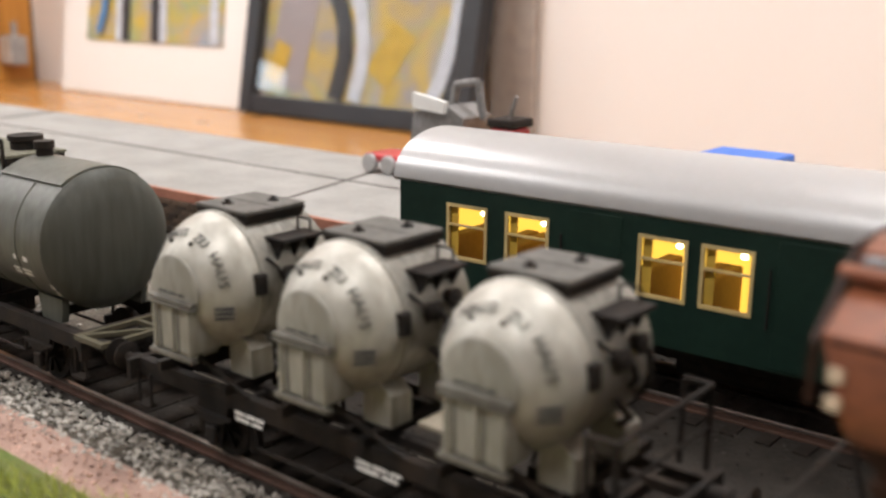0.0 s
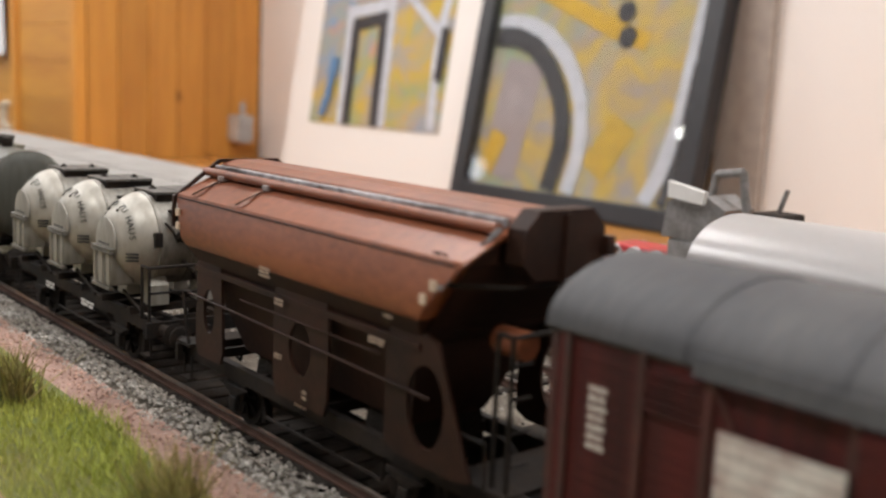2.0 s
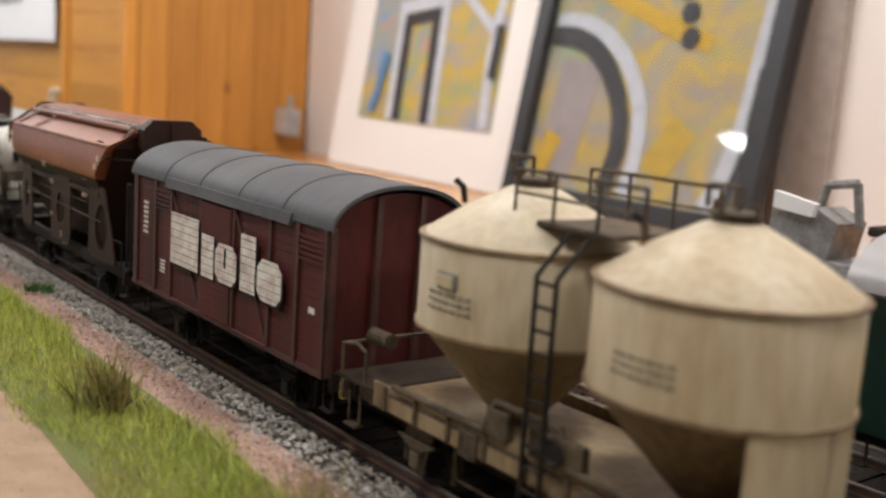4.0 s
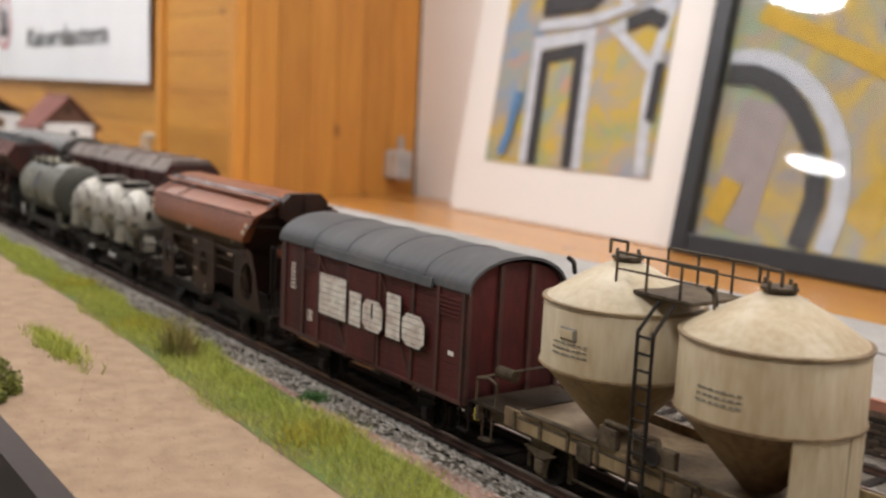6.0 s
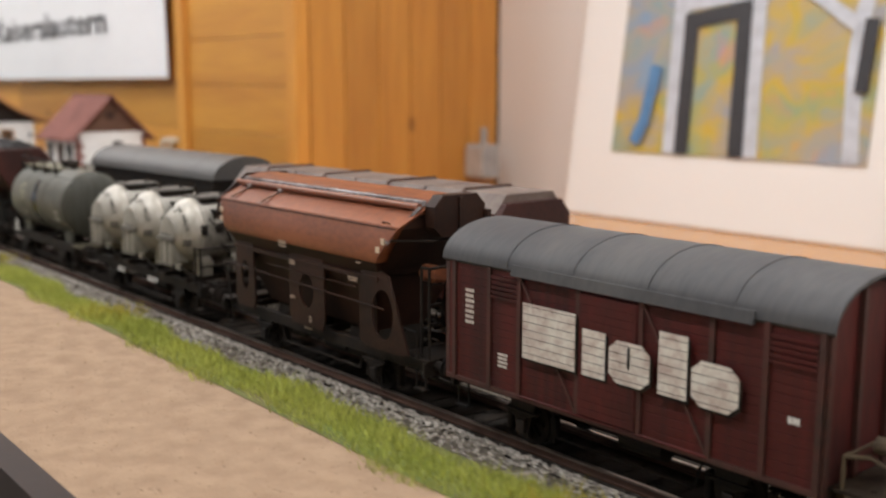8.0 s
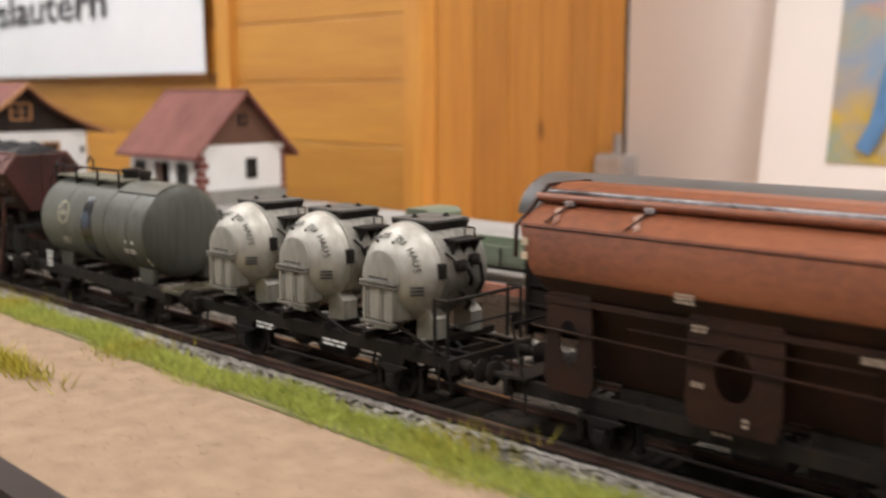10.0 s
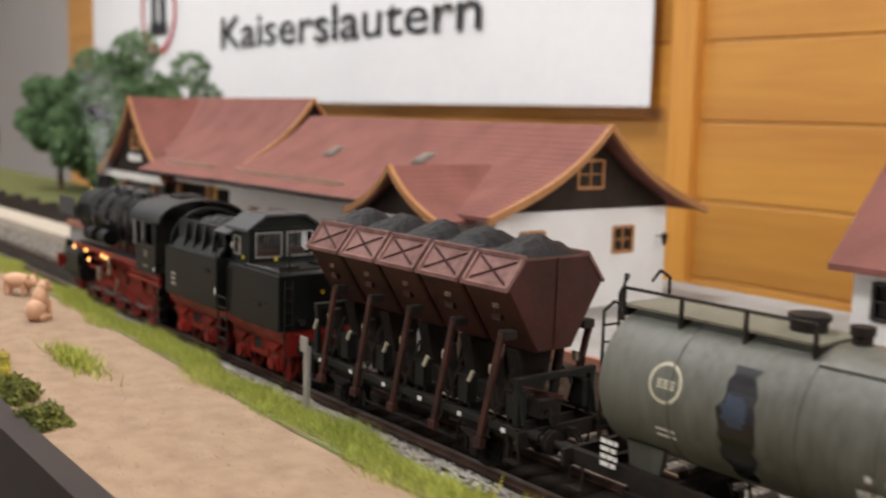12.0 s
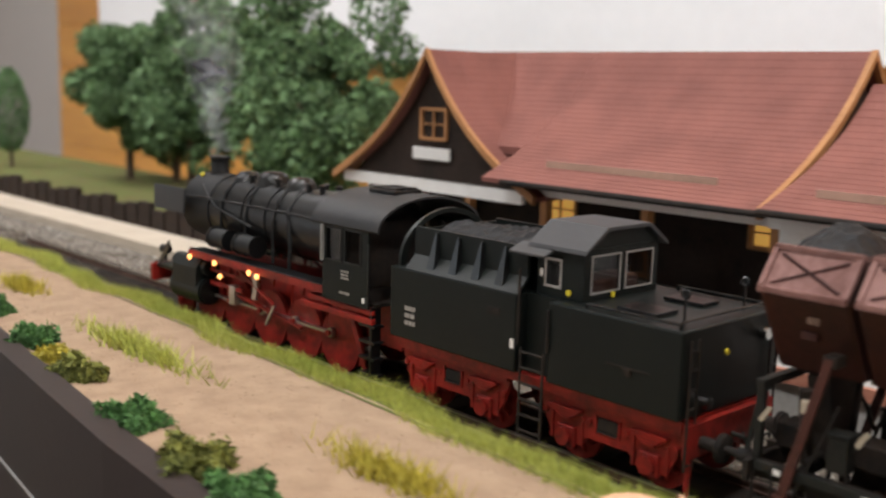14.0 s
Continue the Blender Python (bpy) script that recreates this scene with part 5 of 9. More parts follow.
def wheelset(parent, x, r=11.0, mat=None, spin=True):
    """Two wheels on an axle."""
    w = B()
    for s in (-1, 1):
        y = 16.6 * s
        lathe(w, [(2, -1.6), (r * 0.55, -1.2), (r * 0.8, -1.6), (r, -1.6), (r, 1.2), (r * 0.8, 1.2), (r * 0.5, 0.6), (2, 1.6)], 24, Matrix.Translation((0, y, 0)) @ ALONG_Y)
    rod(w, (0, -22, 0), (0, 22, 0), 1.5, 8)
    for k in range(4):
        a = k * math.pi / 4
        bar(w, (r * 0.75 * math.cos(a), -18.4, r * 0.75 * math.sin(a)), (-r * 0.75 * math.cos(a), -18.4, -r * 0.75 * math.sin(a)), 1.0, 1.4)
    o = mpart("wheelset", w, mat or FRAME_DARK, parent, smooth=True)
    o.location = (x * MM, 0, r * MM)
    if spin:
        SPIN.append((o, r * MM, o.location.copy()))
    return o


def underframe(t, x0, x1, axles, mat=None, top=26.0, sole=22.5, buffers=True):
    """Sole bars, head stocks, axle guards with springs, brake gear, steps, buffers and couplings."""
    mat = mat or FRAME_DARK
    bm = B()
    for s in (-1, 1):
        box(bm, x0 + 2, x1 - 2, s * sole - 1.2, s * sole + 1.2, top - 6, top)
        box(bm, x0 + 2, x1 - 2, s * sole - (2.2 if s > 0 else 0), s * sole + (0 if s > 0 else 2.2), top - 0.9, top)
    for x in (x0, x1 - 2):
        box(bm, x, x + 2, -28, 28, top - 7, top + 0.2)
    for x in np.linspace(x0 + 15, x1 - 15, 5):
        box(bm, x - 1, x + 1, -sole, sole, top - 5, top - 1)
    mpart("frame", bm, mat, t)
    for ax in axles:
        for s in (-1, 1):
            bm = B()
            y = s * (sole + 0.4)
            prism(bm, [(ax - 8, top - 6), (ax + 8, top - 6), (ax + 3.2, 8), (ax + 3.2, 5), (ax - 3.2, 5), (ax - 3.2, 8)], "y", y - 0.5, y + 0.5)
            box(bm, ax - 2.6, ax + 2.6, y + (-2.6 if s < 0 else 0.2), y + (-0.2 if s < 0 else 2.6), 7, 13, 0.6)
            for k in range(4):
                box(bm, ax - 10 + 2 * k, ax + 10 - 2 * k, y + (-2.2 if s < 0 else 0.4), y + (-0.4 if s < 0 else 2.2), 16.6 - k * 0.85, 17.3 - k * 0.85)
            mpart("axle_guard", bm, mat, t)
        bm = B()
        for s in (-1, 1):
            for d in (-13.5, 13.5):
                box(bm, ax + d - 1.4, ax + d + 1.4, s * 16.6 - 2, s * 16.6 + 2, 4.5, 16, 0.5)
        rod(bm, (ax - 13, 0, 9), (ax + 13, 0, 9), 0.6, 6)
        mpart("brake_gear", bm, mat, t)
        wheelset(t, ax)
    bm = B()
    rod(bm, (axles[0], 0, 10), (axles[-1], 0, 10), 0.8, 6)
    mid = (axles[0] + axles[-1]) / 2
    rod(bm, (mid - 8, -8, 14), (mid + 14, -8, 14), 5, 14)
    for s in (-1, 1):
        tube(bm, [(axles[0] + 15, s * 20, 20), (axles[0] + 18, s * 20, 8.5), (axles[-1] - 18, s * 20, 8.5), (axles[-1] - 15, s * 20, 20)], 0.7, 6)
    mpart("brake_rigging", bm, mat, t)
    for x in (x0, x1):
        d = -1 if x == x0 else 1
        for y in (-20, 20):
            bm = B()
            rod(bm, (x, y, 23.5), (x + d * 6, y, 23.5), 2.6, 12)
            rod(bm, (x + d * 6, y, 23.5), (x + d * 11, y, 23.5), 1.6, 12)
            lathe(bm, [(4.6, 0), (5.4, 0.4), (5.4, 1.0), (3, 1.5), (0.5, 1.7)], 16, Matrix.Translation((x + d * 11, y, 23.5)) @ Matrix.Rotation(radians(90 * d), 4, "Y"))
            mpart("buffer", bm, mat, t, smooth=True)
        bm = B()
        tube(bm, [(x, 0, 22.5), (x + d * 5, 0, 22.5), (x + d * 9, 0, 19)], 0.9, 6)
        box(bm, x + d * 4 - 2, x + d * 4 + 2, -1.4, 1.4, 20.5, 24.5)
        tube(bm, [(x, 7, 21), (x + d * 4, 7, 17), (x + d * 6, 7, 11), (x + d * 10, 7, 12)], 0.7, 6)
        mpart("coupling", bm, mat, t)
        for s in (-1, 1):
            bm = B()
            xx = x - d * 6
            box(bm, xx - 4, xx + 4, s * 25 - 2, s * 25 + 2, 10.5, 11.3)
            for k in (-3.5, 3.5):
                box(bm, xx + k - 0.4, xx + k + 0.4, s * 25 - 0.4, s * 25 + 0.4, 11.3, top - 4)
            mpart("step", bm, mat, t)
    return t


def plate(parent, x, z, w, h, y=-31.2, mat=None, name="lettering", rows=2):
    """Unreadable small writing as thin pale bars."""
    bm = B()
    for k in range(rows):
        zz = z + h * (0.5 - (k + 0.5) / rows)
        n = 3 if k % 2 == 0 else 2
        for i in range(n):
            a = x - w / 2 + w * i / n
            box(bm, a, a + w / n * (0.86 if i < n - 1 else 0.6), y - 0.12, y, zz - h / rows * 0.3, zz + h / rows * 0.3)
    return mpart(name, bm, mat or WHITE_PAINT, parent)


def covered_van():
    L0, L1 = -190.0, 0.0
    t = vehicle("covered_van", "weathered oxide-red covered goods van with white emblem blocks, grey roof", "goods wagon", 0)
    underframe(t, L0 - 1, L1 + 1, (-147, -39), top=27)
    W, Z0, Z1, ZT = 30.4, 26.5, 82.0, 98.5
    arc = [(W * math.sin(a), Z1 - 1 + (ZT - 3 - Z1) * math.cos(a)) for a in [radians(d) for d in range(90, -91, -15)]]
    body = B()
    prism(body, [(W, Z0)] + arc + [(-W, Z0)], "x", L0 + 0.6, L1 - 0.6)
    b = mpart("body", body, VAN_RED, t)
    # boards on the side and the ends
    for side in (-1, 1):
        y0, y1 = (W, W + 0.5) if side > 0 else (-W - 0.5, -W)
        me = None
        for k in range(16):
            z = Z0 + 0.3 + k * 3.42
            if me is None:
                o = mpart("plank", box(B(), L0 + 1.6, L1 - 1.6, y0, y1, 0, 3.25, 0.16), VAN_RED, b)
                me = o.data
            else:
                o = new("plank", me)
                o.parent = b
            o.location.z = z * MM
    posts = B()
    for x in (-184.5, -161, -142, -108, -76, -44, -22, -1.5):
        for s in (-1, 1):
            box(posts, x - 1.1, x + 1.1, s * (W + 0.9) - 0.7, s * (W + 0.9) + 0.7, Z0 - 1, Z1 - 1)
    for s in (-1, 1):
        bar(posts, (-142, s * (W + 1), Z1 - 2), (-108, s * (W + 1), Z0), 1.2, 1.0)
        bar(posts, (-44, s * (W + 1), Z0), (-76, s * (W + 1), Z1 - 2), 1.2, 1.0)
        box(posts, L0, L1, s * (W + 0.7) - 0.7, s * (W + 0.7) + 0.7, Z0 - 1.5, Z0 + 0.5)
    for x in (L0, L1):
        for y in (-29.5, -10, 10, 29.5):
            h = Z1 if abs(y) > 20 else ZT - 5
            box(posts, x - 1.2, x + 1.2, y - 1.3, y + 1.3, Z0 - 1, h)
    mparts("framing", posts, material("van_framing_red", (0.075, 0.022, 0.017, 1), 0.65, 0, (0.035, 0.018, 0.014, 1), 300, 0.5, 0.1, 40), t)
    door = B()
    box(door, -107, -77, -W - 2.0, -W - 0.8, Z0 + 1, Z1 - 4, 0.3)
    rod(door, (-142, -W - 1.4, Z0 + 0.2), (-44, -W - 1.4, Z0 + 0.2), 0.6, 6)
    rod(door, (-146, -W - 1.6, Z1 - 2.5), (-40, -W - 1.6, Z1 - 2.5), 0.7, 6)
    d = mpart("door", door, VAN_RED, t)
    for k in range(15):
        o = mpart("plank", box(B(), -106.4, -77.6, -W - 2.25, -W - 2.02, Z0 + 1.4 + k * 3.3, Z0 + 4.5 + k * 3.3, 0.08), VAN_RED, d)
    mpart("handle", tube(B(), [(-80, -W - 2.3, 52), (-80, -W - 3.2, 53), (-80, -W - 3.2, 60), (-80, -W - 2.3, 61)], 0.5, 6), FRAME_DARK, d)
    for x0, x1 in ((-160, -143), (-21, -3)):
        v = B()
        for k in range(5):
            bar(v, (x0, -W - 0.9, 68 + k * 2.2), (x1, -W - 0.9, 68 + k * 2.2), 1.0, 1.4)
        mparts("louvre", v, VAN_RED, t, "louvred ventilation flap")
    # roof
    def arch(r, z, off):
        return [((W + 1.6 + off) * math.sin(a), Z1 - 0.6 + (ZT - Z1 + off) * math.cos(a)) for a in [radians(d) for d in range(90, -91, -9)]]
    roof = B()
    prism(roof, arch(0, 0, 0) + [(y * 0.985, z - 1.1) for y, z in arch(0, 0, -0.4)[::-1]], "x", L0 - 2.5, L1 + 2.5)
    r = mpart("roof", roof, VAN_ROOF, t, "dull grey arched roof", smooth=True)
    seams = B()
    for x in (-150, -112, -74, -36):
        prism(seams, arch(0, 0, 0.35) + [(y, z) for y, z in arch(0, 0, -0.3)[::-1]], "x", x - 0.6, x + 0.6)
    mparts("seam", seams, VAN_ROOF, r, smooth=True)
    g = B()
    for s in (-1, 1):
        prism(g, [(s * (W + 1.0), Z1 - 2.6), (s * (W + 3.0), Z1 - 2.6), (s * (W + 2.0), Z1 + 2.0), (s * (W + 0.4), Z1 + 2.0)], "x", -146, -27)
    mparts("rain_strip", g, VAN_ROOF, r)
    # lettering
    white = material("worn_white_lettering", (0.72, 0.69, 0.62, 1), 0.7, 0, (0.30, 0.16, 0.13, 1), 500, 0.28, 0, 130)
    shapes = [[(-138, 45), (-108, 45), (-108, 69), (-138, 69)], [(-104, 45), (-92, 45), (-92, 64), (-104, 64)], [(-66, 46), (-53, 46), (-53, 70), (-66, 70)]]
    for cx in (-80, -41):
        shapes.append([(cx + px, 54 + pz) for px, pz in ((-10, -5), (-6, -8.5), (6, -8.5), (10, -5), (10, 5), (6, 8.5), (-6, 8.5), (-10, 5))])
    def course(sh, lo, hi):
        """The part of a convex outline between two heights."""
        for lim, s in ((lo, 1), (hi, -1)):
            out = []
            for (px, pz), (qx, qz) in zip(sh, sh[1:] + sh[:1]):
                if s * (pz - lim) >= 0:
                    out.append((px, pz))
                if (pz - lim) * (qz - lim) < 0:
                    u = (lim - pz) / (qz - pz)
                    out.append((px + u * (qx - px), lim))
            sh = out
            if len(sh) < 3:
                return []
        return sh
    for sh in shapes:
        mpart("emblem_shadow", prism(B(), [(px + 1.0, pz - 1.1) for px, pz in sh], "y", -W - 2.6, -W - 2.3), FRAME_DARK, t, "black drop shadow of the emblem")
        bm = B()
        for k in range(16):
            z = Z0 + 0.3 + k * 3.42
            piece = course(sh, z + 0.12, z + 3.2)
            if len(piece) > 2:
                prism(bm, piece, "y", -W - 2.95, -W - 2.65)
        mparts("emblem", bm, white, t, "plain worn white emblem course")
    plate(t, -174, 61, 6.5, 17, -W - 0.6, white, rows=7)
    plate(t, -152, 40, 7, 7, -W - 0.6, white, rows=4)
    plate(t, -10.5, 49, 5, 4, -W - 0.6, rows=1)
    return t


def hopper_wagon():
    t = vehicle("hopper_wagon", "rusty brown self-discharging hopper wagon with swinging roof and oval cut-outs", "goods wagon", -316)
    x0, x1 = -92.0, 92.0
    underframe(t, -101, 105, (-55, 58), top=25)
    # upper hull: a rounded band whose ends slant inwards, under the swinging roof
    prof = [(-28.5, 64.0), (-32.6, 71.4), (-34.2, 74.5), (-34.3, 80), (-33.6, 89), (-32.6, 91.6), (-13, 101.0), (13, 101.0), (32.6, 91.6), (33.6, 89), (34.3, 80), (34.2, 74.5), (32.6, 71.4), (28.5, 64.0)]
    def inset(z, d):
        return d * max(0.0, (92.0 - z) / 20.6)
    band, waist = prof[1:-1], [prof[1], prof[0], prof[-1], prof[-2]]
    lo, hi = x0 + 3, x1
    h = mpart("hull", loft(B(), [[(lo + inset(z, 7), y, z) for y, z in band], [(hi - inset(z, 20), y, z) for y, z in band]]), HOPPER_BROWN, t, "rust-brown upper hull with rounded band", smooth=True)
    mpart("waist", loft(B(), [[(lo + 8 + (0 if z > 70 else 5), y, z - 0.2) for y, z in waist], [(hi - 20 - (0 if z > 70 else 4), y, z - 0.2) for y, z in waist]]), HOPPER_DARK, t, "slanting waist in brown darkened for shade and weathering")
    # roof pipes and the scuffed edge of the swinging roof
    for s in (-1, 1):
        mpart("roof_pipe", rod(B(), (x0 + 1, s * 19.0, 100.4), (x1 - 2, s * 19.0, 100.4), 1.8, 12), HOPPER_BROWN, t, smooth=True)
        mpart("flap_edge", box(B(), x0 + 4, x1 - 3, s * 15.2 - 1.4, s * 15.2 + 1.4, 100.4, 103.2, 0.3), SCUFFED, t, "scuffed black and bare-metal edge of the roof flap")
        mpart("seam", box(B(), x0 + 5, x1 - 3, s * 33.15 - 0.4, s * 33.15 + 0.4, 90.1, 90.6), HOPPER_DARK, t)
    mpart("roof_flap", prism(B(), [(-13.7, 101.1), (-12.5, 103.6), (-6, 105.4), (6, 105.4), (12.5, 103.6), (13.7, 101.1)], "x", x0 + 2, x1 - 1), HOPPER_BROWN, t)
    mpart("end_rim", prism(B(), [(-35, 78), (-34.6, 90.5), (-14, 105.6), (14, 105.6), (34.6, 90.5), (35, 78), (33.8, 78), (33.2, 89.8), (13, 104.2), (-13, 104.2), (-33.2, 89.8), (-33.8, 78)], "x", x0 + 1.6, x0 + 2.8), HOPPER_DARK, t)
    for x in (-74, -38):
        cl = mpart("clasp", box(B(), x - 2, x + 2, -21.8, -18.4, 97.8, 100.0, 0.4), STEEL_WORN, t)
        mpart("arm", bar(B(), (x, -21, 98.2), (x - 3, -32.4, 92.6), 0.8, 0.5), HOPPER_DARK, cl)
        for k in range(4):
            mpart("scuff", bar(B(), (x + 1.4 * k - 3, -22.0 - 2.3 * k, 97.2 - 1.08 * k), (x + 1.4 * k - 3.6, -25.4 - 2.3 * k, 95.6 - 1.08 * k), 2.2 - 0.3 * k, 0.35), SCUFF, cl, "pale scuffed streak")
    for z in (79.0, 83.6):
        mpart("marker", box(B(), x1 - inset(z, 20) - 4.6, x1 - inset(z, 20) - 1.8, -35.0, -34.1, z - 1.5, z + 1.5), CREAM_MARK, t, "small cream marker square")
    for z in (79, 84.5):
        mpart("marker", box(B(), x0 + 5.5, x0 + 8.2, -35.0, -34.1, z - 1.4, z + 1.4), CREAM_MARK, t, "small cream marker square")
    mpart("end_hoop", bar(B(), (x1 - 1, -19, 100.8), (x1 - 9, -34.4, 83), 0.8, 1.4), SCUFFED, t, "worn steel edge of the hull end")
    mpart("handle", tube(B(), [(x1 - 12, -32.6, 92.6), (x1 - 12, -34.4, 93.4), (x1 - 8, -34.4, 93.4), (x1 - 8, -32.6, 92.6)], 0.4, 6), FRAME_DARK, t)
    # octagonal bearing housing and the end wall below it
    cap = mpart("end_cap", prism(B(), [(-12, 86), (-17, 91), (-16.5, 101), (-11, 106.4), (11, 106.4), (16.5, 101), (17, 91), (12, 86)], "x", x1 - 0.5, x1 + 7), HOPPER_DARK, t, "dark red-brown octagonal bearing housing")
    mpart("cap_rib", box(B(), x1 + 7, x1 + 8.2, -1.2, 1.2, 84, 105), HOPPER_DARK, cap)
    mpart("cap_lug", box(B(), x1 + 2, x1 + 9.5, 15.5, 19, 92, 98, 0.5), HOPPER_DARK, cap)
    mpart("end_wall", loft(B(), [[(x1 - 3, -29, 90), (x1 - 3, 29, 90), (x1 - 3, 15, 99), (x1 - 3, -15, 99)], [(x1 - 26, -27, 62), (x1 - 26, 27, 62), (x1 - 26, 26, 64), (x1 - 26, -26, 64)]]), HOPPER_DARK, t)
    mpart("crossbar", tube(B(), [(x1 - 10, -33, 84), (x1 + 4, -16, 84), (x1 + 4, 16, 84)], 0.6, 6), FRAME_DARK, t)
    # lower hopper slopes
    low = B()
    loft(low, [[(x0 + 18, -27.5, 64.2), (x1 - 26, -27.5, 64.2), (x1 - 26, 27.5, 64.2), (x0 + 18, 27.5, 64.2)],
               [(x0 + 32, -16, 30), (x1 - 42, -16, 30), (x1 - 42, 16, 30), (x0 + 32, 16, 30)]])
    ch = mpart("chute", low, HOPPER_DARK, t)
    # chutes close the view below; their black paints in the shade there
    for a, b in ((-52, -20), (24, 50)):
        for s in (-1, 1):
            mpart("discharge_door", prism(B(), [(s * 3, 34), (s * 14, 34), (s * 17, 16), (s * 17, 13), (s * 3, 13)], "x", a, b), SHADE_DARK, ch, "discharge chute painted black for the shade below the body")
    # side pillars with oval openings
    def pillar(p0, p1, q0, q1, hx, hz, rx, rz):
        for s in (-1, 1):
            bm = B()
            n = 28
            y = s * 29.0
            out, hole = [], []
            quad = [(q0, 26), (q1, 26), (p1, 67), (p0, 67)]
            for k in range(n):
                a = 2 * math.pi * k / n
                dx, dz = math.cos(a), math.sin(a)
                hole.append((hx + rx * dx, hz + rz * dz))
                best = 1e9
                for (ax, az), (bx, bz) in zip(quad, quad[1:] + quad[:1]):
                    ex, ez = bx - ax, bz - az
                    den = dx * ez - dz * ex
                    if abs(den) < 1e-9:
                        continue
                    u = ((ax - hx) * ez - (az - hz) * ex) / den
                    w = ((ax - hx) * dz - (az - hz) * dx) / den
                    if u > 0 and -1e-6 <= w <= 1 + 1e-6:
                        best = min(best, u)
                out.append((hx + best * dx, hz + best * dz))
            f = [[bm.verts.new((x, yy, z)) for x, z in pts] for yy in (y - 0.6, y + 0.6) for pts in (out, hole)]
            for k in range(n):
                j = (k + 1) % n
                for p, q in ((0, 1), (3, 2), (2, 0), (1, 3)):
                    bm.faces.new((f[p][k], f[p][j], f[q][j], f[q][k]))
            bmesh.ops.recalc_face_normals(bm, faces=bm.faces[:])
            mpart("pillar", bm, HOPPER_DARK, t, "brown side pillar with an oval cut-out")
    pillar(-77, -57, -79, -55, -67, 46, 4.6, 9)
    pillar(-16, 20, -16, 20, 2, 46, 7.2, 9.6)
    pillar(53, 77, 53, 95, 73, 44.5, 9.0, 13.0)
    bm = B()
    rod(bm, (x0 + 8, -30.5, 51), (x1 - 16, -30.5, 48), 0.5, 6)
    rod(bm, (-40, -30.2, 56), (50, -30.2, 56), 0.35, 6)
    mpart("control_rod", bm, HOPPER_DARK, t)
    bm = B()
    box(bm, x0 + 14, x1 - 22, -30.3, -28.3, 61.4, 63.6)
    box(bm, x0 + 14, x1 - 22, 28.3, 30.3, 61.4, 63.6)
    mparts("waist_rail", bm, HOPPER_DARK, t)
    # end platform with handrails and air vessel
    bm = B()
    box(bm, 82, 106, -27, 27, 25.4, 26.6)
    box(bm, -102, -90, -27, 27, 25.4, 26.6)
    mparts("platform", bm, FRAME_DARK, t)
    bm = B()
    for x in (98, 104):
        for y in (-24, 24):
            tube(bm, [(x, y, 26), (x, y, 72)], 0.8, 6)
    tube(bm, [(98, -24, 72), (104, -24, 72), (104, 24, 72), (98, 24, 72)], 0.8, 6)
    tube(bm, [(84, -27, 26), (84, -27, 40), (98, -27, 40), (98, -27, 26)], 0.5, 6)
    tube(bm, [(-92, -26, 26), (-98, -26, 48), (-98, 26, 48), (-92, 26, 26)], 0.7, 6)
    for z in (34, 44, 54, 64):
        tube(bm, [(104, -24, z), (104, -16, z)], 0.5, 6)
    mparts("handrail", bm, FRAME_DARK, t)
    mpart("air_vessel", rod(B(), (84, -10, 66), (96, -10, 66), 4.5, 16), HOPPER_BROWN, t, smooth=True)
    for x, z, w, hh, r in ((-14, 71.5, 9, 4, 3), (-10, 61, 7, 3, 2), (-10, 41, 6, 2.2, 2), (50, 60, 10, 2.6, 2), (8, 31, 3, 4, 2), (-3, 23, 9, 2, 1), (60, 70.5, 5, 1.2, 1)):
        plate(t, x, z, w, hh, -34.6 if z > 68 else (-30.9 if z > 27 else -25.2), CREAM_LETTER, rows=r)
    return t


def container_wagon():
    t = vehicle("container_wagon", "black flat container wagon in dirty underframe black", "goods wagon", -545)
    underframe(t, -100, 98, (-58, 57), top=27)
    bm = B()
    for x in (-65, -4, 58):
        for d in (-17, 17):
            box(bm, x + d - 1.4, x + d + 1.4, -27, 27, 27.2, 30.5)
    for y in (-12, 12):
        box(bm, -96, 95, y - 1.5, y + 1.5, 24, 27.1)
    bar(bm, (-39, -24, 27.5), (-63, -24, 36), 1.2, 1.2)
    bar(bm, (26, -24, 27.5), (0, -24, 36), 1.2, 1.2)
    bar(bm, (88, -24, 27.5), (62, -24, 36), 1.2, 1.2)
    mparts("cross_bearer", bm, FRAME_DARK, t)
    bm = B()
    for x in (86, 94):
        tube(bm, [(x, -25, 27), (x, -25, 52)], 0.8, 6)
        tube(bm, [(x, 25, 27), (x, 25, 52)], 0.8, 6)
    tube(bm, [(86, -25, 52), (94, -25, 52), (94, 25, 52), (86, 25, 52)], 0.8, 6)
    tube(bm, [(94, -25, 40), (94, 25, 40)], 0.6, 6)
    mparts("handrail", bm, FRAME_DARK, t)
    for x in (-35, 27):
        mpart("tread_board", box(B(), x - 9, x + 9, -8, 22, 29, 30.5, 0.3), BLEACHED, t)
    plate(t, 20, 21, 20, 4, -25.4, rows=2)
    plate(t, -36, 21, 16, 4, -25.4, rows=2)
    for dx in (-65, -4, 58):
        silver_container(-545 + dx)
    return t


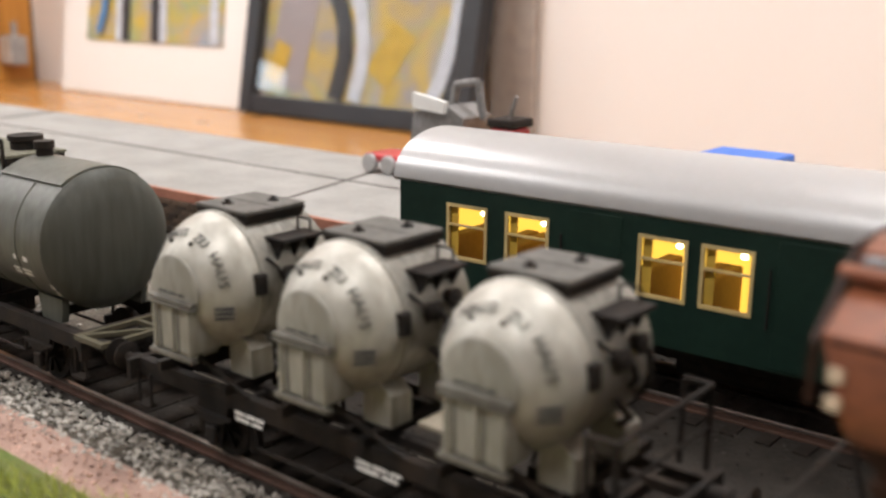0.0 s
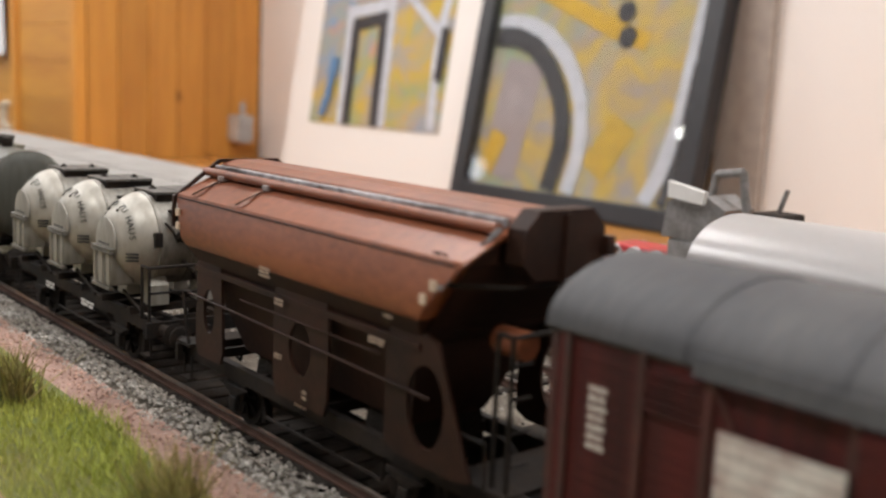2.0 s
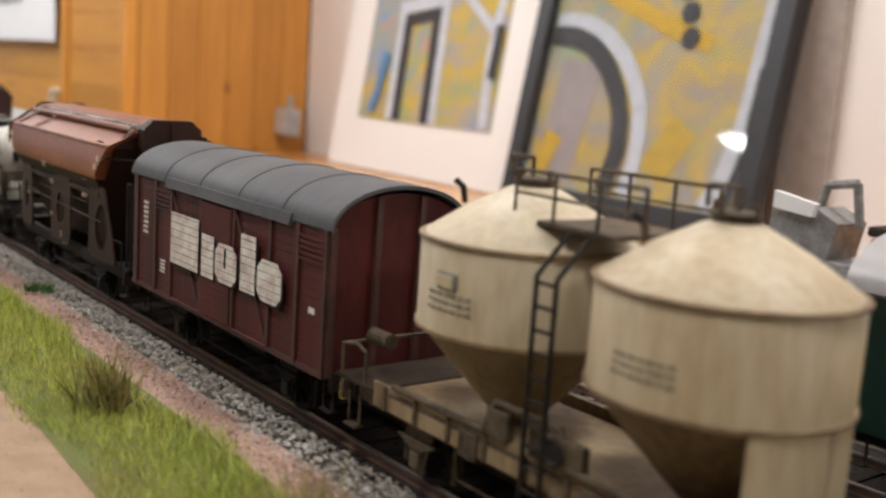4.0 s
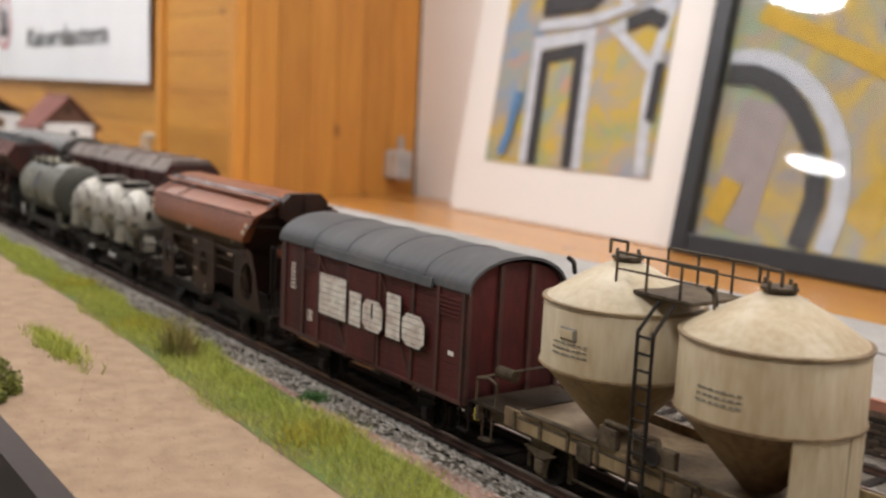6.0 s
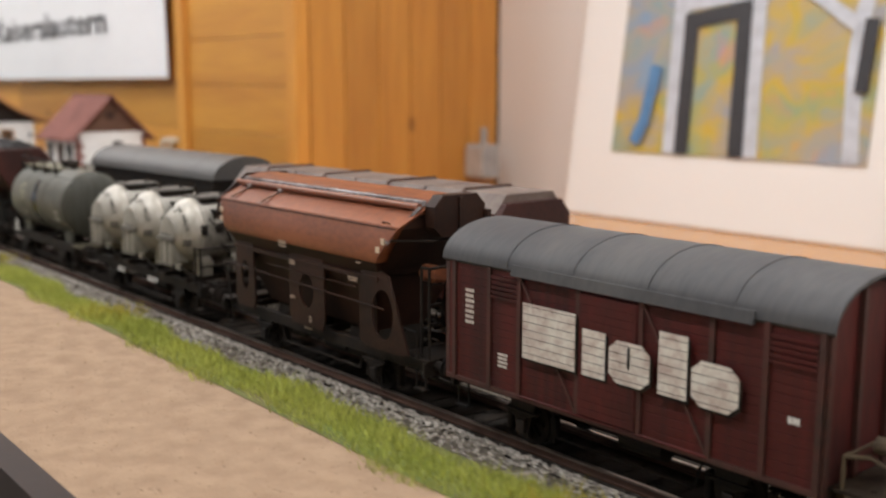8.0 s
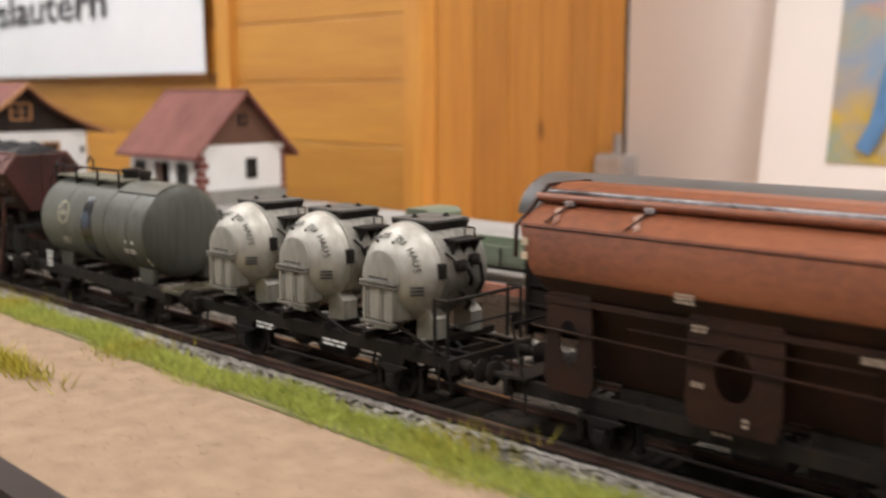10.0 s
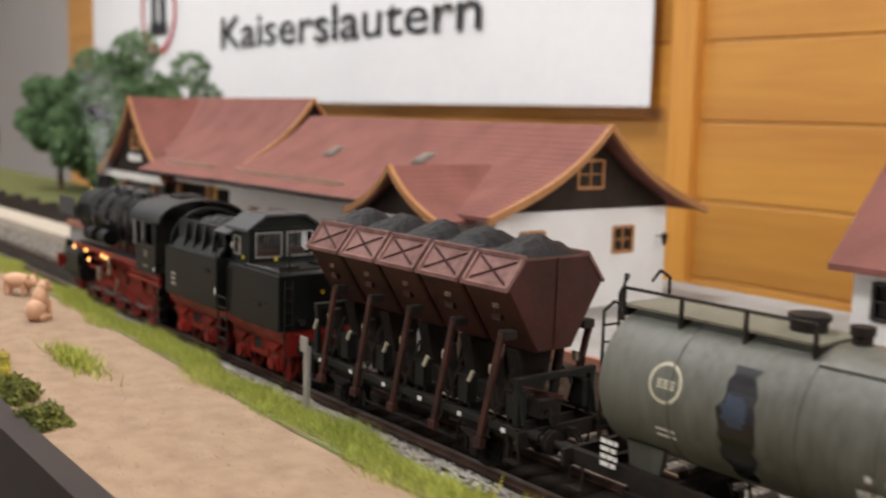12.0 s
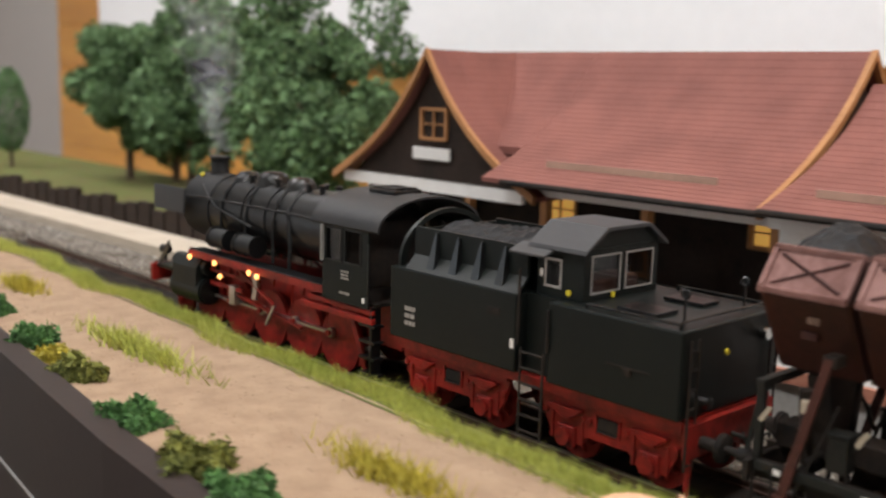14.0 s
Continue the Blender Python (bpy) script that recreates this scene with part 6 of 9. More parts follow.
def silver_container(x):
    """A pressure container lying across the wagon; its domed end with the flat lid faces the front."""
    c = thing("pressure_container", "egg-shaped weathered silver pressure container with black hatch platform and lettering", "container", "silver containers", pose(x * MM, 0, RAIL))
    CARS.append((c, x * MM, 0.0))
    R, zc = 22.6, 60.0
    n = 48
    def hoop(y, r, dz=0.0):
        return [(r * math.cos(2 * math.pi * k / n), y, zc + dz + r * math.sin(2 * math.pi * k / n)) for k in range(n)]
    taper = [(-30.2, 11.2, -0.6), (-29.8, 12.0, -0.6), (-28.4, 13.9, -0.5), (-26.4, 16.1, -0.4), (-24, 18.2, -0.3), (-21, 20.3, -0.1), (-18, 21.8, 0), (-15.5, R, 0), (-14, R, 0)]
    mpart("tapered_end", loft(B(), [hoop(*q) for q in taper]), SILVER, c, "bright silver domed end", smooth=True)
    drum = [(-14, R), (-13.6, R + 0.5), (-12.4, R + 0.5), (-12, R), (2, R), (2.3, R + 0.3), (3.1, R + 0.3), (3.4, R), (14, R), (18, R * 0.94), (21.5, R * 0.8), (24.5, R * 0.5), (25.6, 2)]
    mpart("drum", loft(B(), [hoop(*q) for q in drum]), SILVER_DRUM, c, "grimy silver drum", smooth=True)
    lid = mpart("lid", lathe(B(), [(11.3, 0), (12.0, 0.3), (12.0, 0.9), (11.0, 1.3), (0.3, 1.4)], 36, Matrix.Translation((0, -30.2, zc - 0.6)) @ ALONG_Y), SILVER_DULL, c, "flat round lid in duller silver", smooth=True)
    # discharge box with its clamp bars and ribs
    fr = mpart("discharge_box", box(B(), -9.6, 9.6, -32.6, -21, 39.4, 54.6, 0.8), SILVER_DULL, c)
    for z0, z1, w in ((54.8, 56.0, 11.4), (56.4, 57.6, 11.4), (37.6, 39.2, 11.2)):
        mpart("clamp_bar", box(B(), -w, w, -34.0, -31.4, z0, z1, 0.3), SILVER_DIRTY, fr)
    for k in (-8.8, 0.4, 8.8):
        mpart("rib", box(B(), k - 0.8, k + 0.8, -33.4, -32.5, 39.4, 54.6, 0.2), SILVER_DULL, fr)
    for k in (-6.3, 3.0):
        mpart("rust_run", box(B(), k - 0.5, k + 0.5, -32.75, -32.5, 40.0, 54.4), GRIME, fr, "dark dirt run down the box")
    for sx in (-1, 1):
        for y0, y1 in ((-17, -8), (8, 16)):
            mpart("saddle", prism(B(), [(sx * 9, 30.5), (sx * 20, 30.5), (sx * 20, 40), (sx * 15, 44), (sx * 9, 40)], "y", y0, y1), SILVER_DULL, c, "pale saddle block")
    # hatch platform on top
    hp = mpart("hatch_platform", prism(B(), [(-11.5, 78.5), (-13.4, 82.6), (13.4, 82.6), (11.5, 78.5)], "y", -11, 14), FRAME_DARK, c, "black grimy hatch platform")
    for y0, y1 in ((-11.6, 0.9), (1.5, 14.4)):
        mpart("tread_plate", box(B(), -13.0, 13.0, y0, y1, 82.7, 84.0, 0.3), GRIME, hp, "dusty grey tread plate")
    for px, py in ((-3, -6), (4, 8)):
        mpart("bolt", lathe(B(), [(2.0, 84.0), (2.0, 84.5), (1.0, 84.7), (0.8, 85.6), (0.2, 85.7)], 12, Matrix.Translation((px, py, 0))), FRAME_DARK, c)
    for sx in (-1, 1):
        mpart("lug", box(B(), sx * 22.4 - 1.8, sx * 22.4 + 1.8, -16.6, -12.6, 59, 66, 0.5), FRAME_DARK, c)
    sb = mpart("step_board", box(B(), 13.5, 25.5, -7, 11, 74.6, 75.8, 0.2), FRAME_DARK, c, "dark folding step board")
    for y in (-5.5, 2, 9.5):
        mpart("step_bracket", prism(B(), [(17, 74.5), (24, 74.5), (20.0, 67)], "y", y - 0.6, y + 0.6), FRAME_DARK, sb)
    mpart("handrail", tube(B(), [(16, 8, 75.8), (16, 8, 80), (22, 8, 80), (22, 8, 75.8)], 0.4, 6), FRAME_DARK, sb)
    for y, z in ((-3, 64), (6, 66)):
        mpart("valve", lathe(B(), [(0.5, 21), (2.2, 21.5), (2.2, 24), (3.0, 24.3), (3.0, 25.2), (0.6, 26)], 12, Matrix.Translation((0, y, z)) @ ALONG_X), FRAME_DARK, c)
    for pts, r in (([(22, -3, 64), (25.5, 0, 62), (25.0, 3, 57), (22.2, 5, 54)], 1.0), ([(22, 6, 66), (25.6, 8, 64), (25.6, 10, 55), (21, 11, 49)], 1.0), ([(22.2, -2, 52), (24.6, 2, 47), (19, 6, 42)], 1.1), ([(20.5, -10, 70), (23.8, -8, 67), (23.6, -5, 61)], 0.6)):
        mpart("pipe", tube(B(), pts, r, 6), FRAME_DARK, c)
    # weld seam round the dome and arched lettering on it
    mpart("weld_seam", bar(B(), (13.0, -29.2, 58.2), (22.7, -16, 58.6), 0.3, 0.4), SILVER_DULL, c)
    word = "VON HAUS ZU HAUS"
    for k, ch in enumerate(word):
        if ch == " ":
            continue
        a = radians(162 - 150 * k / (len(word) - 1))
        r, y = 17.6, -24.9
        ny = Vector((math.cos(a) * 0.74, -0.67, math.sin(a) * 0.74)).normalized()
        p = Vector((r * math.cos(a), y, zc - 0.3 + r * math.sin(a)))
        tx = Vector((math.sin(a), 0, -math.cos(a)))
        up = ny.cross(tx)
        m = Matrix(((tx.x, up.x, ny.x, 0), (tx.y, up.y, ny.y, 0), (tx.z, up.z, ny.z, 0), (0, 0, 0, 1)))
        text("lettering", ch, 4.5 * MM, WORN_INK, c, Matrix.Translation((p + ny * 0.45) * MM) @ m, depth=0.00015)
    for z in (55.6, 54.0, 52.4):
        mpart("lettering", bar(B(), (15.4, -27.5, z), (19.6, -23.0, z + 0.1), 0.4, 0.9), WORN_INK, c)
    plate(c, 0, 58.8, 15, 1.6, -31.5, WORN_INK, rows=1)
    for px, pz in ((-6, 74.2), (4, 74.6)):
        mpart("bolt", rod(B(), (px, -25, pz - 0.6), (px, -27.2, pz + 0.6), 0.7, 8), FRAME_DARK, c)
    return c


def tank_wagon():
    t = vehicle("tank_wagon", "dirty grey-green tank wagon with a black and blue spill", "goods wagon", -760)
    underframe(t, -86, 86, (-46, 48), top=26)
    R, zc = 28.0, 57.5
    bm = B()
    lathe(bm, [(0.5, -73.5), (15, -72.5), (23, -70.2), (R - 1, -68), (R, -66.5), (R, 62.5)], 48, Matrix.Translation((0, 0, zc)) @ ALONG_X)
    mpart("tank", bm, TANK_GREY, t, "dirty grey-green tank barrel", smooth=True)
    bm = B()
    lathe(bm, [(R, 62.5), (R + 0.3, 63.2), (R - 1.2, 65.3), (23, 67.6), (15, 69.3), (0.5, 70.0)], 48, Matrix.Translation((0, 0, zc)) @ ALONG_X)
    mpart("tank_end", bm, TANK_END, t, "streaked dark dished tank end", smooth=True)
    for x in (-34, 17, 44):
        bm = B()
        lathe(bm, [(R, -0.5), (R + 0.35, -0.4), (R + 0.35, 0.4), (R, 0.5)], 48, Matrix.Translation((x, 0, zc)) @ ALONG_X)
        mparts("seam", bm, TANK_GREY, t, smooth=True)
    # spill
    def spill(x, w, a0, a1, off, mat, label):
        bm = B()
        n = 14
        va = []
        for i in range(n + 1):
            a = radians(a0 + (a1 - a0) * i / n)
            ww = w * (0.55 + 0.45 * math.sin(math.pi * i / n) + 0.12 * math.sin(i * 2.3))
            va.append([(x - ww / 2 + 0.8 * math.sin(i * 1.3), -(R + off) * math.cos(a), zc + (R + off) * math.sin(a)), (x + ww / 2 + 0.7 * math.sin(i * 1.9), -(R + off) * math.cos(a), zc + (R + off) * math.sin(a))])
        vs = [[bm.verts.new(p) for p in r] for r in va]
        for p, q in zip(vs, vs[1:]):
            bm.faces.new((p[0], p[1], q[1], q[0]))
        mpart("spill", bm, mat, t, label)
    spill(-5, 15, -52, 40, 0.12, STAIN_BLACK, "black oily spill")
    spill(-6, 10, -4, 18, 0.25, STAIN_BLUE, "blue-grey patch in the spill")
    # emblem
    bm = B()
    n = 40
    def onside(x, z, off):
        a = math.asin((z - zc) / R)
        return (x, -(R + off) * math.cos(a), zc + (R + off) * math.sin(a))
    for r0, r1 in ((6.2, 7.4),):
        ring = [(bm.verts.new(onside(-36 + r0 * math.cos(2 * math.pi * k / n), 64 + r0 * math.sin(2 * math.pi * k / n), 0.15)), bm.verts.new(onside(-36 + r1 * math.cos(2 * math.pi * k / n), 64 + r1 * math.sin(2 * math.pi * k / n), 0.15))) for k in range(n)]
        for p, q in zip(ring, ring[1:] + ring[:1]):
            bm.faces.new((p[0], p[1], q[1], q[0]))
    for k in range(3):
        for j in range(3):
            x, z = -39.5 + 2.8 * k, 62 + 1.2 * j
            vs = [bm.verts.new(onside(x + dx, z + dz, 0.15)) for dx, dz in ((0, 0), (2.2, 0.3), (2.2, 1.0), (0, 0.8))]
            bm.faces.new(vs)
    mpart("emblem", bm, material("cream_emblem", (0.62, 0.58, 0.42, 1), 0.6), t, "plain cream ring emblem")
    for x, z, w in ((-36, 46, 9), (-36, 43.5, 9), (43, 51, 3), (50, 51, 3), (45, 46.5, 13), (45, 44.8, 13), (62, 41, 3), (62, 38, 3)):
        bm = B()
        vs = [bm.verts.new(onside(x + dx, z + dz, 0.15)) for dx, dz in ((-w / 2, 0), (w / 2, 0), (w / 2, 1.1 if w > 4 else 2), (-w / 2, 1.1 if w > 4 else 2))]
        bm.faces.new(vs)
        mpart("lettering", bm, WHITE_PAINT, t)
    # walkway with railing, dome fittings
    bm = B()
    for k in range(7):
        box(bm, -70, 15, -13.5 + k * 4.0, -10.1 + k * 4.0, 85.5, 86.6)
    mparts("walkway", bm, material("walkway_boards", (0.18, 0.17, 0.12, 1), 0.8), t)
    bm = B()
    for x in (-69, -41, -13, 14):
        tube(bm, [(x, -14, 80), (x, -14, 93)], 0.9, 6)
        box(bm, x - 1, x + 1, -13, 13, 82, 85.4)
    tube(bm, [(-69, -14, 93), (14, -14, 93)], 0.7, 6)
    tube(bm, [(-69, -14, 86.5), (-74, -14, 86.5), (-79, -14, 82), (-79, -14, 30)], 0.7, 6)
    tube(bm, [(-69, -14, 93), (-73, -9, 97), (-76, -4, 96), (-80, -4, 88), (-80, -4, 30)], 0.7, 6)
    tube(bm, [(-69, 13, 85), (-69, 13, 95), (-74, 13, 97), (-78, 13, 92)], 0.7, 6)
    for k in range(7):
        tube(bm, [(-79.5, -14, 34 + k * 7), (-79.5, -4, 34 + k * 7)], 0.5, 6)
    mpart("railing", bm, FRAME_DARK, t)
    bm = B()
    lathe(bm, [(6.5, 84), (6.5, 90), (7.4, 90.5), (7.4, 92.5), (1, 93.5)], 20, Matrix.Translation((0, 4, 0)))
    mpart("filler_dome", bm, FRAME_DARK, t, "black filler dome", smooth=True)
    mpart("vent_dome", lathe(B(), [(3.4, 84), (3.4, 89), (4.2, 89.5), (4.2, 92.5), (1, 93)], 16, Matrix.Translation((22, 0, 0))), FRAME_DARK, t, smooth=True)
    # flat cover strip over the tank's crown beyond the walkway
    cover = [((R + 1.0) * math.sin(a), zc + (R + 1.0) * math.cos(a)) for a in [radians(d) for d in range(-36, 37, 6)]]
    mpart("crown_plate", prism(B(), cover + [(y * 0.965, z - 1.1) for y, z in cover[::-1]], "x", 17.6, 62), TANK_GREY, t, smooth=True)
    bm = B()
    for x in (-50, 52):
        for s in (-1, 1):
            prism(bm, [(x - 7, 26), (x + 7, 26), (x + 9, 36), (x - 9, 36)], "y", s * 18 - 1.5, s * 18 + 1.5)
    mparts("saddle", bm, TANK_END, t)
    # end platform of bars
    bm = B()
    box(bm, 80, 98, -27, -24.5, 26.2, 28)
    box(bm, 80, 98, 24.5, 27, 26.2, 28)
    box(bm, 96, 98, -24.4, 24.4, 26.2, 28)
    box(bm, 80, 82, -24.4, 24.4, 26.2, 28)
    bar(bm, (82, -24, 27), (96, 0, 27), 2.0, 1.6)
    bar(bm, (82, 24, 27), (96, 0, 27), 2.0, 1.6)
    box(bm, 82.1, 95.9, -1, 1, 26.2, 27.8)
    mpart("end_platform", bm, material("olive_frame", (0.095, 0.082, 0.05, 1), 0.7), t)
    plate(t, -62, 30, 10, 12, -25.4, rows=4)
    return t


def tipper_wagon():
    t = vehicle("tipper_wagon", "brown five-bucket tipper wagon with dusty rims, loaded with coal", "goods wagon", -960.5)
    underframe(t, -84, 89, (-55, 57), top=25)
    w = 33.2
    rngc = np.random.default_rng(5)
    hexa = [(-28.5, 84.6), (-18.5, 97.6), (18.5, 97.6), (28.5, 84.6), (10.5, 56), (-10.5, 56)]
    def face(x, s, u, off=0.0):
        """A point on the slanting upper side, u from its lower to its upper edge."""
        return (x, s * (28.5 - 10 * u + 0.79 * off), 84.6 + 13.0 * u + 0.61 * off)
    for k in range(5):
        xa, xb = -83.0 + k * w, -83.0 + (k + 1) * w - 2.4
        bm = B()
        rings = [[(x, y * f, 77 + (z - 77) * f) for y, z in hexa] for x, f in ((xa, 0.965), (xa + 1.6, 1.0), (xb - 1.6, 1.0), (xb, 0.965))]
        bk = mpart("bucket", loft(bm, rings), DUMP_BROWN, t, "brown six-sided tipping bucket")
        for x in (xa - 0.3, xb + 0.3):
            mpart("end_rib", box(B(), x - 0.5, x + 0.5, -0.9, 0.9, 57, 97.5), DUMP_BROWN, bk)
        for s in (-1, 1):
            rim = B()
            pts = [face(xa + 1.4, s, 0.03, 0.0), face(xb - 1.4, s, 0.03, 0.0), face(xb - 2.2, s, 0.97, 0.0), face(xa + 2.2, s, 0.97, 0.0)]
            loft(rim, [pts, [(x, y + s * 0.5, z + 0.5) for x, y, z in pts]])
            r = mpart("rim_panel", rim, DUMP_PINK, bk, "dusty pinkish slanting rim panel")
            for u in (0.0, 1.0):
                mpart("rim_bar", bar(B(), face(xa + 0.4, s, u, 0.9), face(xb - 0.4, s, u, 0.9), 2.0, 1.8), DUMP_PINK, r)
            for x in (xa + 1.0, xb - 1.0):
                mpart("rim_bar", bar(B(), face(x, s, 0.06, 0.9), face(x, s, 0.94, 0.9), 1.8, 1.6), DUMP_PINK, r)
            for p, q in ((0.16, 0.84), (0.84, 0.16)):
                mpart("brace", bar(B(), face(xa + 4, s, p, 0.85), face(xb - 4, s, q, 0.85), 0.9, 0.9), DUMP_BROWN, r)
            mpart("pocket", box(B(), (xa + xb) / 2 - 3, (xa + xb) / 2 + 3, s * 20.2 - 1.2, s * 20.2 + 1.2, 69, 72, 0.4), DUMP_BROWN, bk)
        bm = B()
        n, mrows = 12, 14
        vs = [[bm.verts.new((xa + 2 + (xb - xa - 4) * i / n, -17.5 + 35 * j / mrows, 96.8 + 9.5 * max(0, 1 - (abs(i / n - 0.5) * 2.0) ** 2.6) * max(0, 1 - abs(j / mrows - 0.5) * 1.9) ** 0.6 + rngc.normal(0, 0.45))) for i in range(n + 1)] for j in range(mrows + 1)]
        for j in range(mrows):
            for i in range(n):
                bm.faces.new((vs[j][i], vs[j][i + 1], vs[j + 1][i + 1], vs[j + 1][i]))
        tagged(mpart("coal", bm, COAL, bk, "heap of dark coal"), kind="stuff")
        # strut, pivot and cylinders below each bucket
        for s in (-1, 1):
            st = mpart("strut", prism(B(), [(xa + 24.5, 66), (xa + 27.5, 66), (xa + 14.6, 15), (xa + 11.4, 15)], "y", s * 27 - 0.9, s * 27 + 0.9), DUMP_RUST, t, "slanting rust-brown strut")
            mpart("strut_foot", box(B(), xa + 10.4, xa + 15.8, s * 27 - 1.7, s * 27 + 1.7, 12, 16.4, 0.4), DUMP_RUST, st)
            mpart("strut_head", box(B(), xa + 23.6, xa + 28.4, s * 24 - 3.6, s * 24 + 3.6, 63, 67, 0.5), FRAME_DARK, st)
            mpart("stay", bar(B(), (xa + 17, s * 26, 18), (xa + 28, s * 22, 50), 1.0, 1.0), FRAME_DARK, st)
            gear = mpart("tipping_cylinder", rod(B(), (xa + 15, s * 15, 26), (xa + 15, s * 19, 52), 2.4, 10), FRAME_DARK, t)
            mpart("valve_box", box(B(), xa + 25.5, xa + 32.5, s * 20 - 3, s * 20 + 3, 28, 40, 0.5), TIP_GEAR, gear, "greenish-black valve box")
            mpart("valve_lid", box(B(), xa + 25, xa + 33, s * 20 - 3.5, s * 20 + 3.5, 40.1, 41.2, 0.3), TIP_GEAR, gear)
            for dx in (26, 32):
                mpart("leg", bar(B(), (xa + dx, s * 21, 25), (xa + dx, s * 21, 28), 1.2, 1.2), FRAME_DARK, gear)
            mpart("hose", tube(B(), [(xa + 24, s * 23, 34), (xa + 20, s * 25, 30), (xa + 17, s * 24, 38), (xa + 15, s * 20, 44)], 0.8, 6), FRAME_DARK, gear)
            # added pale pieces standing in for the platform glimpsed through the gaps
            mpart("gap_fleck", box(B(), xa + 17, xa + 20.5, s * 25.5 - 0.8, s * 25.5 + 0.8, 46, 50.5, 0.4), BLEACHED, gear, "pale piece added for the platform seen through the gear")
            mpart("gap_fleck", bar(B(), (xa + 3.5, s * 26, 40), (xa + 6.5, s * 26, 45), 1.2, 1.6), BLEACHED, gear, "pale piece added for the platform seen through the gear")
        mpart("saddle", prism(B(), [(-11, 55.2), (11, 55.2), (6, 34), (-6, 34)], "x", xa + 11, xa + 19), FRAME_DARK, t)
        plate(bk, (xa + xb) / 2 + 3, 76.4, 5, 2.4, -24.3, FAINT_LETTER, rows=2)
    mpart("spine", box(B(), -84, 80, -6, 6, 25.2, 34, 0.5), FRAME_DARK, t)
    for s in (-1, 1):
        mpart("side_rail", box(B(), -81, 86, s * 25.2 - 1, s * 25.2 + 1, 22.4, 25.8, 0.3), TIP_GEAR, t)
    for k in range(6):
        x = -72 + 30 * k
        mpart("white_mark", box(B(), x - 1.2, x + 1.2, -26.8, -26.25, 22.8, 24.6), WHITE_PAINT, t)
    for d, h in ((1, 44), (-1, 50)):
        for s in (-1, 1):
            mpart("end_stanchion", box(B(), d * 82 - 1.4, d * 82 + 1.4, s * 22 - 1.4, s * 22 + 1.4, 25.4, h, 0.3), TIP_GEAR, t)
            mpart("stay", bar(B(), (d * 82, s * 22, h - 1), (d * 86, s * 22, 27), 1.4, 1.4), TIP_GEAR, t)
        mpart("end_beam", box(B(), d * 82 - 1.6, d * 82 + 1.6, -24, 24, h, h + 3, 0.3), TIP_GEAR, t)
        mpart("brake_pipe", tube(B(), [(d * 84, -8, 30), (d * 88, -9, 33), (d * 90, -9, 26), (d * 89, -9, 18)], 0.9, 6), FRAME_DARK, t)
        mpart("rust_link", bar(B(), (d * 70, -10, 38), (d * 81, 6, 34), 1.6, 2.0), DUMP_RUST, t)
    return t


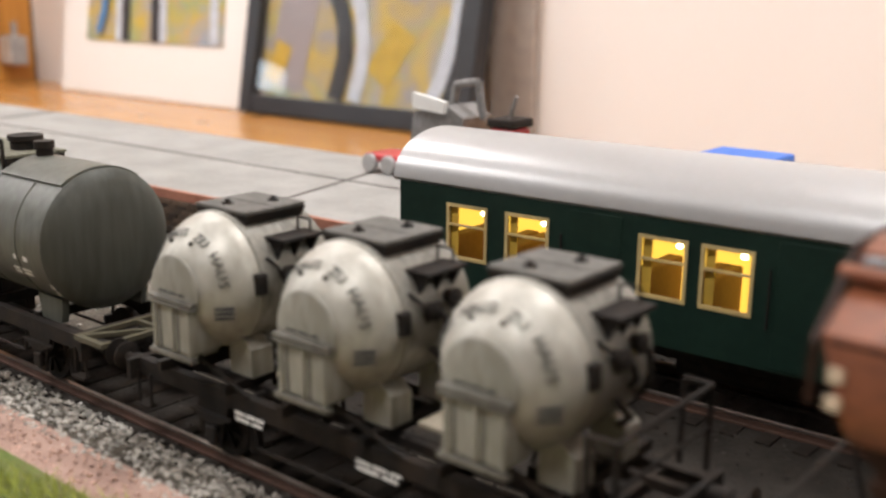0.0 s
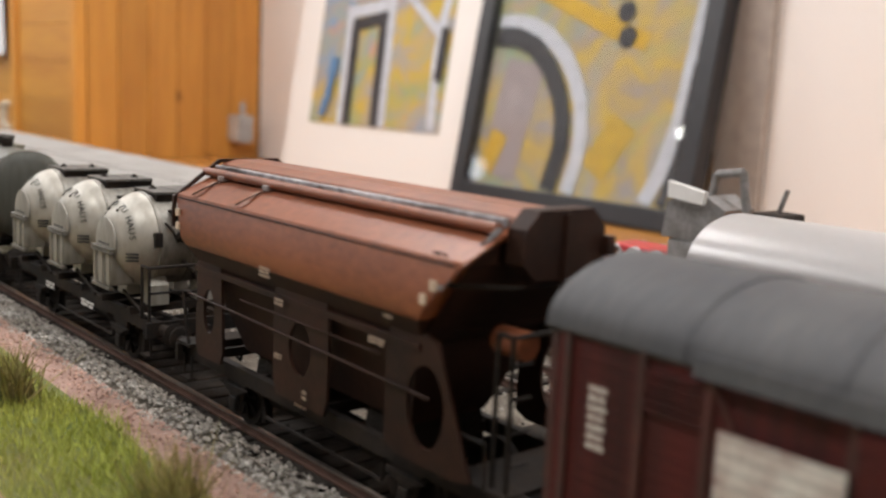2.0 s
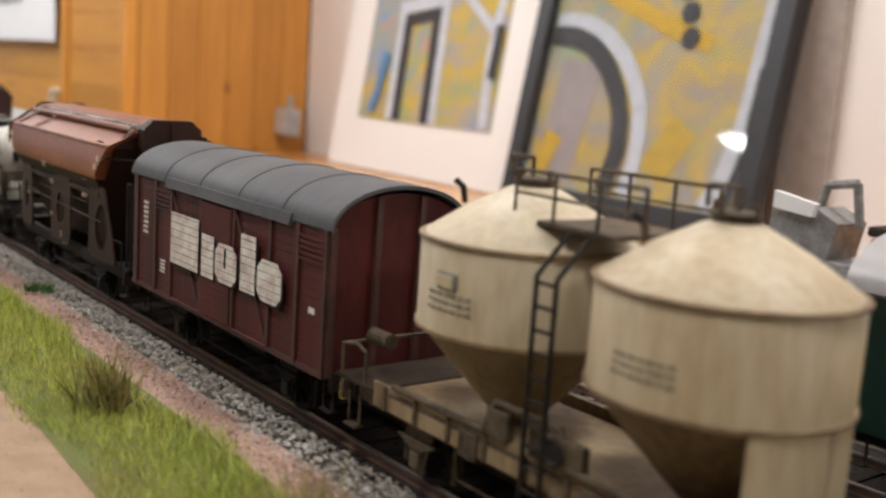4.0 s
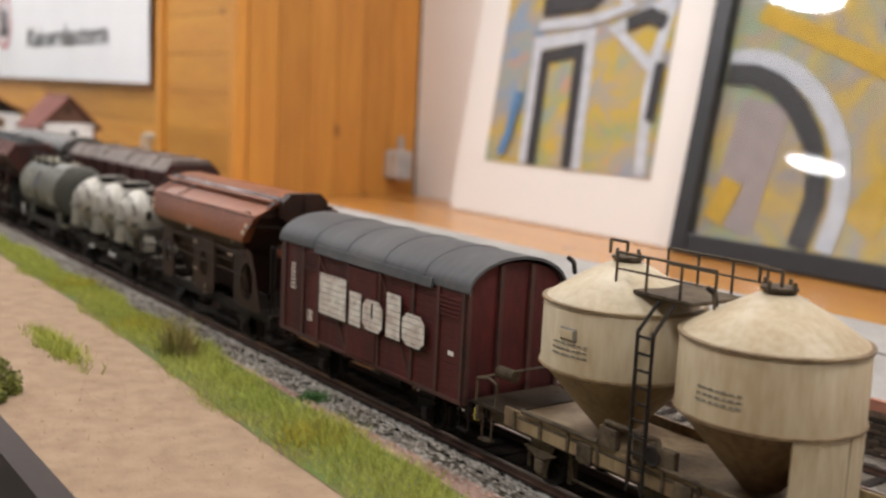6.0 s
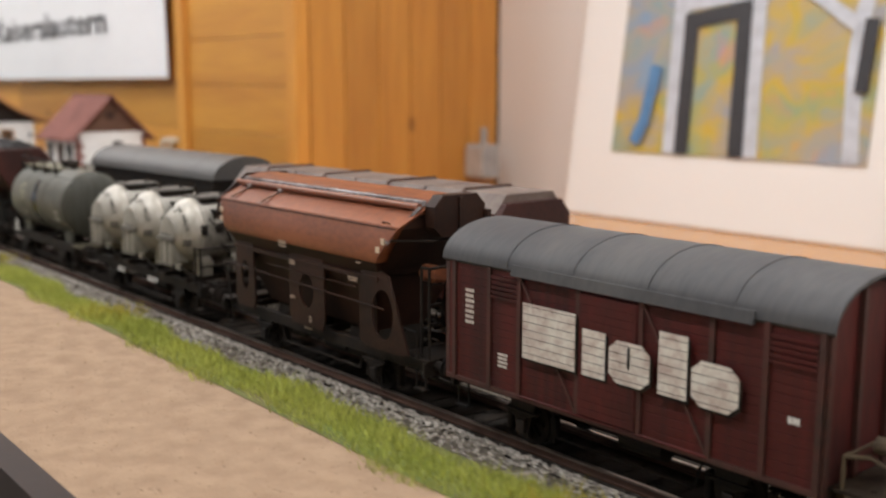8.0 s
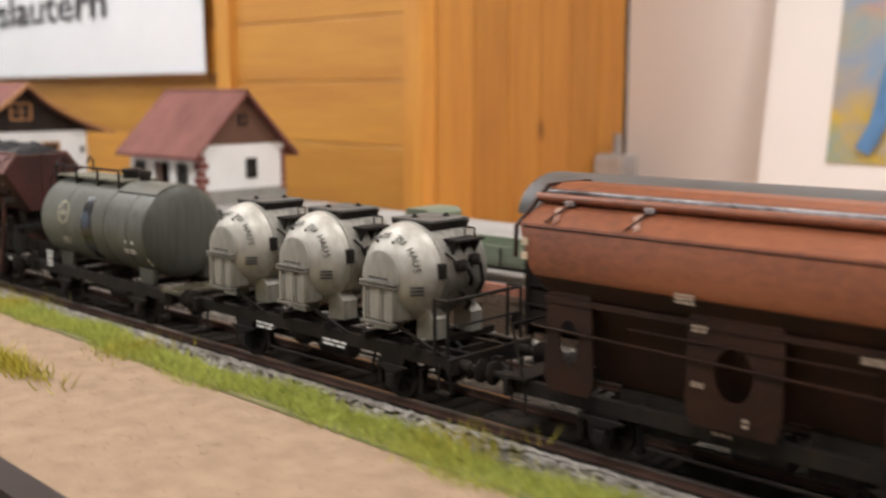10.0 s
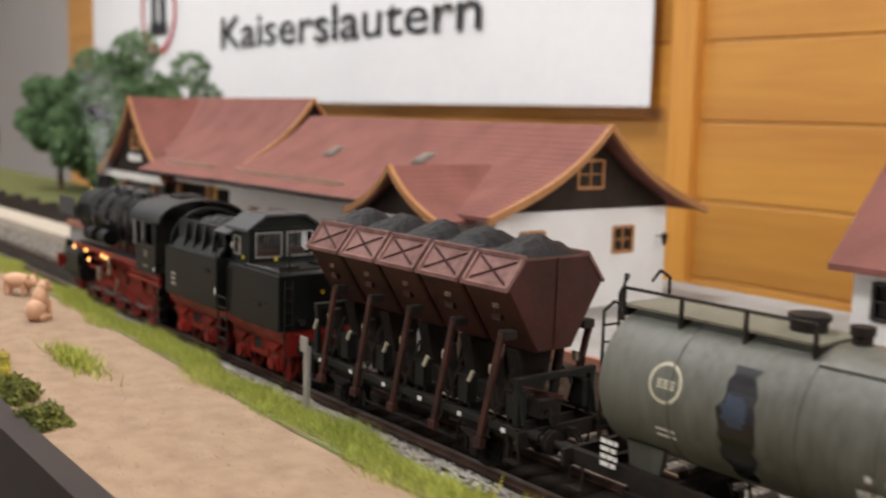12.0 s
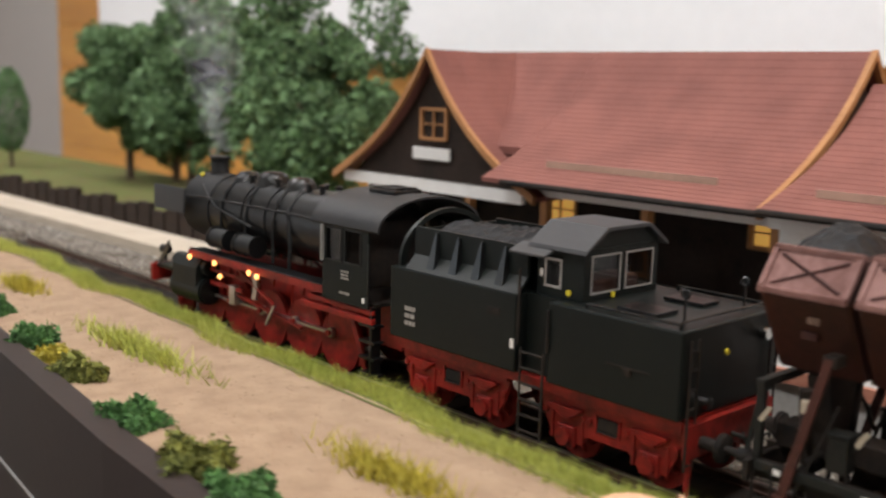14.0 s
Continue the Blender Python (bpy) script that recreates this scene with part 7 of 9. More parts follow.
def silo_wagon():
    t = vehicle("silo_wagon", "rust-streaked cream twin-silo powder wagon with brown frame", "goods wagon", 108)
    underframe(t, -101, 100, (-57, 57), SILO_FRAME, top=27)
    cream = SILO_CREAM
    for dx in (-35, 43):
        s = Matrix.Translation((dx, 0, 0))
        R = 35.5
        bm = B()
        lathe(bm, [(R, 60), (R, 88), (R - 1.4, 90.5), (22, 98.5), (9, 105.5), (6, 106.5)], 48, s)
        b = mpart("silo", bm, cream, t, "cream silo drum with conical top", smooth=True)
        bm = B()
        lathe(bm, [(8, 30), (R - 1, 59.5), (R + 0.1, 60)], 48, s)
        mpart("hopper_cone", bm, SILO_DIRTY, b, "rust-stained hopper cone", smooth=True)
        bm = B()
        for z in (60.5, 89.3):
            lathe(bm, [(R, -0.7), (R + 0.8, -0.5), (R + 0.8, 0.5), (R, 0.7)], 48, s @ Matrix.Translation((0, 0, z)))
        mparts("band", bm, SILO_DIRTY, b, smooth=True)
        bm = B()
        lathe(bm, [(6, 105), (6, 107.4), (7, 107.8), (7, 109), (2, 110)], 20, s)
        for a in range(4):
            rod(bm, (dx + 6.6 * math.cos(a * 1.57), 6.6 * math.sin(a * 1.57), 107), (dx + 6.6 * math.cos(a * 1.57), 6.6 * math.sin(a * 1.57), 111.5), 0.8, 6)
        tube(bm, [(dx - 5, -6, 110), (dx - 5, -6, 116), (dx + 5, -6, 116), (dx + 5, -6, 110)], 0.7, 6)
        mparts("hatch", bm, SILO_FRAME, b, smooth=True)
        mpart("valve", tube(B(), [(dx - 18, -14, 99), (dx - 18, -15, 104), (dx - 21, -16, 106)], 1.1, 6), FRAME_DARK, b)
        # supporting skirt panels
        bm = B()
        for sy in (-1, 1):
            pts = [(dx + R * math.cos(a), sy * R * math.sin(a)) for a in [radians(q) for q in ((1, 8, 16, 24, 32, 40) if dx > 0 else (115, 125, 135, 145, 155, 165))]]
            inn = [(dx + (x - dx) * 0.97, y * 0.97) for x, y in pts]
            prism(bm, pts + inn[::-1], "z", 27.5, 60)
        mparts("skirt", bm, cream, b) if dx > 0 else bm.free()
        bm = B()
        box(bm, dx - 3, dx + 7, -R - 0.5, -R + 2, 74.5, 81, 1.4)
        if dx < 0:
            em = mpart("emblem", bm, FADED_GREY, b, "plain grey emblem plate")
            mpart("emblem_field", box(B(), dx - 1.8, dx + 5.8, -R - 0.8, -R - 0.55, 75.8, 79.7, 0.1), cream, em)
        else:
            bm.free()
        for k in range(3):
            bm = B()
            for i in range(7):
                a = radians(-112 + 4.6 * i + (13 if dx < 0 else 13))
                c, q = math.cos(a), math.sin(a)
                p = Vector((dx + (R + 0.15) * c, (R + 0.15) * q, 73.5 - 2.4 * k))
                bar(bm, p - Vector((-q, c, 0)) * (0.9 + 0.3 * ((i * 5 + k) % 3)), p + Vector((-q, c, 0)) * 0.8, 0.3, 0.9 - 0.2 * ((i + k) % 2))
            mpart("lettering", bm, FADED_GREY, b)
    # ladder and gangway between the silos
    bm = B()
    for x in (2, 10):
        tube(bm, [(x, -31, 20), (x, -31, 86), (x, -20, 97)], 0.8, 6)
    for k in range(10):
        tube(bm, [(2, -31, 23 + 6.8 * k), (10, -31, 23 + 6.8 * k)], 0.6, 6)
    mpart("ladder", bm, FRAME_DARK, t)
    bm = B()
    box(bm, -16, 16, -16, 16, 97, 98.6, 0.3)
    mpart("gangway", bm, SILO_FRAME, t)
    for y in (-16, 16):
        bm = B()
        for x in (-26, -9, 9, 26):
            tube(bm, [(x, y, 98), (x, y, 113)], 0.6, 6)
        tube(bm, [(-26, y, 113), (26, y, 113)], 0.6, 6)
        tube(bm, [(-26, y, 106), (26, y, 106)], 0.5, 6)
        mpart("railing", bm, SILO_FRAME, t)
    bm = B()
    box(bm, -106, -80, -27, 27, 27.3, 28.6)
    box(bm, 80, 106, -27, 27, 27.3, 28.6)
    mparts("platform", bm, SILO_DARK, t)
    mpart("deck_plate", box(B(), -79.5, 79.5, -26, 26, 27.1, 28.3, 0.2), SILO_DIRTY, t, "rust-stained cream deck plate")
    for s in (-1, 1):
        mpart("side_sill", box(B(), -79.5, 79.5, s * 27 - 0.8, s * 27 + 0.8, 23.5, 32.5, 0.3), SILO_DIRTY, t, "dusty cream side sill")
        for x in range(-72, 80, 18):
            mpart("sill_rib", box(B(), x - 0.8, x + 0.8, s * 28.2 - 0.5, s * 28.2 + 0.5, 23.8, 32.2), SILO_FRAME, t)
    for x, w in ((-12, 5), (8, 6), (20, 4)):
        mpart("valve_box", box(B(), x - w, x + w, -29.5, -26.2, 33, 42, 0.6), SILO_FRAME, t, "brown valve box between the silos")
    mpart("air_pipe", tube(B(), [(-66, -28.8, 34), (-18, -28.8, 34), (-14, -28, 44), (14, -28, 44), (18, -28.8, 34), (62, -28.8, 34)], 1.1, 8), SILO_FRAME, t)
    mpart("hand_wheel", lathe(B(), [(3.6, -0.5), (4.4, 0), (3.6, 0.5), (3.0, 0)], 18, Matrix.Translation((14, -31, 38)) @ ALONG_Y), FRAME_DARK, t)
    bm = B()
    for d in (-1, 1):
        tube(bm, [(d * 88, -26, 28), (d * 88, -26, 40), (d * 94, -26, 42), (d * 103, -26, 40), (d * 103, -26, 28)], 0.7, 6)
        tube(bm, [(d * 103, -26, 40), (d * 103, 26, 40)], 0.7, 6)
    rod(bm, (-96, -18, 44), (-84, -18, 44), 3.0, 12)
    tube(bm, [(-70, -27, 30), (70, -27, 30)], 1.2, 8)
    for x in (-30, 24):
        box(bm, x, x + 9, -29, -25, 22, 31, 0.4)
    mpart("pipework", bm, SILO_FRAME, t)
    mpart("lever", box(B(), -103, -100, -27, -25, 19, 25, 0.3), YELLOW_DOT, t, "small yellow lever")
    plate(t, 14, 24, 10, 3.5, -26, rows=1)
    return t


def spoked(bm, r, y, s, spokes=12):
    lathe(bm, [(r - 1.8, -1.4), (r, -1.4), (r, 1.4), (r + 0.7, 1.6), (r + 0.7, 2.2), (r - 1.8, 2.2)], 30, Matrix.Translation((0, y, 0)) @ Matrix.Rotation(radians(-90 * s), 4, "X"))
    for k in range(spokes):
        a = 2 * math.pi * k / spokes
        bar(bm, (2.5 * math.cos(a), y, 2.5 * math.sin(a)), ((r - 1.4) * math.cos(a), y, (r - 1.4) * math.sin(a)), 1.1, 1.5)
    rod(bm, (0, y - 2, 0), (0, y + 2, 0), 3.2, 14)
    prism(bm, [((r - 2.2) * math.cos(a), (r - 2.2) * math.sin(a)) for a in [radians(q) for q in range(215, 326, 10)]], "y", y - 1, y + 1)


def locomotive():
    t = vehicle("steam_locomotive", "black steam locomotive with red running gear and lit running lamps", "locomotive", -1351)
    G = LOCO_BLACK
    AX, RB = 69.0, 47.0      # boiler axis and running board
    # boiler and smokebox along x; the chimney end lies at -x
    mpart("boiler", lathe(B(), [(19.6, -60), (19.6, 40), (20.4, 40.5), (20.4, 72)], 44, Matrix.Translation((0, 0, AX)) @ ALONG_X), G, t, "satin black boiler barrel", smooth=True)
    sm = mpart("smokebox", lathe(B(), [(0.5, -95), (10, -94.8), (15, -94), (18.5, -92.6), (20.2, -90.5), (20.4, -60), (19.6, -59.8)], 44, Matrix.Translation((0, 0, AX)) @ ALONG_X), SOOT, t, "matt black smokebox with domed door", smooth=True)
    mpart("door_handle", bar(B(), (-95.6, -5, AX), (-95.6, 5, AX), 0.7, 0.7), ROD_STEEL, sm)
    mpart("door_hinge", box(B(), -94.8, -93.2, 12, 18, AX - 6, AX + 6, 0.4), SOOT, sm)
    for x in (-46, -24, 0, 22, 44):
        mpart("boiler_band", lathe(B(), [(19.6, -0.7), (20.3, -0.6), (20.3, 0.6), (19.6, 0.7)], 44, Matrix.Translation((x, 0, AX)) @ ALONG_X), G, t, smooth=True)
    mpart("chimney", lathe(B(), [(6.4, AX + 18), (5.6, AX + 21), (5.2, AX + 28), (6.4, AX + 29), (6.4, AX + 30.4), (4.4, AX + 30.4)], 24, Matrix.Translation((-79, 0, 0))), SOOT, t, smooth=True)
    for x, r, h in ((-46, 8.5, 93), (-20, 9.5, 95), (8, 8.5, 94)):
        mpart("dome", lathe(B(), [(r + 1.4, AX + 17), (r, AX + 20), (r - 0.6, h - 3), (r - 3, h - 0.8), (1, h)], 24, Matrix.Translation((x, 0, 0))), G, t, smooth=True)
    for x in (-33, -6, 24, 36):
        for y, h in ((-6, 92.5), (5, 91.5)):
            mpart("safety_valve", lathe(B(), [(1.8, AX + 17.5), (1.6, h - 2), (2.2, h - 1.6), (2.2, h - 0.6), (0.4, h)], 10, Matrix.Translation((x, y, 0))), G, t)
    for x in (48, 55, 62):
        mpart("washout_plug", rod(B(), (x, -12.5, AX + 15.5), (x, -13.6, AX + 17), 1.1, 10), ROD_STEEL, t)
    for s in (-1, 1):
        mpart("handrail", tube(B(), [(-90, s * 20.8, AX + 6), (-60, s * 21.4, AX + 8), (40, s * 21.4, AX + 8), (70, s * 21.6, AX + 6)], 0.6, 6), SOOT, t)
        for x in (-46, -20, 8):
            mpart("sand_pipe", tube(B(), [(x, s * 8, AX + 19), (x + 2, s * 17, AX + 12.5), (x + 2, s * 20.6, AX), (x + 3, s * 21, RB + 0.5)], 0.8, 6), SOOT, t)
        mpart("feed_pipe", tube(B(), [(20, s * 8, AX + 19), (22, s * 19, AX + 8), (28, s * 21.2, AX - 8), (28, s * 22, RB)], 1.1, 6), SOOT, t)
        mpart("steam_pipe", tube(B(), [(-74, s * 15, AX + 14), (-50, s * 20.8, AX + 3), (-10, s * 21, AX - 4)], 0.9, 6), SOOT, t)
        for x in (-36, -8):
            pu = mpart("pump", rod(B(), (x - 8, s * 24, RB + 8.2), (x + 8, s * 24, RB + 8.2), 5.6, 16), SOOT, t, "round black pump cylinder", smooth=True)
            for d in (-8.8, 7.6):
                mpart("pump_cover", rod(B(), (x + d, s * 24, RB + 8.2), (x + d + 1.2, s * 24, RB + 8.2), 6.4, 16), G, pu)
        # wind deflector
        de = mpart("smoke_deflector", prism(B(), [(-112, 66), (-76, 66), (-74, 81), (-112, 81)], "y", s * 27 - 0.5, s * 27 + 0.5), DEFLECT, t, "grey-black wind deflector plate")
        for x in (-104, -84):
            mpart("stay", bar(B(), (x, s * 26.5, 72), (max(x, -93), s * 19, 72), 0.8, 0.8), G, de)
    # running boards and the red frame below them
    for s in (-1, 1):
        mpart("running_board", box(B(), -62, 72, s * 26.5 - 5, s * 26.5 + 5, RB - 1.2, RB, 0.3), G, t)
        mpart("valance", box(B(), -62, 72, s * 31.2 - 0.6, s * 31.2 + 0.6, RB - 4.4, RB - 0.6), LOCO_RED, t, "bright red running board edge")
        mpart("frame_plate", box(B(), -96, 110, s * 11 - 1, s * 11 + 1, 18, 41), LOCO_RED, t)
        mpart("cab_beam", box(B(), 52, 110, s * 30 - 1.2, s * 30 + 1.2, 33.4, 36.4, 0.3), LOCO_RED, t)
        mpart("cab_beam", box(B(), 58, 110, s * 30 - 1.0, s * 30 + 1.0, 38.0, 40.2, 0.3), LOCO_RED, t)
        for x in (56, 62, 68):
            mpart("tread", box(B(), x - 3, x + 3, s * 28 - 3, s * 28 + 3, RB - 3 - (x - 56) * 0.75, RB - 2 - (x - 56) * 0.75), LOCO_RED, t)
        for x in (-48, -22, 16, 44):
            mpart("bracket", prism(B(), [(x - 2.5, RB - 1.6), (x + 2.5, RB - 1.6), (x + 0.7, 36), (x - 0.7, 36)], "y", s * 24 - 0.6, s * 24 + 0.6), LOCO_RED, t)
        mpart("front_step", bar(B(), (-112, s * 24, 30), (-96, s * 26, RB - 2), 1.0, 4.0), G, t)
        mpart("corner_leg", bar(B(), (92, s * 28, 33), (100, s * 26, 9), 2.0, 2.4), LOCO_RED, t)
    mpart("buffer_beam", box(B(), -116, -113, -29, 29, 19, 30, 0.5), LOCO_RED, t, "bright red buffer beam")
    mpart("front_deck", box(B(), -113, -94, -26, 26, 28, 30), G, t)
    # cylinders
    for s in (-1, 1):
        cy = mpart("cylinder", rod(B(), (-84, s * 24.5, 22), (-50, s * 24.5, 22), 8.4, 24), LOCO_GREENBLACK, t, "greenish black cylinder block", smooth=True)
        mpart("valve_chest", rod(B(), (-86, s * 24.5, 36), (-48, s * 24.5, 36), 5.4, 20), LOCO_GREENBLACK, cy, smooth=True)
        mpart("cylinder_casing", prism(B(), [(s * 17, 20), (s * 32.6, 22), (s * 32.2, 36), (s * 28, 41), (s * 17, 41)], "x", -81, -53), LOCO_GREENBLACK, cy)
        for x in (-85.4, -49.6):
            mpart("cylinder_cover", rod(B(), (x - 0.8, s * 24.5, 22), (x + 0.8, s * 24.5, 22), 7.2, 20), G, cy)
        mpart("slide_bar", box(B(), -48, -14, s * 24.5 - 1, s * 24.5 + 1, 27, 29.2), LOCO_RED, t)
        mpart("crosshead", box(B(), -26, -20, s * 24.5 - 2, s * 24.5 + 2, 19, 30, 0.4), ROD_STEEL, t, "bright steel crosshead")
        mpart("valve_rod", bar(B(), (-48, s * 25, 36), (-8, s * 25, 35), 1.2, 1.6), LOCO_RED, t)
        mpart("expansion_link", prism(B(), [(-2, 26), (2, 26), (4, 34), (2, 43), (-2, 43), (0, 34)], "y", s * 25.6 - 1, s * 25.6 + 1), ROD_STEEL, t, "bright expansion link")
        mpart("radius_rod", bar(B(), (-20, s * 26, 42), (20, s * 26, 26), 1.2, 1.6), LOCO_RED, t)
        mpart("crank_arm", bar(B(), (20, s * 26, 26), (12, s * 26, 14), 1.2, 1.6), ROD_STEEL, t)
    # driving wheels
    R = 15.5
    xs = (-58, -26, 6, 38, 70)
    for n, x in enumerate(xs):
        for s in (-1, 1):
            bm = B()
            spoked(bm, R, 17.0 * s, s)
            rod(bm, (6.5, 15 * s, 0), (6.5, 24 * s, 0), 1.6, 10)
            w = mpart("driving_wheel", bm, LOCO_RED, t, "red spoked driving wheel", smooth=False)
            w.location = (x * MM, 0, R * MM)
            SPIN.append((w, R * MM, w.location.copy()))
    for s in (-1, 1):
        bm = B()
        bar(bm, (xs[0], 21 * s, 0), (xs[-1], 21 * s, 0), 2.6, 1.2)
        for x in xs:
            rod(bm, (x, 20 * s, 0), (x, 22 * s, 0), 2.6, 14)
        r = mpart("coupling_rod", bm, ROD_STEEL, t, "bright steel coupling rod")
        OWN[r] = ((0, 0, R * MM), 6.5 * MM, R * MM)
        bm = B()
        bar(bm, (-23, 23.4 * s, 8), (xs[3] + 6.5, 23.4 * s, 0), 2.2, 1.2)
        r = mpart("main_rod", bm, LOCO_RED, t, "red main rod")
        OWN[r] = ((0, 0, R * MM), 3.0 * MM, R * MM)
    wheelset(t, -92, 9.5, LOCO_RED)
    # brake hangers, sand pipes, steps
    for x in xs:
        for s in (-1, 1):
            mpart("brake_hanger", box(B(), x + 14.6, x + 16.4, s * 17 - 1.2, s * 17 + 1.2, 6, 20), LOCO_RED, t)
            mpart("sand_pipe", rod(B(), (x - 9, s * 20, 40), (x - 14, s * 18, 6), 0.5, 6), LOCO_RED, t)
    mpart("stretcher", box(B(), -60, 80, -9, 9, 14, 20), LOCO_RED, t)
    for s in (-1, 1):
        st = mpart("step_frame", box(B(), 108.4, 109.6, s * 28 - 3, s * 28 + 3, 8, 42), G, t)
        for k in range(4):
            mpart("step", box(B(), 100, 112, s * 28 - 3, s * 28 + 3, 8 + 8 * k, 9.2 + 8 * k), G, st)
    # cab
    for s in (-1, 1):
        y0, y1 = (31, 32.2) if s > 0 else (-32.2, -31)
        bm = B()
        box(bm, 72, 108, y0, y1, 41, 61)
        box(bm, 72, 75, y0, y1, 61, 80)
        box(bm, 88, 90, y0, y1, 61, 80)
        box(bm, 103, 108, y0, y1, 61, 80)
        box(bm, 75, 103, y0, y1, 77.5, 80)
        cs = mpart("cab_side", bm, LOCO_GREENBLACK, t, "greenish black cab side")
        for a, b in ((75, 88), (90, 103)):
            wf = B()
            for p, q, u, v in ((a, b, 60.6, 61.6), (a, b, 76.8, 77.8), (a, a + 0.8, 61.6, 76.8), (b - 0.8, b, 61.6, 76.8)):
                box(wf, p, q, s * 32.4 - 0.3, s * 32.4 + 0.3, u, v)
            mpart("window_frame", wf, G, cs)
        mpart("window_pane", box(B(), 75.8, 87.2, s * 31.5 - 0.15, s * 31.5 + 0.15, 61.6, 76.8), GLASS, cs)
        mpart("wind_shield", box(B(), 73.0, 73.8, s * 33.4 - 1.0, s * 33.4 + 1.0, 60, 78), GALV, cs, "narrow glass wind shield")
        mpart("handrail", tube(B(), [(109, s * 32.6, 42), (109, s * 32.6, 72)], 0.5, 6), G, cs)
    mpart("cab_front", prism(B(), [(30.8, 44)] + [(30.8, 78)] + [(31 * math.sin(a), 78 + 14.0 * math.cos(a)) for a in [radians(d) for d in range(80, -81, -10)]] + [(-30.8, 78), (-30.8, 44)], "x", 72.2, 73.4), G, t)
    ar = [(33.5 * math.sin(a), 79 + 15.0 * math.cos(a)) for a in [radians(d) for d in range(90, -91, -10)]]
    rf = mpart("cab_roof", prism(B(), ar + [(y * 0.97, z - 1.0) for y, z in ar[::-1]], "x", 64, 116), CAB_ROOF, t, "arched grey-black cab roof", smooth=True)
    vt = mpart("roof_vent", box(B(), 80, 100, -10, 8, 93.4, 95.4, 0.6), G, rf)
    for k in range(4):
        mpart("vent_slat", box(B(), 81, 99, -8 + k * 4, -6 + k * 4, 95.5, 96.3), G, vt)
    mpart("cab_floor", box(B(), 74, 110, -29, 29, 41.6, 43.2), FRAME_DARK, t)
    mpart("backhead", box(B(), 74, 80, -22, 22, 43.4, 78, 1), FRAME_DARK, t)
    plate(t, 91, 55, 7, 5, -32.5, GALV, rows=3)
    plate(t, 91, 46, 9, 2, -32.5, GALV, rows=1)
    mpart("label", box(B(), 104, 106, -32.6, -32.3, 43.6, 46), WHITE_PAINT, t)
    mpart("yellow_mark", rod(B(), (-84, -9, AX + 18.6), (-84, -9.6, AX + 19.6), 1.4, 12), YELLOW_DOT, t)
    # running lamps
    for x, z in ((-58, RB - 4.5), (-30, RB - 4.2), (-24, 36), (6, RB - 4.2), (14, RB - 5)):
        mpart("running_lamp", lathe(B(), [(0.4, 0), (1.5, 0.4), (1.6, 1.2), (0.6, 2)], 12, Matrix.Translation((x, -32.4, z)) @ ALONG_Y), ORANGE_LAMP, t, "small glowing orange running lamp")
    for y in (-19, 19):
        bu = mpart("buffer", rod(B(), (-116, y, 23.5), (-124, y, 23.5), 2.4, 12), LOCO_RED, t, smooth=True)
        mpart("buffer_head", lathe(B(), [(4.6, 0), (5.8, 0.4), (5.8, 1.0), (0.5, 1.8)], 18, Matrix.Translation((-124, y, 23.5)) @ Matrix.Rotation(radians(-90), 4, "Y")), G, bu, smooth=True)
        hl = mpart("head_lamp", rod(B(), (-117.5, y, 38), (-111.5, y, 38), 3.0, 14), G, t, "black front lamp", smooth=True)
        mpart("lamp_post", rod(B(), (-114, y, 30), (-114, y, 35.2), 0.8, 8), G, hl)
    mpart("coupling", tube(B(), [(-116, 0, 22), (-121, 0, 21), (-123, 0, 14)], 1.0, 6), FRAME_DARK, t)
    return t


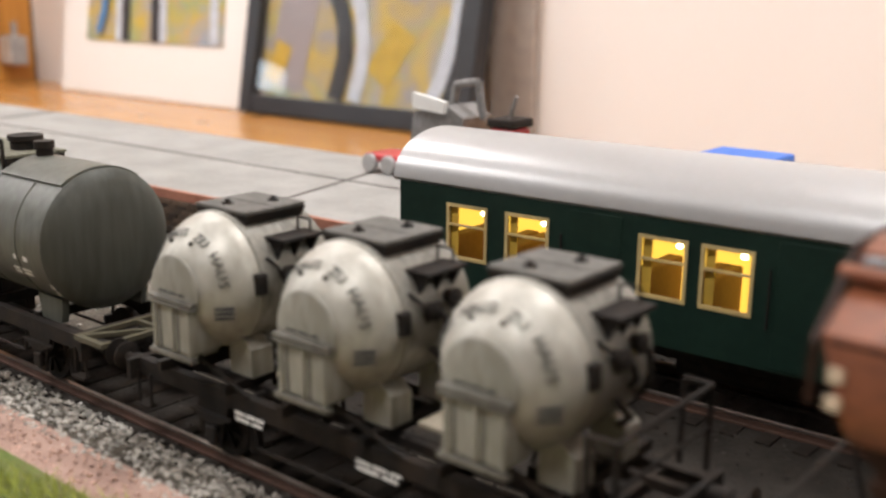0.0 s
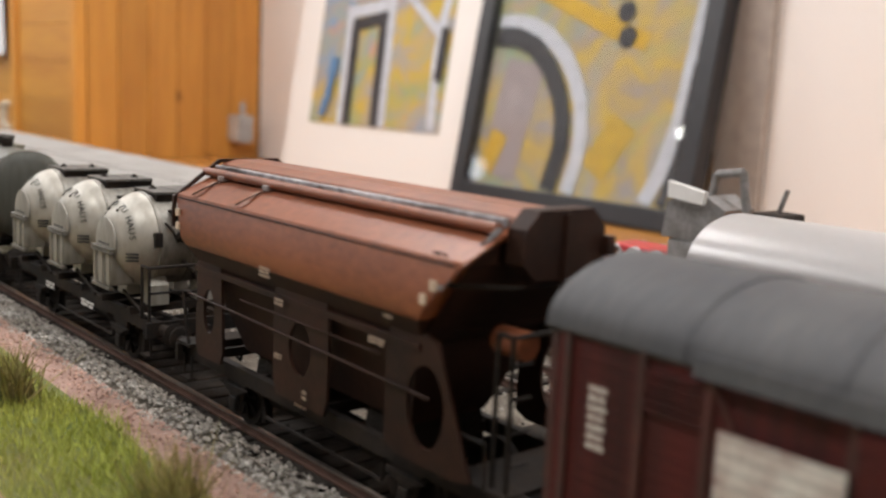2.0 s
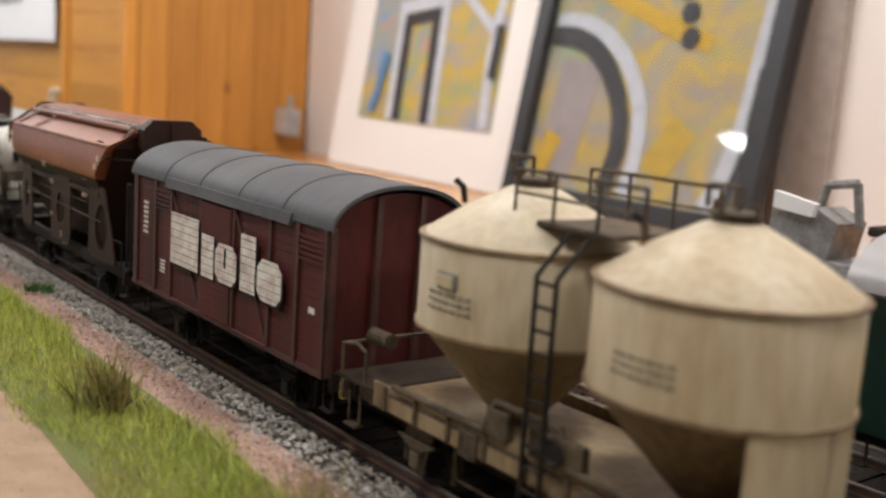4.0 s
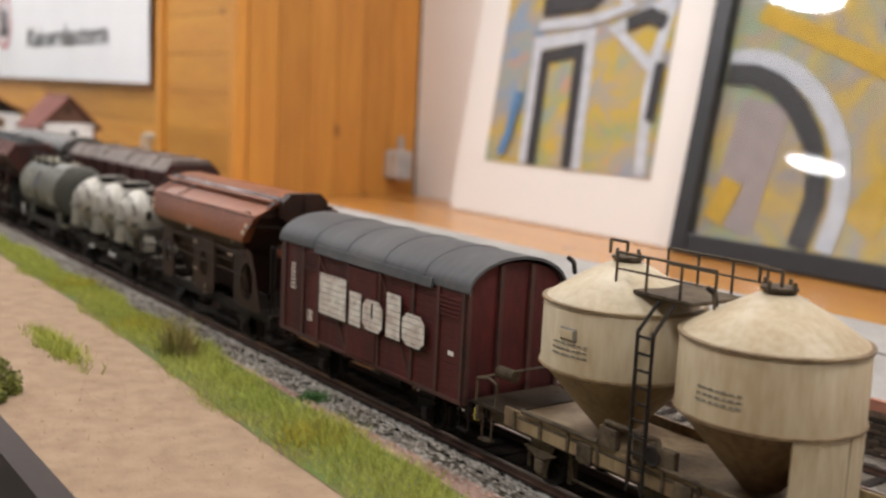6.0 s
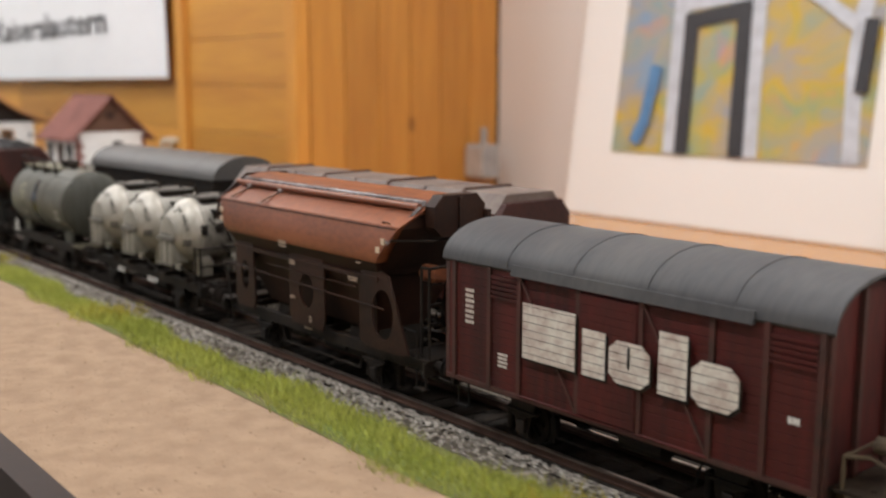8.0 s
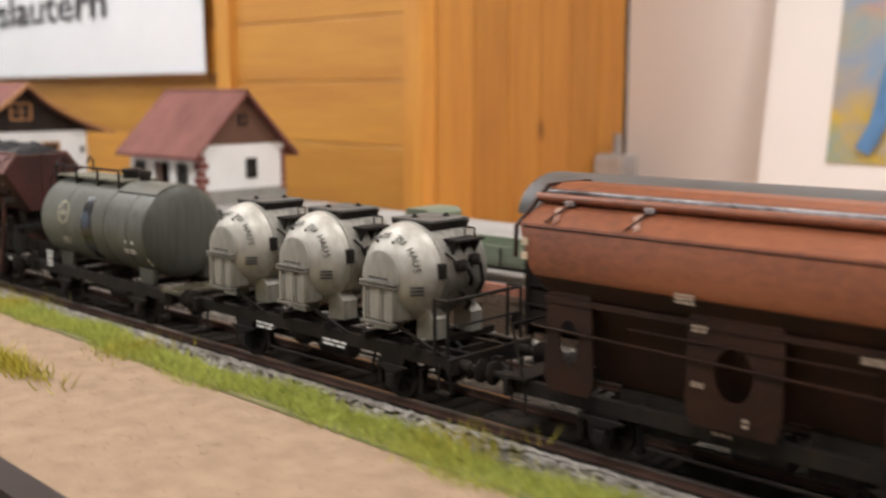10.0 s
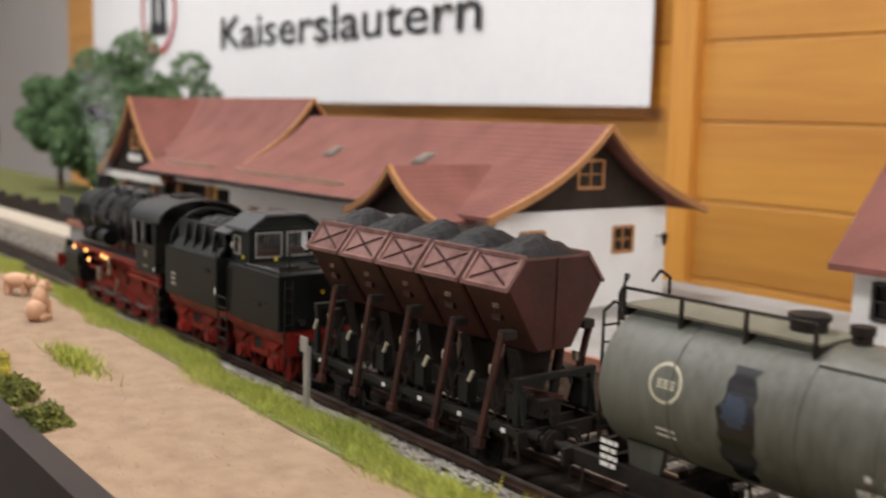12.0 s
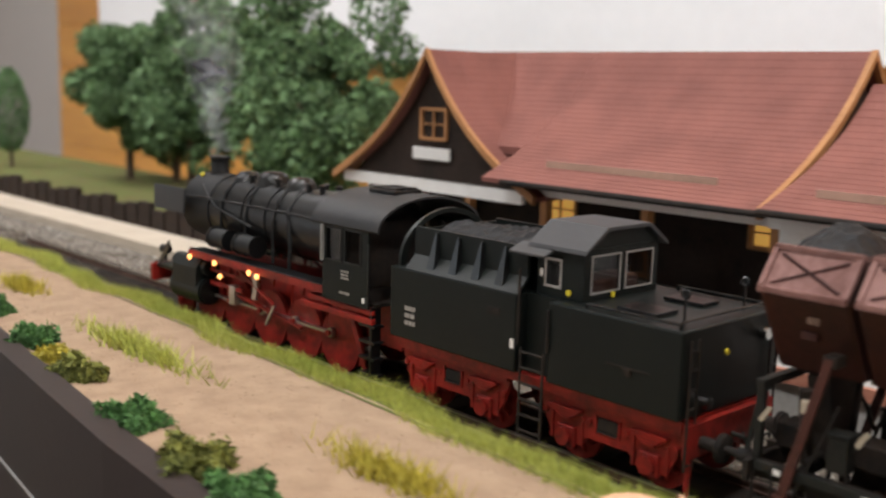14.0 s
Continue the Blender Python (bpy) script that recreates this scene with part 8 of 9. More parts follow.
def tender():
    t = vehicle("tender", "greenish black cabin tender with red bogies and coal", "tender", -1147)
    D = LOCO_GREENBLACK
    xa, xb = -79.0, 79.0
    # water tank in two parts with the guard's ladder between them
    mid0, mid1 = 0.0, 17.0
    for a, b in ((xa, mid0), (mid1, xb)):
        bm = B()
        box(bm, a, b, -32.6, 32.6, 32.5, 65.2, 0.8)
        mpart("water_tank", bm, D, t, "greenish black tank side")
    mpart("water_tank", box(B(), mid0, mid1, -26, 26, 32.5, 65.2), D, t)
    # coal bunker: slanting sides with ribs
    bm = B()
    for s in (-1, 1):
        prism(bm, [(s * 32.4, 65.3), (s * 30.6, 65.3), (s * 25.0, 71), (s * 25.0, 84.0), (s * 26.4, 84.0), (s * 26.6, 71.5)], "x", xa + 10, mid0)
    box(bm, xa + 10, xa + 11.4, -24.8, 24.8, 65.3, 83)
    mpart("coal_bunker", bm, D, t)
    bm = B()
    for x in (-54, -40, -26, -12):
        loft(bm, [[(x - 2.6, -31.4, 65.4), (x + 2.6, -31.4, 65.4), (x + 2.6, -26.6, 65.4), (x - 2.6, -26.6, 65.4)], [(x - 0.5, -27.6, 82.5), (x + 0.5, -27.6, 82.5), (x + 0.5, -26.6, 82.5), (x - 0.5, -26.6, 82.5)]])
    mparts("bunker_rib", bm, LOCO_BLACK, t)
    rngc = np.random.default_rng(8)
    bm = B()
    n, m = 26, 16
    vs = [[bm.verts.new((xa + 12 + (mid0 - xa - 13) * i / n, -24.5 + 49 * j / m, 77 + 7 * math.sin(math.pi * j / m) + (3 * i / n) + rngc.normal(0, 0.8))) for i in range(n + 1)] for j in range(m + 1)]
    for j in range(m):
        for i in range(n):
            bm.faces.new((vs[j][i], vs[j][i + 1], vs[j + 1][i + 1], vs[j + 1][i]))
    tagged(mpart("coal", bm, COAL, t, "black coal load"), kind="stuff")
    bm = B()
    ar = [(30 * math.sin(a), 66 + 24 * math.cos(a)) for a in [radians(d) for d in range(80, -81, -10)]]
    prism(bm, [(30, 60)] + ar + [(-30, 60)] + [(-27, 60)] + [(y * 0.9, z - 2.0) for y, z in ar[::-1]] + [(27, 60)], "x", xa + 2, xa + 4)
    mpart("weather_board", bm, D, t, "arched weather board")
    # guard's cabin
    bm = B()
    c0, c1 = 3.0, 27.0
    for s in (-1, 1):
        y0, y1 = (23, 24) if s > 0 else (-24, -23)
        box(bm, c0, c0 + 4, y0, y1, 65.3, 86)
        box(bm, 16, c1, y0, y1, 65.3, 86)
        box(bm, c0 + 4, 16, y0, y1, 65.3, 69)
        box(bm, c0 + 4, 16, y0, y1, 82, 86)
    for x in (c0, c1 - 1):
        for p, q, u, v in ((-23, 23, 65.3, 68), (-23, 23, 83.5, 86), (-23, -20, 68, 83.5), (-1.6, 1.6, 68, 83.5), (20, 23, 68, 83.5)):
            box(bm, x, x + 1, p, q, u, v)
    cabn = mpart("cabin", bm, D, t, "dark guard's cabin")
    bm = B()
    prism(bm, [(-27, 84.6), (-26.4, 86.2), (-14, 94.6), (14, 94.6), (26.4, 86.2), (27, 84.6), (13, 93.2), (-13, 93.2)], "x", c0 - 3, c1 + 3)
    mpart("cabin_roof", bm, material("tender_cabin_roof", (0.034, 0.034, 0.036, 1), 0.6), t, "matt grey-black cabin roof")
    for x in (c0 + 0.1, c1 - 1.1):
        mpart("cabin_gable", prism(B(), [(-23.9, 86.05), (23.9, 86.05), (13, 93.1), (-13, 93.1)], "x", x, x + 1), D, t)
    mpart("canopy", prism(B(), [(-32, 82.6), (-23.5, 85.6), (-23.5, 84.8), (-32, 81.8)], "x", -6, 13), material("tender_canopy", (0.05, 0.05, 0.052, 1), 0.6), t, "small sloping canopy over the ladder")
    bm = B()
    for y0, y1 in ((-20, -1.6), (1.6, 20)):
        for p, q, u, v in ((y0, y1, 68, 68.7), (y0, y1, 82.8, 83.5), (y0, y0 + 0.7, 68.7, 82.8), (y1 - 0.7, y1, 68.7, 82.8)):
            box(bm, c1 + 0.1, c1 + 0.6, p, q, u, v)
    for p, q, u, v in ((c0 + 4, 16, 69, 70), (c0 + 4, 16, 80, 81), (c0 + 4, c0 + 5, 70, 80), (15, 16, 70, 80)):
        box(bm, p, q, -24.5, -24.1, u, v)
    mpart("window_frame", bm, GALV, cabn, "pale window frames")
    bm = B()
    box(bm, c1 - 0.8, c1 - 0.5, -20, -1.6, 68, 83.5)
    box(bm, c1 - 0.8, c1 - 0.5, 1.6, 20, 68, 83.5)
    box(bm, c0 + 4, 16, -23.6, -23.4, 69, 81)
    mpart("window_pane", bm, GLASS, cabn)
    mpart("cabin_seat", box(B(), 8, 22, -18, 18, 65.4, 72, 1), material("cabin_brown", (0.09, 0.04, 0.03, 1), 0.6), cabn)
    # tank top fittings
    bm = B()
    for y in (-30, 30):
        tube(bm, [(34, y, 65), (34, y, 67), (76, y, 67), (76, y, 65)], 0.6, 6)
    tube(bm, [(74, -30, 67), (74, 30, 67)], 0.6, 6)
    for y in (-22, 18):
        tube(bm, [(72, y, 64), (72, y, 75)], 0.5, 6)
        lathe(bm, [(1.6, -0.5), (2.1, 0), (1.6, 0.5), (1.2, 0)], 12, Matrix.Translation((72, y, 76.5)) @ ALONG_Y)
    box(bm, 42, 60, -22, -8, 65.3, 66.8, 0.3)
    box(bm, 42, 60, 8, 20, 65.3, 66.8, 0.3)
    mparts("tank_fitting", bm, LOCO_BLACK, t)
    # ladders and handrails
    bm = B()
    for x in (4, 16):
        tube(bm, [(x, -33.4, 8), (x, -33.4, 44)], 0.6, 6)
    for k in range(6):
        tube(bm, [(4, -33.4, 10 + 6.5 * k), (16, -33.4, 10 + 6.5 * k)], 0.6, 6)
    tube(bm, [(2.2, -33.6, 45), (2.2, -33.6, 76)], 0.6, 6)
    tube(bm, [(17.8, -33.6, 45), (17.8, -33.6, 62)], 0.6, 6)
    for y in (-27, 27):
        for x in (79.8,):
            tube(bm, [(x + 1, y - 2.5, 14), (x + 1, y - 2.5, 62)], 0.5, 6)
            tube(bm, [(x + 1, y + 2.5, 14), (x + 1, y + 2.5, 62)], 0.5, 6)
            for k in range(7):
                tube(bm, [(x + 1, y - 2.5, 16 + 7 * k), (x + 1, y + 2.5, 16 + 7 * k)], 0.5, 6)
    mpart("ladder", bm, FRAME_DARK, t)
    bm = B()
    box(bm, 46, 66, -33.0, -32.6, 47, 47.6)
    box(bm, 55, 58, -33.6, -32.7, 44.5, 47)
    box(bm, -16, -9, -33.0, -32.6, 54.6, 57.6)
    mparts("hatch", bm, FRAME_DARK, t)
    plate(t, -64, 44, 8, 10, -32.9, GALV, rows=3)
    mpart("label", box(B(), -2.6, -0.6, -33.0, -32.7, 42.5, 46.5), WHITE_PAINT, t)
    mpart("label", box(B(), -24, -22.4, -26.2, -25.7, 73, 76), WHITE_PAINT, t)
    mpart("label", box(B(), 5, 6.6, -25.0, -24.6, 73, 76), WHITE_PAINT, t)
    for x, y, z in ((20, -24.2, 68.2),):
        mpart("yellow_mark", rod(B(), (x, y, z), (x, y - 0.6, z), 1.2, 12), YELLOW_DOT, t)
    for y, z in ((-6, 66.8), (-4, 54)):
        mpart("yellow_mark", rod(B(), (27.2 if z > 60 else 79.2, y, z), (27.9 if z > 60 else 79.9, y, z), 1.2, 12), YELLOW_DOT, t)
    for y in (-19, 19):
        bm = B()
        rod(bm, (79.2, y, 58 if y > 0 else 38), (83, y, 58 if y > 0 else 38), 2.3, 16)
        mpart("tail_lamp", bm, CHROME, t, "round chrome-rimmed tail lamp", smooth=True)
    # red frame and bogies
    bm = B()
    box(bm, xa + 2, xb, -30, 30, 28.5, 32.2)
    box(bm, xb, xb + 2.4, -29, 29, 18, 31, 0.4)
    mpart("red_frame", bm, LOCO_RED, t, "red tender frame")
    for c in (-42, 44):
        bo = mpart("bogie", box(B(), c - 8, c + 8, -22, 22, 14, 24, 0.6), LOCO_RED, t, "red outside-framed bogie")
        for s in (-1, 1):
            fr = B()
            prism(fr, [(c - 34, 25), (c - 27, 28.2), (c + 27, 28.2), (c + 34, 25), (c + 31, 16), (c + 27, 9), (c + 13, 9), (c + 10, 13), (c - 10, 13), (c - 13, 9), (c - 27, 9), (c - 31, 16)], "y", s * 25 - 0.9, s * 25 + 0.9)
            mpart("side_frame", fr, LOCO_RED, bo)
            mpart("top_rail", box(B(), c - 34, c + 34, s * 26 - 1.9, s * 26 + 1.9, 26.2, 27.8, 0.2), LOCO_RED, bo)
            for x in (c - 20, c + 20):
                mpart("axle_box", box(B(), x - 4.4, x + 4.4, s * 26.2 - 1.2, s * 26.2 + 1.2, 7, 16, 0.7), LOCO_RED, bo)
                mpart("axle_cap", rod(B(), (x, s * 27.3, 11.5), (x, s * 29.6, 11.5), 3.6, 16), LOCO_RED, bo, smooth=True)
                for d in (-7.6, 7.6):
                    mpart("guide", box(B(), x + d - 0.7, x + d + 0.7, s * 26.2 - 0.6, s * 26.2 + 0.6, 9, 20, 0.2), LOCO_RED, bo)
                for k in range(4):
                    mpart("spring_leaf", box(B(), x - 8 + 1.7 * k, x + 8 - 1.7 * k, s * 27.4 - 1.1, s * 27.4 + 1.1, 22.6 - 1.2 * k, 23.5 - 1.2 * k), LOCO_RED, bo)
            # no hole is cut: a dark block paints in the opening's shade
            mpart("opening", box(B(), c - 5.5, c + 5.5, s * 26.0 - 0.4, s * 26.0 + 0.4, 17, 23, 1.2), FRAME_DARK, bo, "dark block painting in a shadowed opening on the side frame")
            for d in (-5.9, 5.2):
                mpart("opening_rim", box(B(), c + d, c + d + 0.7, s * 26.3 - 0.5, s * 26.3 + 0.5, 16.4, 23.6), LOCO_RED, bo)
            for d in (-31, -12, -9, 9, 12, 31):
                mpart("rivet", rod(B(), (c + d, s * 25.8, 20), (c + d, s * 27.0, 20), 1.2, 8), LOCO_RED, bo)
        for x in (c - 20, c + 20):
            wheelset(t, x, 11.0, LOCO_RED)
    bm = B()
    for y in (-20, 20):
        rod(bm, (xb + 2.4, y, 23.5), (xb + 10, y, 23.5), 2.4, 12)
        lathe(bm, [(4.6, 0), (5.6, 0.4), (5.6, 1.0), (0.5, 1.7)], 18, Matrix.Translation((xb + 10, y, 23.5)) @ ALONG_X)
    mpart("buffer", bm, FRAME_DARK, t, smooth=True)
    bm = B()
    tube(bm, [(xb + 2, 0, 22.5), (xb + 8, 0, 22), (xb + 11, 0, 17)], 1.0, 6)
    tube(bm, [(xb + 2, 8, 21), (xb + 6, 8, 15), (xb + 10, 8, 11)], 0.8, 6)
    tube(bm, [(xa, 0, 24), (xa - 8, 0, 24)], 2.5, 8)
    mpart("coupling", bm, FRAME_DARK, t)
    bm = B()
    tube(bm, [(xb + 1, -26, 20), (xb + 1, -26, 4)], 1.2, 8)
    mpart("guard_iron", bm, LOCO_RED, t)
    return t


# ======== standing stock on the second track ========
def standing(name, label, cat, x, gap=0.0):
    """An object on the second track, turned along it; x in metres."""
    s = (line(x + 0.1, TRACK2) - line(x - 0.1, TRACK2)) / 0.2
    return thing(name, label, cat, "standing wagons", pose(x, line(x, TRACK2), RAIL, 0, 0, math.degrees(math.atan(s))))


def green_coach():
    t = standing("passenger_coach", "bottle-green passenger coach with silver roof and lit yellow windows", "coach", -0.48)
    x0, x1 = -157.0, 160.0
    wins = [(-131, -110), (-101, -80), (-41, -21), (-16, 4), (43, 63), (68, 88), (110, 131)]
    bm = B()
    for s in (-1, 1):
        y0, y1 = (31, 32) if s > 0 else (-32, -31)
        box(bm, x0, x1, y0, y1, 25, 43)
        box(bm, x0, x1, y0, y1, 67, 76)
        x = x0
        for a, b in wins:
            box(bm, x, a, y0, y1, 43, 67)
            x = b
        box(bm, x, x1, y0, y1, 43, 67)
    box(bm, x0, x0 + 1, -31, 31, 25, 76)
    box(bm, x1 - 1, x1, -31, 31, 25, 76)
    mpart("body", bm, COACH_GREEN, t, "bottle-green side walls")
    ar = [(33 * math.sin(a), 75 + 19 * math.cos(a)) for a in [radians(d) for d in range(90, -91, -9)]]
    bm = B()
    prism(bm, ar + [(y * 0.97, z - 1.2) for y, z in ar[::-1]], "x", x0 - 3, x1 + 3)
    mpart("roof", bm, COACH_ROOF, t, "satin silver arched roof", smooth=True)
    bm = B()
    for x in (x0 + 0.05, x1 - 1.05):
        prism(bm, [(31, 76)] + [(31 * math.sin(a), 75.8 + 17 * math.cos(a)) for a in [radians(d) for d in range(80, -81, -10)]] + [(-31, 76)], "x", x, x + 1)
    mpart("end_wall", bm, COACH_GREEN, t)
    for a, b in wins:
        bm = B()
        for p, q, u, v in ((a, b, 43, 44.4), (a, b, 65.6, 67), (a, a + 1.4, 44.4, 65.6), (b - 1.4, b, 44.4, 65.6), (a + 1.4, b - 1.4, 57.5, 58.4)):
            box(bm, p, q, -32.5, -31.4, u, v)
        w = mpart("window", bm, CREAM_FRAME, t, "window with cream frame and warm light")
        mpart("curtain", box(B(), a + 1.4, a + 5, -30.6, -30.2, 44.4, 65.5), material("yellow_curtain", (0.65, 0.42, 0.06, 1), 0.7), w)
        mpart("bulb", lathe(B(), [(0.3, 0), (1.3, 0.6), (1.3, 1.6), (0.3, 2.2)], 10, Matrix.Translation(((a + b) / 2 + 3, -24, 61.5))), COACH_LAMP, w, "small bright bulb")
    bm = B()
    box(bm, x0 + 2, x1 - 2, 4, 5, 27, 75)
    mpart("compartment_wall", bm, COACH_GLOW, t, "warmly lit compartment wall")
    bm = B()
    box(bm, x0 + 2, x1 - 2, -30, 30, 26, 27)
    for a, b in wins:
        box(bm, a - 4, a + 3, -28, 3, 27, 52, 1)
        box(bm, b - 3, b + 4, -28, 3, 27, 52, 1)
    mpart("seat", bm, material("brown_seats", (0.25, 0.12, 0.04, 1), 0.6), t)
    for x in (-60, 24):
        dr = mpart("door", box(B(), x - 12, x + 12, -32.4, -32, 26, 72, 0.2), COACH_GREEN, t)
        mpart("handrail", tube(B(), [(x - 14, -33, 40), (x - 14, -33, 62)], 0.5, 6), FRAME_DARK, dr)
    text("lettering", "2", 7 * MM, WHITE_PAINT, t, pose(-0.124, -0.0324, 0.036, 90, 0, 0), "white class number")
    plate(t, 40, 34, 14, 3, -32.3, rows=1)
    underframe(t, x0, x1, (-110, -80, 80, 110), top=25)
    tube_b = B()
    rod(tube_b, (-30, -10, 14), (30, -10, 14), 6, 14)
    mpart("gas_tank", tube_b, FRAME_DARK, t, smooth=True)
    return t


def roof_wagon(x, length, body_mat, roof_mat, label, ridge=101.0, ribs=True):
    t = standing("covered_wagon", label, "goods wagon", x)
    a, b = -length / 2, length / 2
    underframe(t, a, b, (a + 40, b - 40), top=26)
    bm = B()
    box(bm, a + 1, b - 1, -30, 30, 26.4, 83)
    body = mpart("body", bm, body_mat, t)
    if ribs:
        bm = B()
        for k in range(9):
            xx = a + 3 + (length - 6) * k / 8
            box(bm, xx - 1, xx + 1, -31.4, -30, 26.4, 76)
        for z in (36, 46, 56, 66):
            box(bm, a + 1, b - 1, -31.0, -30, z - 0.6, z + 0.6)
        mparts("framing", bm, body_mat, t)
    ar = [(32 * math.sin(q), 82 + (ridge - 82) * math.cos(q)) for q in [radians(d) for d in range(90, -91, -9)]]
    bm = B()
    prism(bm, ar, "x", a - 2, b + 2)
    r = mpart("roof", bm, roof_mat, t, smooth=True)
    return t


def standing_hopper(x):
    t = standing("bulk_wagon", "dark brown sliding-roof wagon with dusty brown-grey roof panels", "goods wagon", x)
    a, b = -152.0, 152.0
    underframe(t, a, b, (-100, 100), top=26)
    bm = B()
    prism(bm, [(-26, 26.4), (-30, 40), (-32, 82), (-24, 91), (24, 91), (32, 82), (30, 40), (26, 26.4)], "x", a + 2, b - 2)
    mpart("body", bm, DUMP_BROWN, t)
    bm = B()
    for k in range(8):
        xx = a + 8 + k * 41
        box(bm, xx - 1.2, xx + 1.2, -33.4, -30, 28, 84)
    for z in (38, 50, 62):
        box(bm, a + 2, b - 2, -33.0, -30.4, z - 1, z + 1)
    mparts("framing", bm, DUMP_BROWN, t)
    bm = B()
    for k in range(4):
        xa = a + 4 + k * 74
        prism(bm, [(-31, 84), (-20, 96), (20, 96), (31, 84), (23, 91.1), (-23, 91.1)], "x", xa, xa + 72)
    mparts("roof_panel", bm, material("dusty_roof_panel", (0.20, 0.16, 0.135, 1), 0.6, 0, (0.09, 0.06, 0.05, 1), 300, 0.6, 0.1, 25), t, "dusty brown-grey roof panel")
    for k in range(4):
        bm = B()
        xa = a + 4 + k * 74
        tube(bm, [(xa + 36, -29, 87), (xa + 36, -20, 97), (xa + 36, 20, 97), (xa + 36, 29, 87)], 0.8, 6)
        mpart("roof_bar", bm, RAIL_RUST, t)
    return t


# ======== small things ========
def pig(x, y, rz, sitting, label):
    bm = B()
    def ball(c, r, seg=14):
        g = bmesh.ops.create_uvsphere(bm, u_segments=seg, v_segments=10, radius=1.0)
        for v in g["verts"]:
            v.co = Vector((c[0] + v.co.x * r[0], c[1] + v.co.y * r[1], c[2] + v.co.z * r[2]))
    if not sitting:
        ball((0, 0, 12), (13.5, 6, 6.2))
        ball((13, 0, 12), (5.5, 4.6, 4.8))
        rod(bm, (16, 0, 11), (20, 0, 10), 2.6, 10, 2.0)
        for s in (-1, 1):
            ball((13.5, s * 3.4, 16), (1.4, 1.8, 2.2), 8)
            for lx in (-8.5, 8):
                rod(bm, (lx, s * 3.2, 9), (lx + 0.6, s * 3.2, 0), 2.2, 8, 1.3)
        tube(bm, [(-13, 0, 14), (-15, 0.6, 15), (-15, 1.6, 13.5)], 0.5, 6)
    else:
        ball((-2, 0, 8), (8, 6.4, 8))
        ball((2, 0, 15), (6, 5, 9))
        ball((5.5, 0, 23.5), (5, 4.3, 4.5))
        rod(bm, (8.5, 0, 22.5), (12, 0, 21.5), 2.4, 10, 1.9)
        for s in (-1, 1):
            ball((5, s * 3.4, 27), (1.3, 1.8, 2.0), 8)
            rod(bm, (6, s * 3.0, 14), (8, s * 3.2, 0), 2.0, 8, 1.3)
            ball((1, s * 5, 3), (6, 2.2, 2.8), 10)
    o = mpart("pig", bm, PIG_SKIN, None, smooth=True)
    o.matrix_basis = pose(x, y, GROUND, 0, 0, rz)
    tagged(o, label, "pig", "pigs on the sand")


def bus():
    t = thing("camper_bus", "small cream and yellow camper bus parked on the forecourt", "bus", at=pose(-2.913, 0.158, 0.0132, 0, 0, 6) @ Matrix.Diagonal((0.68, 0.68, 0.68, 1)))
    n = 20
    def sect(x, w, z0, z1, r):
        return [(x, w * math.copysign(abs(math.cos(a)) ** 0.55, math.cos(a)), (z0 + z1) / 2 + (z1 - z0) / 2 * math.copysign(abs(math.sin(a)) ** 0.6, math.sin(a))) for a in [2 * math.pi * k / n for k in range(n)]]
    bm = B()
    loft(bm, [sect(-43, 14, 9, 20, 0), sect(-40, 18, 6, 22.5, 0), sect(38, 18.5, 6, 22.5, 0), sect(44, 17, 7, 22, 0), sect(46.5, 13, 9, 20, 0)])
    mpart("lower_body", bm, BUS_YELLOW, t, "glossy yellow lower body", smooth=True)
    bm = B()
    loft(bm, [sect(-41, 13, 22, 38, 0), sect(-38, 17, 22, 42, 0), sect(30, 17.2, 22, 43, 0), sect(38, 15.5, 22, 39, 0), sect(43, 12, 22, 28, 0)])
    mpart("upper_body", bm, BUS_CREAM, t, "cream upper body and roof", smooth=True)
    bm = B()
    for x in (-32, -19, -6, 7, 20):
        for s in (-1, 1):
            box(bm, x, x + 10.5, s * 17.1 - 0.4, s * 17.1 + 0.4, 26, 35, 0.2)
    mparts("side_window", bm, DARK_IN, t)
    bm = B()
    for y0, y1 in ((-13, -0.8), (0.8, 13)):
        prism(bm, [(41.6, 26.5), (42.6, 26.5), (39.4, 36), (38.4, 36)], "y", y0, y1)
    mparts("windscreen", bm, DARK_IN, t)
    for x in (-25, 25):
        for s in (-1, 1):
            bm = B()
            lathe(bm, [(3.5, -2), (7, -2), (7.6, -1), (7.6, 1), (7, 2), (3.5, 2)], 20, Matrix.Translation((x, s * 16.6, 7.4)) @ ALONG_Y)
            w = mpart("wheel", bm, RUBBER, t, smooth=True)
            mpart("hub_cap", lathe(B(), [(4.4, 0), (3.8, 1.0), (0.4, 1.6)], 16, Matrix.Translation((x, s * 18.2, 7.4)) @ (ALONG_Y if s < 0 else Matrix.Rotation(radians(-90), 4, "X"))), CHROME, w, smooth=True)
    for y in (-10.5, 10.5):
        mpart("headlight", lathe(B(), [(2.6, 0), (2.2, 0.9), (0.3, 1.3)], 14, Matrix.Translation((45.4, y, 16)) @ ALONG_X), CHROME, t, smooth=True)
    mpart("bumper", box(B(), 46.6, 48.2, -15, 15, 8, 10.5, 0.6), BUS_CREAM, t)


